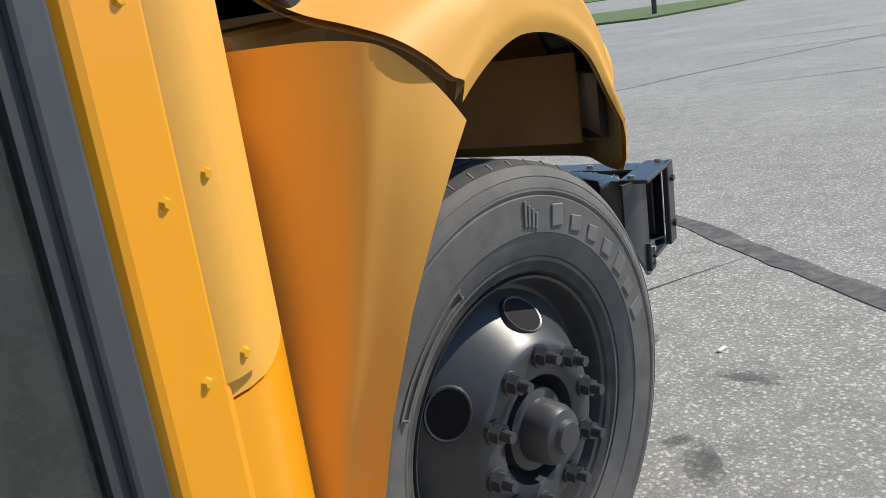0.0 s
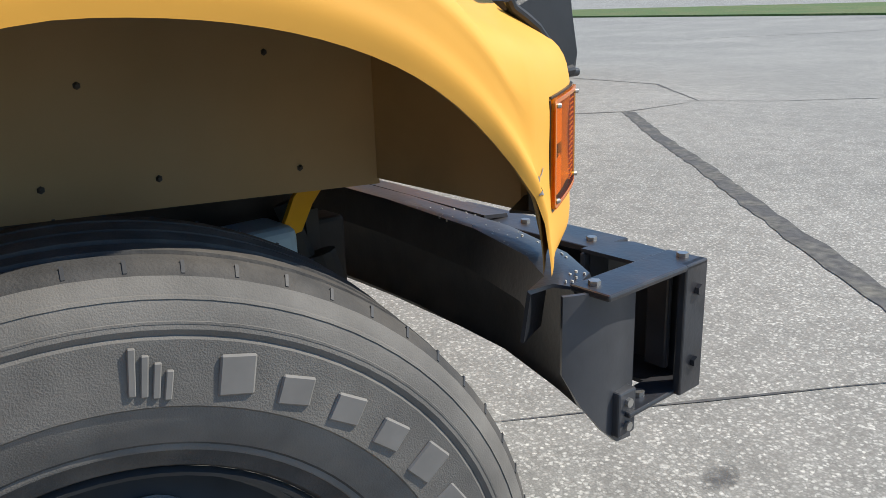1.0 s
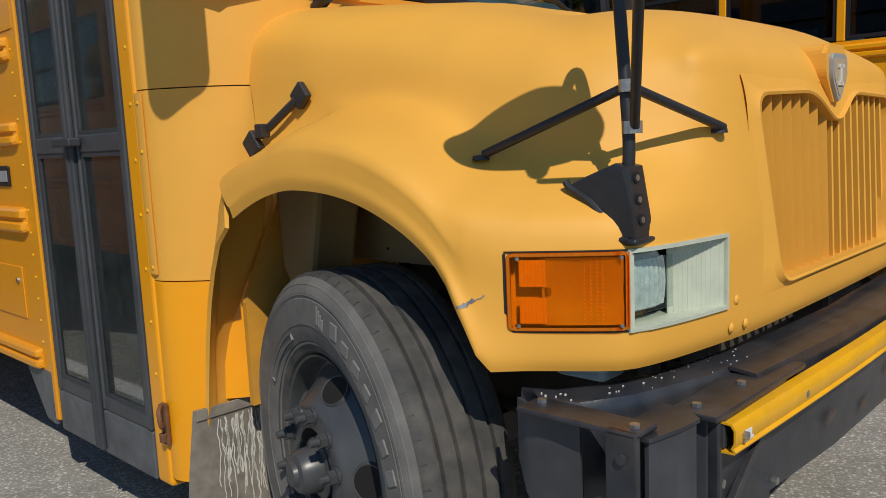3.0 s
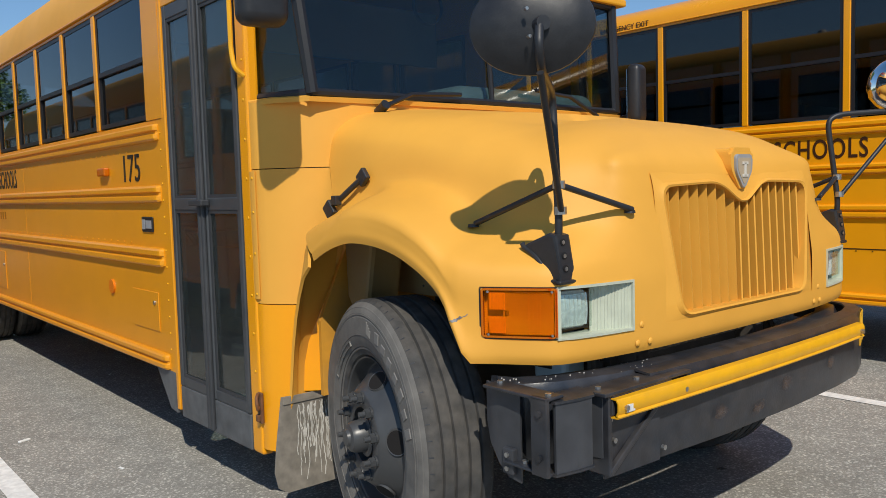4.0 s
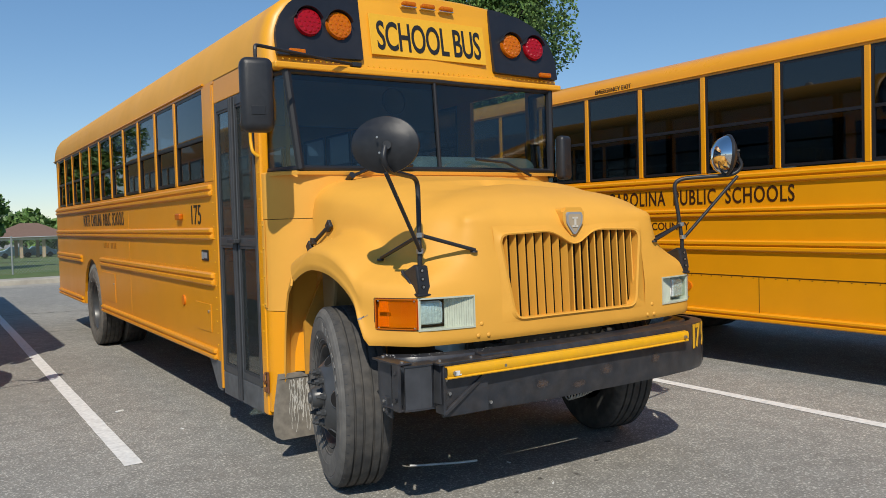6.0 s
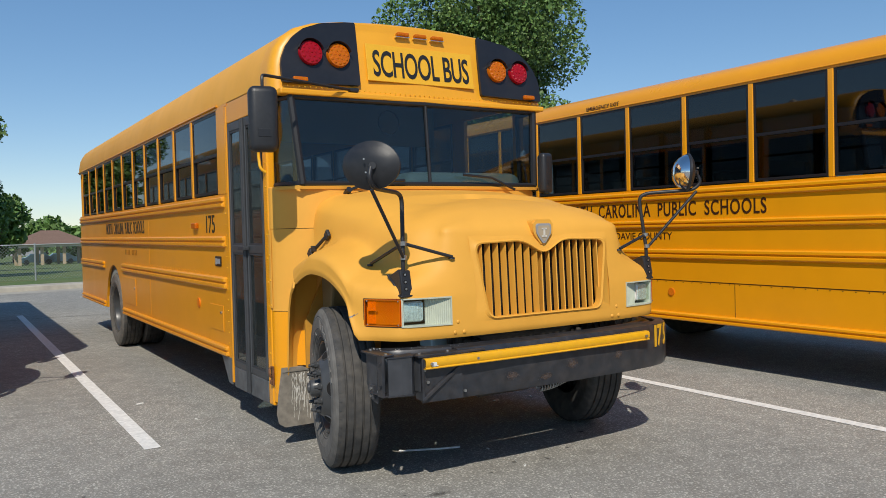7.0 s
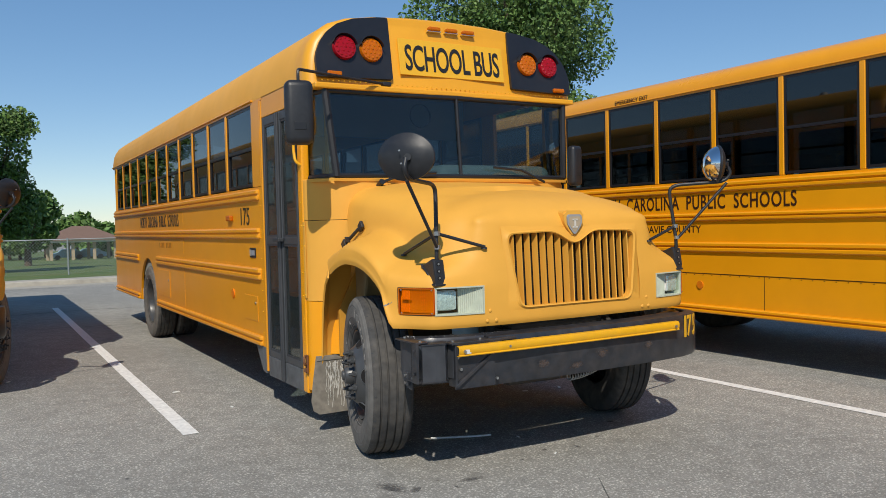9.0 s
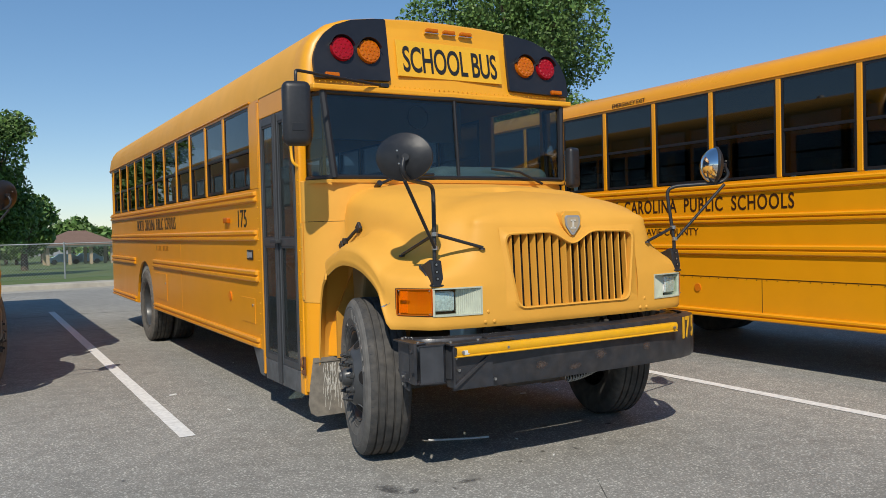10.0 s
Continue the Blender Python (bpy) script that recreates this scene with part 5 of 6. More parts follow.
    part("cap_lip", box((-SX + 0.03, 0.06, zlow - 0.012), (SX - 0.03, cap_y(2.53) + 0.012, zlow + 0.03), 0.01), paint if style != "old" else "capyellow", c)
    rivets(c, [(-1.12 + k * 0.043, cap_y(2.56) + 0.004, 2.562) for k in range(53)], (0, 1, 0), "baryellow", 0.006)
    capm = Matrix.Translation((0, cap_y(2.55), 2.55)) @ Matrix.Rotation(math.atan(0.15), 4, "X")
    for side in (1, -1):
        pts = [(0.545, 0.052), (1.15, 0.036), (1.152, 0.17), (1.14, 0.225), (1.105, 0.305), (1.05, 0.378), (0.965, 0.445), (0.83, 0.498), (0.64, 0.528), (0.545, 0.535)]
        bp = part("lamp_panel", prism([(side * a, b) for a, b in smooth_outline(pts, 0.015)], "y", -0.025, 0.006, bevel=0.002), "blackpaint", c, "matt black warning lamp panel", m=capm)
        for x, col, nm in ((0.712, "amber", "amber_warning_lamp"), (0.928, "red", "red_warning_lamp")):
            lm = part(nm, lathe([(0.0, 0.035), (0.05, 0.033), (0.085, 0.026), (0.091, 0.012), (0.091, 0.0)], 36), col, c, "round faceted warning lamp", smooth=True, m=capm @ Matrix.Translation((side * x, 0.008, 0.262)) @ pose(0, 0, 0, 0, 0, 90))
            bm = bmesh.new()
            for rr, cnt in ((0.0, 1), (0.033, 6), (0.064, 12)):
                for k in range(cnt):
                    a = k * math.tau / cnt
                    cyl((0.028, rr * math.cos(a), rr * math.sin(a)), (0.040 - rr * 0.09, rr * math.cos(a), rr * math.sin(a)), 0.015, 8, 0.007, bm=bm)
            part("facets", bm, col, lm)
            hd = bmesh.new()
            rows_ = []
            for k in range(15):
                a = radians(15 + k * 150 / 14)
                rows_.append([(0.0, 0.095 * math.cos(a), 0.095 * math.sin(a)), (0.05, 0.099 * math.cos(a), 0.099 * math.sin(a))])
            part("lamp_hood", thick(grid(rows_), 0.003), "blackpaint", lm)
        part("marker_lamp", box((side * 1.02 - 0.055, 0.0, 0.045), (side * 1.02 + 0.055, 0.03, 0.078), 0.008), "amber", c, "small amber marker lamp", m=capm)
    part("sign_panel", prism([(-0.475, 0.10), (0.475, 0.10), (0.475, 0.385), (-0.475, 0.385)], "y", -0.004, 0.006, bevel=0.002), "signyellow", c, "bright reflective yellow sign panel", m=capm)
    lettering("school_bus_sign", "SCHOOL BUS", "letterblack", c, capm @ Matrix.Translation((0.425, 0.008, 0.135)) @ FRONT, 0.205, 0.86, "bold black letters on yellow", 0.95, 0.012)
    for k in (-1, 0, 1):
        bm = box((k * 0.155 - 0.052, 0.0, 0.462), (k * 0.155 + 0.052, 0.045, 0.492), 0.01)
        part("clearance_lamp", bm, "amber", c, "small amber clearance lamp in a chrome rim", m=capm)
        part("lamp_rim", box((k * 0.155 - 0.06, -0.002, 0.454), (k * 0.155 + 0.06, 0.03, 0.464), 0.003), "chrome", c, m=capm)
    part("roof_beacon", lathe([(0.0, 0.06), (0.04, 0.05), (0.055, 0.02), (0.06, 0.0)], 20), "cream", bus, m=pose(-0.72, -1.0, top - 0.06, 0, -90, 0))
    # ---- hood and front ----
    part("hood", hood_sheet(0, True), hood_paint, bus, "sun-faded yellow tilt hood with rounded fenders", smooth=True)
    part("hood_lining", hood_sheet(0.012, True), "grime", bus, "grimy inside of the hood", smooth=True)
    grille(bus, hood_paint)
    lamps(bus, 1)
    lamps(bus, -1)
    bm = bmesh.new()
    box((-0.40, 0.25, 0.80), (0.40, 1.40, 1.28), 0.05, bm)
    box((-0.2, 0.3, 0.55), (0.2, 1.1, 0.85), 0.05, bm)
    part("engine", bm, "under", bus, "dark engine under the hood")
    # low parts added to block light and deepen the shade underneath
    part("added_oil_pan", box((-0.24, 0.15, 0.40), (0.24, 1.15, 0.62), 0.04, seg=2), "under", bus)
    part("added_axle_beam", box((-0.86, 0.655, 0.40), (0.86, 0.755, 0.50), 0.02), "under", bus, "dark front axle beam, added to darken the ground below")
    for q in (-0.42, 0.42):
        part("added_leaf_spring", box((q - 0.05, -0.1, 0.50), (q + 0.05, 1.36, 0.565), 0.01), "under", bus)
        part("added_frame_rail", box((q - 0.04, -6.0, 0.62), (q + 0.04, 1.42, 0.84), 0.01), "under", bus)
    for side in (1, -1):
        a, b = sorted((side * 0.42, side * 1.10))
        part("splash_wall", prism([(side * 0.42, 0.575), (side * 1.06, 0.575), (side * 1.06, 0.90), (side * 0.92, 1.20), (side * 0.92, 1.5), (side * 0.42, 1.5)], "y", 0.21, 0.23), "splash", bus, "grimy yellow splash panel behind the wheel")
        bm = prism([(0.26, 1.32), (0.50, 1.34), (0.42, 0.98), (0.32, 0.93), (0.27, 1.0)], "x", *sorted((side * 0.78, side * 0.95)), bevel=0.02)
        part("wheel_well_box", bm, "grime", bus)
        part("fender_liner", prism([(0.24, 0.99), (0.70, 0.99), (1.37, 0.945), (1.37, 1.30), (1.0, 1.38), (0.24, 1.34)], "x", *sorted((side * 0.655, side * 0.665))), "liner", bus, "grimy plastic liner inside the fender")
        rivets(bus, [(side * 0.666, y_, z_) for y_, z_ in ((0.45, 1.03), (0.78, 1.03), (0.95, 1.02), (1.2, 1.0), (0.85, 1.17), (1.15, 1.2))], (side, 0, 0), "under", 0.006)
        bm = prism([(side * 0.84, 0.15), (side * 1.19, 0.15), (side * 1.235, 0.18), (side * 1.25, 0.25), (side * 1.235, 0.38), (side * 1.205, 0.575), (side * 0.84, 0.565)], "y", 0.115, 0.122)
        mf = part("mud_flap", bm, "dirty", bus, "stained grey mud flap with white drips")
        part("flap_strip", box((min(side * 0.86, side * 1.2), 0.122, 0.54), (max(side * 0.86, side * 1.2), 0.128, 0.575), 0.002), "dirty", mf)
        rnd = random.Random(3)
        bm = bmesh.new()
        for k in range(44):
            x, z = side * rnd.uniform(0.88, 1.135), 0.53 - rnd.random() ** 2 * 0.05
            w = rnd.uniform(0.001, 0.0034)
            pts = []
            end = rnd.uniform(0.17, 0.42)
            while z > end:
                pts.append((x, z))
                z -= rnd.uniform(0.012, 0.03)
                x += rnd.uniform(-0.006, 0.006)
            for (xa, za), (xb, zb_) in zip(pts, pts[1:]):
                f1 = bm.verts.new((xa - w, 0.1235, za)), bm.verts.new((xa + w, 0.1235, za)), bm.verts.new((xb + w, 0.1235, zb_)), bm.verts.new((xb - w, 0.1235, zb_))
                bm.faces.new(f1)
        tagged(part("dried_drip", bm, "drip", mf, "white dried drips"), kind="stuff")
    # hood latch
    for side in (1, -1):
        bm = box((-0.012, -0.03, -0.028), (0.012, 0.03, 0.028), 0.006, m=Matrix.Translation((side * 0.982, 0.470, 1.507)) @ pose(0, 0, 0, 40, 0, 0))
        box((-0.012, -0.03, -0.035), (0.014, 0.03, 0.035), 0.006, bm, Matrix.Translation((side * 1.03, 0.292, 1.375)) @ pose(0, 0, 0, 40, 0, 0))
        tube([(side * 0.988, 0.46, 1.497), (side * 1.025, 0.322, 1.40)], 0.012, 8, bm)
        box((-0.012, -0.018, -0.02), (0.02, 0.018, 0.02), 0.004, bm, Matrix.Translation((side * 1.024, 0.337, 1.415)))
        part("hood_latch", bm, "black", bus, "black rubber hood latch")
    for x, z in ((0.66, 0.985), (0.62, 0.925), (0.68, 0.925), (-0.60, 0.985), (-0.56, 0.925), (-0.62, 0.925)):
        y_ = nose_y(x)
        part("hood_rivet", lathe([(0.0, 0.006), (0.008, 0.004), (0.012, 0.0)], 12), hood_paint, bus, m=Matrix.Translation((x, y_, z)) @ pose(0, 0, 0, 0, 0, 90))
    return bus, c


def cross_mirror(bus, side):
    """Oval convex mirror on a tripod of black tubes at the fender."""
    b = tagged(new("cross_view_mirror"), "black oval cross-view mirror on a tubular bracket")
    s = side
    b.parent = bus
    b.matrix_basis = Matrix.Translation((-s * 0.008, 0.0, 0.014))
    part("mount", prism([(1.470, 1.140), (1.536, 1.140), (1.534, 1.17), (1.519, 1.285), (1.49, 1.292), (1.39, 1.254), (1.382, 1.24), (1.43, 1.212), (1.456, 1.184), (1.467, 1.156)], "x", *sorted((s * 0.943, s * 1.014)), bevel=0.010), "black", b, "black moulded mirror mount")
    lip = [(1.378, 1.258), (1.386, 1.246), (1.412, 1.232), (1.438, 1.216), (1.460, 1.194), (1.474, 1.168), (1.484, 1.142), (1.524, 1.146)]
    for x_ in (1.012, 0.944):
        part("mount_base", tube([(s * x_, y_ + (0.006 if x_ < 1 else 0.0), z_ - 0.002) for y_, z_ in lip], 0.0085, 10), "black", b, "curved foot of the mirror mount", smooth=True)
    part("mount_base", box((min(s * 0.938, s * 1.018), 1.474, 1.132), (max(s * 0.938, s * 1.018), 1.541, 1.146), 0.006, seg=3), "black", b, smooth=True)
    for z, y_ in ((1.18, 1.535), (1.22, 1.5292), (1.262, 1.5242)):
        # black disc painted as the shaded recess, then the zinc bolt head
        part("bolt_and_recess_shade", cyl((s * 0.983, y_ - 0.006, z), (s * 0.983, y_ + 0.0012, z), 0.0115, 16), "void_shade", b)
        part("bolt_and_recess_shade", cyl((s * 0.983, y_ - 0.004, z), (s * 0.983, y_ + 0.003, z), 0.007, 6), "zinc", b)
    pole = [(0.983, 1.505, 1.26), (0.984, 1.51, 1.33), (0.96, 1.47, 1.70), (1.00, 1.50, 1.73), (1.26, 1.70, 1.745), (1.30, 1.73, 1.80), (1.275, 1.71, 1.86)]
    part("pole", tube([(s * x, y, z) for x, y, z in pole], 0.0125, 14, bend=0.05), "black", b, smooth=True)
    part("brace", tube([(s * 0.99, 1.525, 1.36), (s * 1.275, 1.71, 1.735)], 0.010, 12), "black", b, smooth=True)
    for e in ((0.680, 1.560, 1.352), (1.014, 1.162, 1.316)):
        part("brace", tube([(s * e[0], e[1], e[2]), (s * 0.978, 1.505, 1.44)], 0.010, 12), "black", b, smooth=True)
        part("foot", lathe([(0.0, 0.012), (0.018, 0.01), (0.02, 0.0)], 14), "black", b, m=Matrix.Translation((s * e[0], e[1] - 0.01, e[2] - 0.012)) @ pose(0, 0, 0, 0, -90, 0))
    for z, x, y in ((1.36, 0.984, 1.516), (1.44, 0.979, 1.507)):
        part("clamp", cyl((s * x, y, z - 0.012), (s * x, y, z + 0.012), 0.020, 10), "zinc", b)
    # head: black shell behind, convex glass towards the driver
    hm = Matrix.Translation((s * 1.245, 1.655, 1.868)) @ pose(0, 0, 0, 0, 0, s * -52) @ pose(0, 0, 0, -4, 0, 0) @ Matrix.Diagonal((0.166, 1, 0.129, 1))
    def dish(prof, n=40):
        bm = bmesh.new()
        rings = []
        for r, yy in prof:
            rings.append([bm.verts.new((r * math.cos(k * math.tau / n), yy, r * math.sin(k * math.tau / n))) for k in range(n)])
        for a, c in zip(rings, rings[1:]):
            for k in range(n):
                bm.faces.new((a[k], a[(k + 1) % n], c[(k + 1) % n], c[k]))
        bm.faces.new(rings[-1])
        return bm
    part("mirror_shell", dish([(1.0, -0.012), (1.03, -0.004), (1.02, 0.006), (0.97, 0.010), (0.9, 0.018), (0.7, 0.034), (0.4, 0.045), (0.12, 0.048)]), "black", b, "black plastic mirror shell", smooth=True, m=hm)
    part("mirror_glass", dish([(0.985, -0.006), (0.93, -0.03), (0.75, -0.065), (0.5, -0.088), (0.25, -0.098), (0.06, -0.1)]), "mirror", b, "convex mirror glass", smooth=True, m=hm)
    part("knob", cyl((s * 1.26, 1.69, 1.862), (s * 1.275, 1.725, 1.862), 0.02, 12), "black", b)
    for dx, dz in ((-0.05, 0.03), (0.05, 0.03), (0.04, -0.04), (-0.05, -0.04)):
        part("mirror_bolt", cyl((s * (1.258 + dx), 1.69, 1.868 + dz), (s * (1.262 + dx), 1.702, 1.868 + dz), 0.005, 8), "zinc", b)
    return b


def side_mirror(bus, side):
    b = part("side_mirror", box((-0.094, -0.06, 0.0), (0.094, 0.055, 0.425), 0.045, seg=4), "black", bus, "tall black plastic side mirror", smooth=True, m=pose(1.42, 0.50, 2.055, 0, 0, -12) if side > 0 else pose(-1.035, 0.35, 1.80, 0, 0, 12) @ Matrix.Diagonal((0.66, 0.7, 0.78, 1)))
    part("mirror_glass", box((-0.068, -0.064, 0.03), (0.068, -0.058, 0.39)), "mirror", b)
    part("panel_mark", prism([(-0.038, 0.095), (0.038, 0.095), (0.04, 0.145), (-0.04, 0.145)], "y", 0.053, 0.058, bevel=0.002), "winframe", b)
    if side < 0:
        part("mirror_arm", tube([(-1.035, 0.35, 1.85), (-1.07, 0.2, 1.84), (-1.09, 0.05, 1.83)], 0.011, 8, bend=0.03), "black", bus, "short black mirror arm")
        return b
    part("mirror_arm", tube([(side * 1.42, 0.50, 2.46), (side * 1.42, 0.50, 2.545), (side * 1.40, 0.47, 2.56), (side * 0.60, 0.15, 2.565)], 0.011, 8, bend=0.03), "black", bus, "thin black mirror arm")
    part("arm_foot", box((side * 0.60 - 0.035, 0.13, 2.55), (side * 0.60 + 0.035, 0.175, 2.58), 0.006), "black", bus)
    return b


def bumper(bus, number):
    """A long black steel bumper; its kerb-side end is cut open, with bare brackets and a yellow gate bar."""
    b = tagged(new("front_bumper"), "worn black steel bumper with a yellow gate bar")
    b.parent = bus
    b.matrix_basis = Matrix.Translation((0, 0, 0.016))
    # face: channel that wraps round the left corner
    plan = [(0.72, 1.665), (0.3, 1.69), (-0.2, 1.69), (-0.62, 1.675), (-0.88, 1.648), (-1.02, 1.605), (-1.12, 1.54), (-1.175, 1.44), (-1.19, 1.30)]
    rows = []
    for z, o in ((0.535, -0.035), (0.54, -0.008), (0.565, 0.0), (0.80, 0.0), (0.826, -0.008), (0.832, -0.07)):
        row = []
        for i, (x, y) in enumerate(plan):
            a, c = Vector(plan[max(i - 1, 0)]), Vector(plan[min(i + 1, len(plan) - 1)])
            d = (c - a).normalized()
            nrm = Vector((d.y, -d.x))
            if nrm.y < 0 and i < 4:
                nrm = -nrm
            if i >= 4 and nrm.x > 0:
                nrm = -nrm
            row.append((x + nrm.x * o, y + nrm.y * o, z))
        rows.append(row)
    part("bumper_face", thick(grid(rows), 0.008), "steel", b, "black painted bumper face with primer patches", smooth=True)
    # top rail behind, curved towards the kerb side
    top = [(1.13, 1.37), (1.10, 1.44), (1.0, 1.50), (0.8, 1.56), (0.45, 1.60), (0, 1.615), (-0.45, 1.60), (-0.8, 1.55), (-1.03, 1.45), (-1.10, 1.32)]
    rows = [[(x * f_, y + o, z if z > 0.7 or i > 2 else z + (0.10, 0.02, 0.0)[i]) for i, (x, y) in enumerate(top)] for f_, o, z in ((0.99, 0.020, 0.56), (1.0, 0.030, 0.58), (1.005, 0.034, 0.80), (1.0, 0.022, 0.828), (0.985, -0.01, 0.838), (0.97, -0.05, 0.832), (0.965, -0.06, 0.75))]
    part("top_rail", thick(grid(rows), 0.006), "steel", b, "rounded black top rail with worn paint", smooth=True)
    # kerb-side end: side plate with a rounded corner, flange, box, angled plate
    end = [(1.145, 1.345), (1.160, 1.375), (1.168, 1.42), (1.166, 1.46), (1.160, 1.505)]
    low = [0.70, 0.64, 0.585, 0.55, 0.54]
    rows = [[(x, y, lo + (0.828 - lo) * f_) for (x, y), lo in zip(end, low)] for f_ in (0.0, 0.25, 0.5, 0.75, 1.0)]
    part("bumper_end", thick(grid(rows), 0.008), "greysteel", b, "scuffed grey steel bumper end", smooth=True)
    part("plate_flange", box((1.10, 1.620, 0.62), (1.145, 1.634, 0.822), 0.004), "steel", b)
    part("end_box", prism([(1.165, 1.652), (1.09, 1.668), (1.03, 1.674), (0.998, 1.640), (0.985, 1.60), (0.992, 1.598), (1.004, 1.636), (1.033, 1.666), (1.09, 1.660), (1.165, 1.644)], "z", 0.605, 0.815), "greysteel", b, "dark grey bent steel plate")
    for z_ in (0.600, 0.813):
        part("box_lip", prism([(1.172, 1.657), (1.09, 1.674), (1.025, 1.679), (0.990, 1.640), (0.985, 1.58), (1.172, 1.58)], "z", z_, z_ + 0.007), "steel", b)
    part("end_box_side", box((0.958, 1.61, 0.56), (0.974, 1.692, 0.815), 0.004), "steel", b)
    part("bracket_bar", box((1.122, 1.385, 0.822), (1.200, 1.647, 0.833), 0.004), "steel", b, "black steel strap at the bumper end")
    part("lower_bar", box((1.13, 1.46, 0.600), (1.190, 1.642, 0.609), 0.003), "steel", b)
    part("strap_face", box((1.184, 1.585, 0.600), (1.200, 1.647, 0.833), 0.003), "steel", b)
    part("angled_plate", prism([(0.965, 1.668), (0.70, 1.68), (0.70, 1.672), (0.965, 1.660)], "z", 0.545, 0.80), "steel", b, "flat black plate with a diagonal brace")
    part("diagonal_brace", box((-0.145, 0.0, -0.010), (0.145, 0.018, 0.010), 0.003, m=Matrix.Translation((0.845, 1.672, 0.645)) @ pose(0, 0, 0, 0, 33, 1.5)), "steel", b)
    part("gate_shelf", box((0.55, 1.60, 0.806), (1.0, 1.70, 0.818), 0.003), "steel", b, "worn steel shelf of the gate bar")
    bar = thick(grid([[(0.965 - 1.745 * t, 1.708 + 0.016 * math.sin(math.pi * t) + o - 0.03 * max(0, t - 0.8), z) for t in [k / 16 for k in range(17)]] for o, z in ((-0.02, 0.738), (0.010, 0.739), (0.013, 0.744), (0.007, 0.750), (0.012, 0.760), (0.012, 0.786), (0.004, 0.798), (-0.02, 0.80))]), 0.004)
    gb = part("gate_bar", bar, "baryellow", b, "yellow fibreglass crossing gate bar", smooth=True)
    part("bar_bracket", box((0.655, 1.680, 0.745), (0.962, 1.697, 0.808), 0.003), "steel", b, "black channel behind the end of the gate bar")
    for x in (0.93, 0.62, -0.74):
        part("bar_bolt", cyl((x, 1.715, 0.769), (x, 1.73, 0.769), 0.009, 6), "zinc", gb)
    part("bar_clip", box((0.885, 1.716, 0.752), (0.925, 1.722, 0.778), 0.002), "white", gb)
    for p in ((1.150, 1.412, 0.833), (1.165, 1.625, 0.833), (0.96, 1.64, 0.818), (0.78, 1.65, 0.818)):
        part("bolt", cyl(p, (p[0], p[1], p[2] + 0.007), 0.010, 6), "zinc", b)
    for p in ((1.200, 1.62, 0.785), (1.200, 1.62, 0.655)):
        part("bolt", cyl((p[0] - 0.002, p[1], p[2]), (p[0] + 0.008, p[1], p[2]), 0.010, 6), "steel", b)
    part("bolt", cyl((1.160, 1.524, 0.592), (1.160, 1.524, 0.618), 0.010, 8), "zinc", b)
    part("tab", box((1.158, 1.445, 0.565), (1.180, 1.490, 0.645), 0.004), "greysteel", b, "small bolted steel tab")
    for z in (0.583, 0.625):
        part("bolt", cyl((1.176, 1.467, z), (1.186, 1.467, z), 0.008, 8), "zinc", b)
    part("bent_plate", box((-0.006, -0.045, -0.10), (0.006, 0.045, 0.10), 0.003, m=Matrix.Translation((0.978, 1.625, 0.71)) @ pose(0, 0, 0, 0, 0, 12)), "greysteel", b, "bent grey steel plate")
    for p in ((0.93, 1.67, 0.66), (0.95, 1.67, 0.73), (0.69, 1.682, 0.585)):
        part("bolt", cyl(p, (p[0], p[1] + 0.012, p[2]), 0.009, 8), "zinc", b)
    for i, (x, z, a, c) in enumerate(((0.36, 0.63, 0.06, 0.035), (-0.12, 0.65, 0.055, 0.045), (-0.52, 0.66, 0.05, 0.035), (0.1, 0.60, 0.07, 0.03))):
        bm = blob(0, 0, a, c, 0, 40 + i)
        part("primer_patch", bm, "patch", b, "brownish bare primer patch", m=Matrix.Translation((x, 1.6935 if abs(x) < 0.4 else 1.684, z)) @ pose(0, 0, 0, -90, 0, 0))
    for ch, x, y_, turn, wide in zip(number, (-0.898, -0.940, -1.020), (1.6475, 1.634, 1.609), (17, 18, 33), (0.026, 0.062, 0.062)):
        lettering("bumper_number", ch, "signyellow", b, Matrix.Translation((x, y_, 0.672)) @ Matrix.Rotation(radians(turn), 4, "Z") @ FRONT, 0.148, wide, "yellow painted fleet number", bold=0.012)
    # white chips in the paint of the top rail
    rnd = random.Random(21)
    for k in range(46):
        x_, t_ = rnd.uniform(0.55, 1.12), rnd.uniform(-0.055, 0.02)
        i_ = max(i for i in range(len(top) - 1) if top[i][0] >= x_)
        (xa, ya), (xb, yb) = top[i_], top[i_ + 1]
        y_ = ya + (yb - ya) * (x_ - xa) / (xb - xa) + t_
        r_ = rnd.uniform(0.0008, 0.0024)
        z_ = 0.828 + 0.010 * min(1, (0.022 - t_) / 0.032) if t_ > -0.01 else 0.838 - 0.006 * (-0.01 - t_) / 0.04
        part("paint_speck", box((x_ - r_, y_ - r_ * 0.6, z_ - 0.003), (x_ + r_, y_ + r_ * 0.6, z_ + 0.0012)), "drip", b)
    # spring and low parts behind
    coil = [(-0.02 - 0.30 * t, 1.46 + 0.022 * math.cos(t * 82), 0.47 + 0.06 * t * t + 0.022 * math.sin(t * 82)) for t in [k / 170 for k in range(171)]]
    part("coiled_hose", tube(coil, 0.0045, 5), "galv", b, "coiled grey hose under the bumper")
    part("valance", box((-0.50, 1.30, 0.60), (0.50, 1.33, 0.86)), "under", b)
    return b


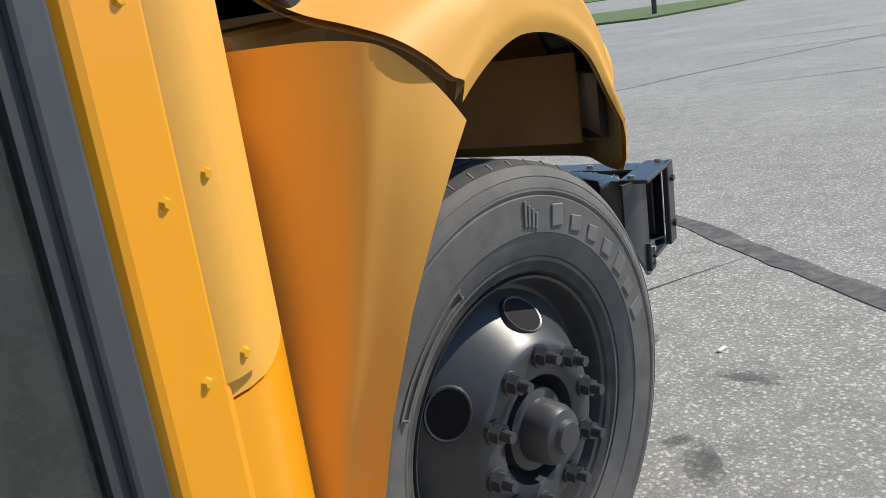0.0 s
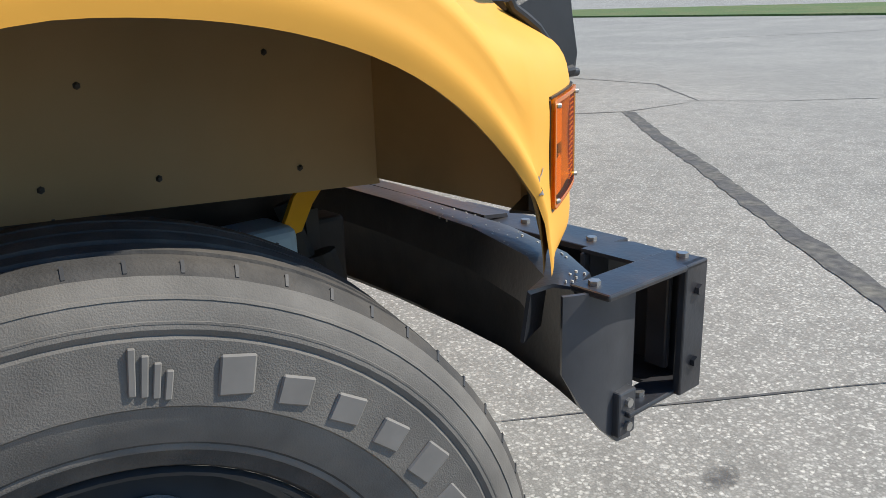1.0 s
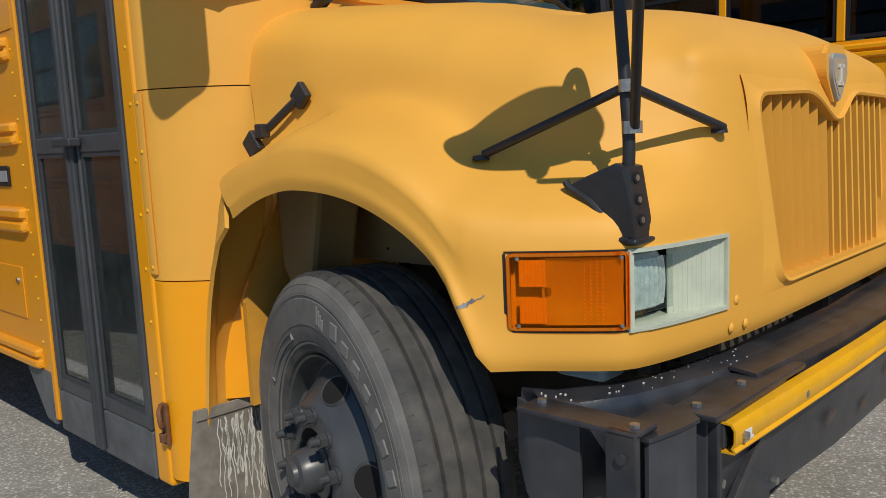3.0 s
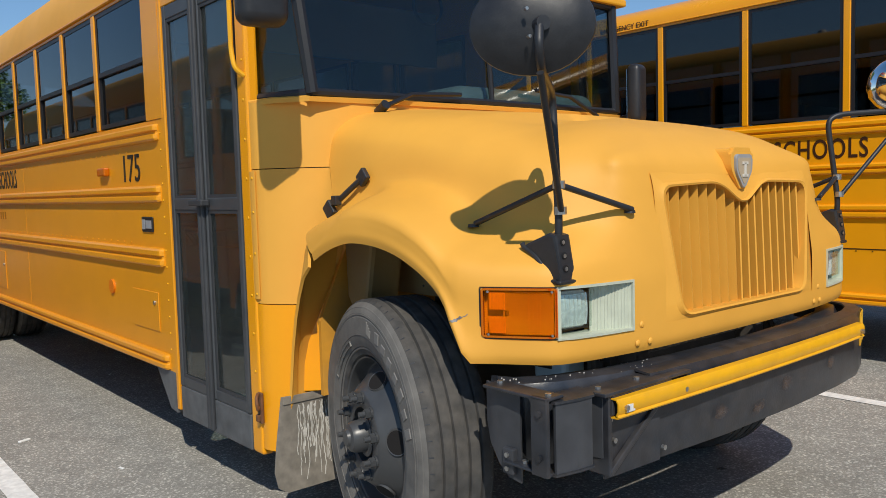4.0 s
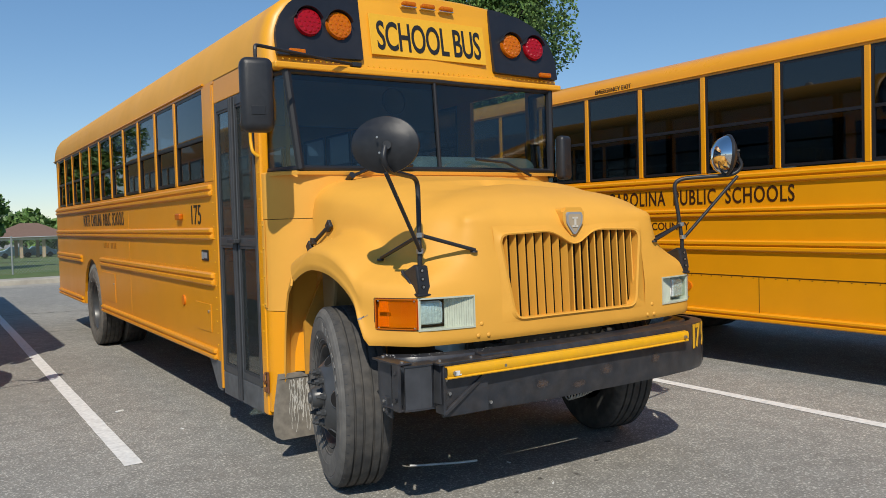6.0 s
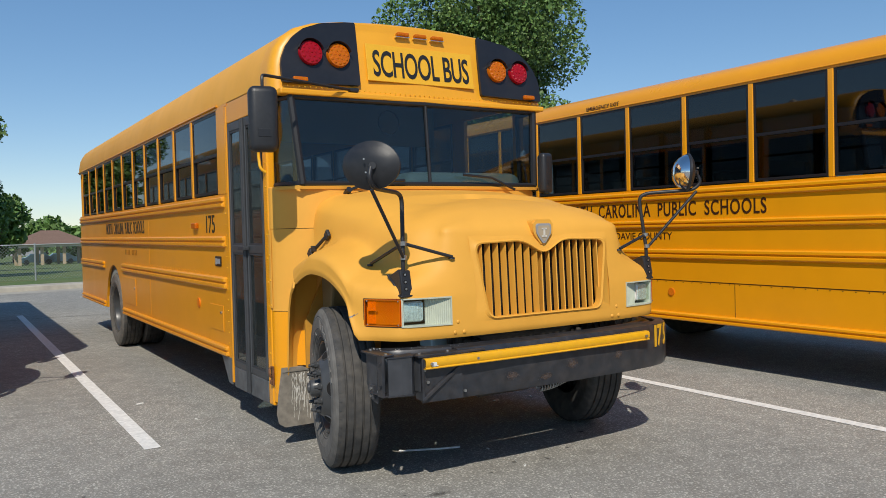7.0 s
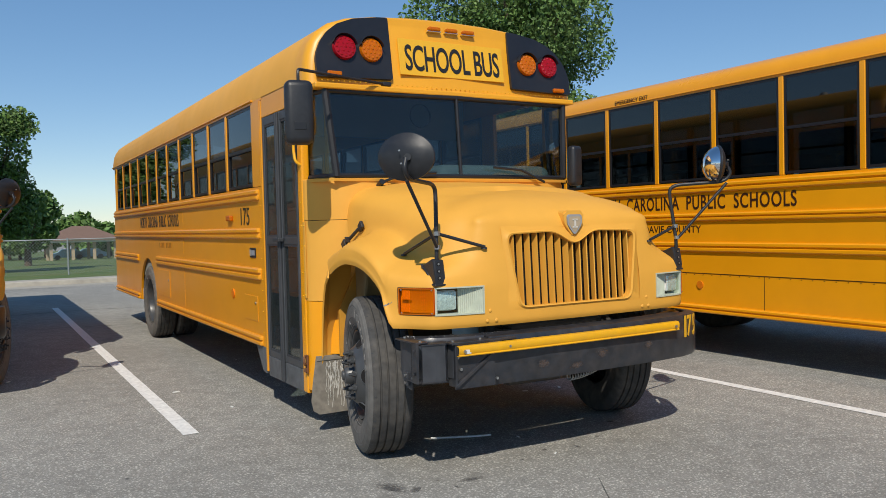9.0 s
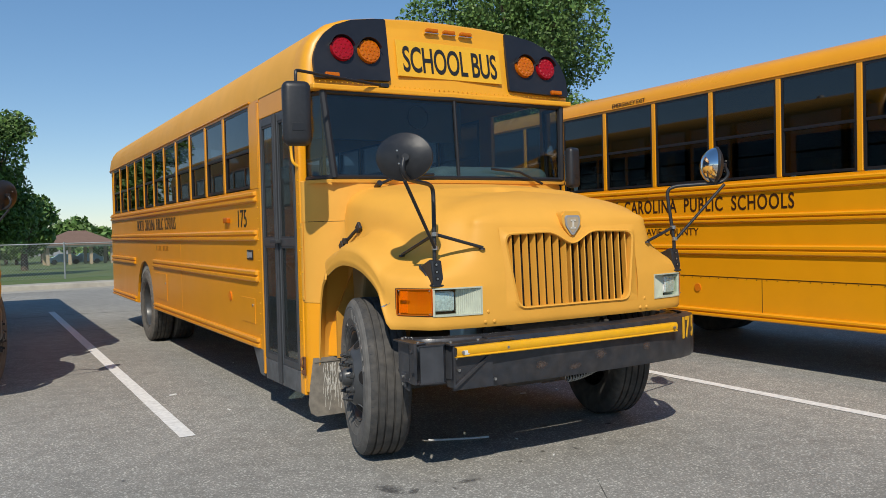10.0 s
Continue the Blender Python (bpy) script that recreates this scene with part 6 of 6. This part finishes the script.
bus_a, cap_a = build_bus("school_bus", "faded yellow conventional school bus with a worn front", (0, 0, 0), "175", "yellow", "faded", 0.688, 11, 3.115, 2.60, 1.875, 2.575,
                         [(1.795, 0.095, False), (1.465, 0.095, False), (1.118, 0.105, True), (0.545, 0.09, True)], True, "old")
for s_ in (1, -1):
    cross_mirror(bus_a, s_)
    side_mirror(bus_a, s_)
bumper(bus_a, "175")

# words and small fittings of the near bus
lettering("district_name", "NORTH CAROLINA PUBLIC SCHOOLS", "letterblack", bus_a, on_side(SX + 0.002, -6.79, 1.555), 0.15, 2.53, "black stencilled words", 1.1, 0.0, 2.2)
lettering("fleet_number", "175", "letterblack", bus_a, on_side(SX + 0.002, -1.66, 1.54), 0.155, 0.26, "black fleet number")
for k in range(9):
    if k != 4:
        part("small_word", box((SX, -5.45 + k * 0.085, 1.29), (SX + 0.003, -5.40 + k * 0.085, 1.355)), "faintwords", bus_a, "faded illegible small writing")
for k in range(7):
    part("roof_word", box((SX - 0.035, -3.3 + k * 0.05, 2.70), (SX - 0.022, -3.265 + k * 0.05, 2.735)), "faintwords", bus_a, "faded illegible writing over the windows")
part("side_marker", box((SX, -2.06, 1.585), (SX + 0.035, -1.92, 1.635), 0.008), "amber", bus_a, "amber side marker lamp in a hood")
bd = part("model_badge", box((SX, -1.40, 1.255), (SX + 0.01, -1.235, 1.34), 0.006), "winframe", bus_a, "black oblong badge with a grey plain mark")
bm = box((SX + 0.008, -1.385, 1.27), (SX + 0.013, -1.345, 1.325))
box((SX + 0.008, -1.33, 1.275), (SX + 0.013, -1.25, 1.32), bm=bm)
part("badge_bars", bm, "skylight", bd)
part("side_reflector", cyl((SX, -1.98, 0.90), (SX + 0.012, -1.98, 0.90), 0.045, 20), "amberdark", bus_a, "round orange reflector")
for y0_, y1_, z0_, z1_ in ((-1.62, -1.22, 0.70, 0.92), (-5.6, -4.85, 0.66, 1.0)):
    hatch = part("hatch", box((SX, y0_, z0_), (SX + 0.006, y1_, z1_), 0.003), "yellow", bus_a, "small yellow access hatch")
    part("hatch_lock", cyl((SX + 0.005, y1_ - 0.05, (z0_ + z1_) / 2 + 0.05), (SX + 0.014, y1_ - 0.05, (z0_ + z1_) / 2 + 0.05), 0.012, 10), "zinc", hatch)
part("grab_handle", tube([(SX - 0.01, -0.14, 2.36), (SX + 0.03, -0.14, 2.36), (SX + 0.03, -0.14, 2.08), (SX + 0.03, -0.115, 2.0), (SX - 0.01, -0.105, 1.97)], 0.011, 8, bend=0.03), "baryellow", bus_a, "yellow bent grab handle at the door")
bm = box((SX - 0.012, -0.098, 0.42), (SX + 0.003, -0.062, 0.56), 0.005)
tube([(SX + 0.006, -0.082, 0.555), (SX + 0.026, -0.060, 0.545), (SX + 0.030, -0.050, 0.515), (SX + 0.022, -0.056, 0.488), (SX + 0.004, -0.084, 0.495)], 0.008, 8, bm, 0.01)
box((SX + 0.0, -0.092, 0.43), (SX + 0.018, -0.070, 0.462), 0.004, bm)
part("door_catch", bm, "rust", bus_a, "rusty hold-open catch on the door post")
rivets(bus_a, [(SX + 0.001, -1.6 - k * 0.11, 1.71) for k in range(66)], (1, 0, 0), "yellow", 0.006)
rivets(bus_a, [(SX + 0.001, -1.08, 0.62 + k * 0.09) for k in range(21)], (1, 0, 0), "baryellow", 0.006)
rivets(bus_a, [(SX + 0.001, -1.6 - k * 0.12, 1.19) for k in range(33)], (1, 0, 0), "yellow", 0.005)
rivets(bus_a, [(SX + 0.001, -4.05, 0.62 + k * 0.09) for k in range(13)], (1, 0, 0), "yellow", 0.005)
for y_ in (-4.05,):
    part("panel_seam", box((SX, y_ - 0.02, 0.6), (SX + 0.0015, y_ + 0.02, 1.7)), "yellow", bus_a)
for y_, z_, nm_ in ((-0.19, 2.80, "clearance_lamp"), (-4.84, 2.70, "marker_lamp")):
    lamp_ = part(nm_, box((1.105, y_ - 0.05, z_ - 0.016), (1.165, y_ + 0.05, z_ + 0.016), 0.008), "amber", bus_a, "small amber lamp in a dull chrome rim on the roof edge")
    part("lamp_rim", box((1.10, y_ - 0.058, z_ - 0.024), (1.162, y_ + 0.058, z_ - 0.014), 0.003), "chrome", lamp_)
part("wiper", tube([(0.72, 0.275, 1.82), (0.55, 0.262, 1.885), (0.25, 0.262, 1.90)], 0.011, 6), "winframe", bus_a, "black windscreen wiper")
part("wiper", tube([(-0.78, 0.265, 1.835), (-0.55, 0.262, 1.93), (-0.28, 0.262, 1.95)], 0.011, 6), "winframe", bus_a, "black windscreen wiper")
part("wiper_pivot", cyl((0.72, 0.23, 1.80), (0.72, 0.29, 1.83), 0.022, 12), "black", bus_a)
shell_ = hood_sheet(0, True)
hood_tree = BVHTree.FromBMesh(shell_)
shell_.free()
bm = bmesh.new()
rnd = random.Random(11)
vs_ = []
for k in range(16):
    t = k / 15
    y_ = 1.236 + 0.066 * t
    z_ = 1.026 + 0.024 * t ** 1.3 + rnd.uniform(-0.002, 0.002)
    w_ = rnd.uniform(0.0035, 0.0105) * (0.35 + math.sin(math.pi * min(1, t * 1.3)) if t < 0.77 else 0.45)
    pair_ = []
    for zz_ in (z_ + w_ / 2, z_ - w_ / 2):
        hit_ = hood_tree.ray_cast(Vector((1.6, y_ + 0.2, zz_)), Vector((-0.9, -0.45, 0)).normalized())[0]
        pair_.append(hit_)
    if None not in pair_:
        vs_.append([bm.verts.new(p_ + Vector((0.0011, 0.0006, 0))) for p_ in pair_])
for a_, b_ in zip(vs_, vs_[1:]):
    bm.faces.new((a_[0], b_[0], b_[1], a_[1]))
part("paint_chip", bm, "chip", bus_a, "chipped crack in the fender paint")
tank_strap = part("tank_strap", box((0.615, 1.04, 0.76), (0.626, 1.15, 0.785), 0.003, m=None), "black", bus_a, "black strap across the tank")
part("washer_tank", box((0.50, 1.05, 0.71), (0.62, 1.215, 0.885), 0.02, seg=3), "blue", bus_a, "pale blue plastic washer tank")
bm = prism([(1.235, 0.845), (1.262, 0.85), (1.29, 0.90), (1.33, 0.945), (1.30, 0.965), (1.25, 0.92), (1.225, 0.87)], "x", 0.535, 0.547)
part("hinge_bracket", bm, "baryellow", bus_a, "yellow hood hinge bracket")
bm = tube([(0.55, 1.30, 0.80), (0.58, 1.34, 0.62), (0.6, 1.36, 0.55)], 0.03, 10, bend=0.05)
tube([(0.5, 1.25, 0.9), (0.55, 1.3, 0.7), (0.5, 1.35, 0.58)], 0.02, 8, bm, 0.05)
box((0.46, 1.18, 0.55), (0.56, 1.38, 0.62), 0.01, bm)
part("frame_end", bm, "under", bus_a)

# ---- the other buses ----
bus_b, cap_b = build_bus("school_bus", "deep yellow newer school bus parked alongside", (-4.735, 4.85, 0), "59", "orange", "orange", 0.83, 10, 3.16, 2.89, 1.915, 2.865,
                         [(1.83, 0.10, False), (1.515, 0.085, False), (1.19, 0.105, True), (0.515, 0.09, True)], False, "new")
for s_ in (1, -1):
    cross_mirror(bus_b, s_)
lettering("district_name", "NORTH CAROLINA PUBLIC SCHOOLS", "letterbrown", bus_b, on_side(SX + 0.002, -7.22, 1.60), 0.155, 3.0, "dark brown stencilled words", 1.12, 0.01, 2.0)
lettering("county_name", "DAVIE COUNTY", "letterbrown", bus_b, on_side(SX + 0.002, -6.26, 1.345), 0.08, 0.86, "small dark brown words")
lettering("exit_words", "EMERGENCY EXIT", "letterbrown", bus_b, Matrix.Translation((SX + 0.002, -6.72, 2.905)) @ SIDE, 0.05, 0.55, "small dark words over a window")
lettering("fleet_number", "59", "letterblack", bus_b, on_side(SX + 0.002, -1.52, 1.58), 0.15, 0.17, "black fleet number")
part("side_reflector", cyl((SX, -5.42, 0.775), (SX + 0.012, -5.42, 0.775), 0.042, 20), "amberdark", bus_b, "round orange reflector")
part("side_marker", box((SX, -2.07, 1.315), (SX + 0.03, -1.95, 1.355), 0.008), "red", bus_b, "red side marker lamp")
part("panel_joint", box((SX, -10, 0.897), (SX + 0.003, -1.1, 0.905)), "letterbrown", bus_b)
rivets(bus_b, [(SX + 0.001, -1.3 - k * 0.12, 0.885) for k in range(60)], (1, 0, 0), "letterbrown", 0.006)
for y_ in (-3.0, -4.6, -6.2):
    part("panel_joint", box((SX, y_, 0.55), (SX + 0.002, y_ + 0.006, 0.895)), "letterbrown", bus_b)
part("front_bumper", box((-1.12, 1.18, 0.50), (1.12, 1.47, 0.76), 0.05, seg=3), "black", bus_b, "black bumper")
part("quarter_glass", prism(smooth_outline([(-0.09, 1.60), (0.19, 1.60), (0.19, 1.36), (0.08, 1.17), (-0.09, 1.17)], 0.03), "x", SX - 0.01, SX + 0.012), "winframe", bus_b, "dark quarter window ahead of the door")
part("post_sticker", box((SX + 0.005, -0.10, 1.0), (SX + 0.009, -0.02, 1.035)), "white", bus_b, "small white sticker")
bm = box((SX + 0.004, -0.13, 0.50), (SX + 0.02, -0.06, 0.66), 0.006)
part("door_catch", bm, "galv", bus_b, "metal hold-open catch")
bus_c = copy_thing(bus_b, pose(-9.6, 11.0, 0))
tagged(bus_c, "deep yellow school bus parked farther along the row")
bus_d = copy_thing(bus_a, pose(4.27, -4.3, 0))
tagged(bus_d, "yellow school bus parked behind in the next space")


# ---- far things ----
def tree(x, y, z, height, radius, leaves, seed, leaf, name="tree", label="leafy green shade tree beyond the lot", trunk=0.28):
    rnd = random.Random(seed)
    rs = np.random.RandomState(seed)
    t = empty(name, label, "tree", "trees round the lot", (x, y, z))
    bm = bmesh.new()
    fork = height * 0.28
    cyl((0, 0, -0.3), (0, 0, fork), trunk, 12, trunk * 0.75, bm=bm)
    lobes = []
    for k in range(26):
        a = rnd.uniform(0, math.tau)
        h = rnd.uniform(0.3, 0.93)
        prof = math.sin(math.pi * min(1, (h - 0.12) / 0.95)) ** 0.7
        r = radius * prof * rnd.uniform(0.25, 0.86)
        lobes.append(Vector((r * math.cos(a), r * math.sin(a), height * h)))
    for p in lobes:
        tube([(0, 0, fork * 0.85), tuple(p * 0.5 + Vector((0, 0, height * 0.12))), tuple(p)], trunk * 0.16, 5, bm)
    part("trunk", bm, "bark", t)
    n = leaves
    which = rs.randint(0, len(lobes), n)
    C = np.array([tuple(p) for p in lobes])[which]
    d = rs.normal(size=(n, 3))
    d /= np.linalg.norm(d, axis=1)[:, None]
    rr = radius * 0.36 * (0.35 + 0.65 * rs.rand(n) ** 0.5)[:, None] * (0.75 + 0.5 * rs.rand(len(lobes)))[which][:, None]
    P = C + d * rr * np.array([1, 1, 0.8])
    u = rs.normal(size=(n, 3))
    u /= np.linalg.norm(u, axis=1)[:, None]
    v = np.cross(u, rs.normal(size=(n, 3)))
    v /= np.linalg.norm(v, axis=1)[:, None]
    s = leaf * (0.6 + 0.8 * rs.rand(n))[:, None]
    V = np.stack([P - u * s, P + v * s * 0.55, P + u * s, P - v * s * 0.55], 1).reshape(-1, 3)
    me = bpy.data.meshes.new("crown")
    me.from_pydata(V.tolist(), [], [(4 * i, 4 * i + 1, 4 * i + 2, 4 * i + 3) for i in range(n)])
    part("crown", me, "leaf", t, "green leaves in uneven clumps")
    return t


def far_things():
    tree(-14.5, -18.0, -0.1, 13.5, 4.3, 70000, 4, 0.078, trunk=0.35)
    tree(2.6, -41.0, -0.5, 8.6, 3.0, 26000, 9, 0.11)
    tree(5.2, -37.5, -0.4, 10.5, 3.6, 26000, 15, 0.11)
    tree(0.0, -62.0, -1.0, 6.2, 2.4, 6000, 12, 0.2)
    for i in range(22):
        tree(-30 + i * 3.2 + (i % 3), -128 - (i * 7) % 17, -2.6, 5.0 + (i * 5) % 4, 3.4, 1100, 30 + i, 0.5, label="distant green tree behind the fence")
    for i in range(16):
        tree(-110 + i * 13, 196 + (i * 13) % 20, ground_height(0, 196 + (i * 13) % 20), 11 + (i * 5) % 4, 6.0, 1100, 60 + i, 0.8, label="distant green tree across the road")
    for i in range(5):
        tree(-52 + i * 8, 150 + (i * 5) % 7, ground_height(0, 150 + (i * 5) % 7) + 0.1, 2.2, 1.3, 700, 90 + i, 0.25, name="shrub", label="round green shrub across the road", trunk=0.08)
    # chain-link fence
    f = empty("chain_link_fence", "galvanised chain-link fence along the grass", "fence", "", (0, -26.3, 0))
    z0, z1 = 0.03, 1.28
    for k in range(15):
        x = -14.8 + k * 3.05
        part("post", cyl((x, 0, z0 - 0.4), (x, 0, z1 + 0.05), 0.03, 8), "galv", f)
    part("top_rail", cyl((-18, 0, z1), (30, 0, z1), 0.021, 8), "galv", f)
    bm = bmesh.new()
    for sgn in (1, -1):
        for k in range(-10, 230):
            x = -14 + k * 0.11
            a = Vector((x, 0, z0))
            b = Vector((x + sgn * 1.2, 0, z1))
            w = Vector((0.004, 0, 0))
            q = [bm.verts.new(a - w), bm.verts.new(a + w), bm.verts.new(b + w), bm.verts.new(b - w)]
            bm.faces.new(q)
    tagged(part("mesh_wire", bm, "galv", f), kind="stuff")
    # pavilion
    p = empty("picnic_pavilion", "open picnic pavilion with a brown hipped roof", "pavilion", "", (-8.0, -104, -1.95))
    for dx in (-3.6, -1.2, 1.2, 3.6):
        for dy in (-3, 3):
            part("column", box((dx - 0.18, dy - 0.18, 0), (dx + 0.18, dy + 0.18, 2.3), 0.02), "tan", p)
    part("eaves", box((-4.4, -3.8, 2.3), (4.4, 3.8, 2.55)), "cream", p)
    bm = bmesh.new()
    v = [bm.verts.new(q) for q in ((-4.7, -4.1, 2.55), (4.7, -4.1, 2.55), (4.7, 4.1, 2.55), (-4.7, 4.1, 2.55), (-1.0, 0, 4.3), (1.0, 0, 4.3))]
    for q in ((0, 1, 5, 4), (2, 3, 4, 5), (1, 2, 5), (3, 0, 4), (3, 2, 1, 0)):
        bm.faces.new([v[i] for i in q])
    part("roof", bm, "roof", p, "brown shingled hip roof")
    for i, x in enumerate((-9.5, -6.9)):
        car = empty("parked_car", "small dark blue car parked beside the pavilion", "car", "", (x, -109, -1.95))
        part("body", prism([(-2, 0.3), (2, 0.3), (2, 0.8), (1.2, 0.9), (0.7, 1.35), (-1.0, 1.35), (-1.6, 0.9), (-2, 0.85)], "y", -0.85, 0.85, bevel=0.06), "blue", car)
        for dx in (-1.25, 1.25):
            part("wheel", cyl((dx, -0.9, 0.32), (dx, 0.9, 0.32), 0.32, 14), "tyre", car)
    # pole ahead
    thing("utility_pole", cyl((0, 0, 0), (0, 0, 7), 0.14, 12, 0.1), "bark", "dark wooden pole on the grass island", "pole", m=pose(-9.6, 43.0, ground_height(0, 43) + 0.05))


setting()
far_things()
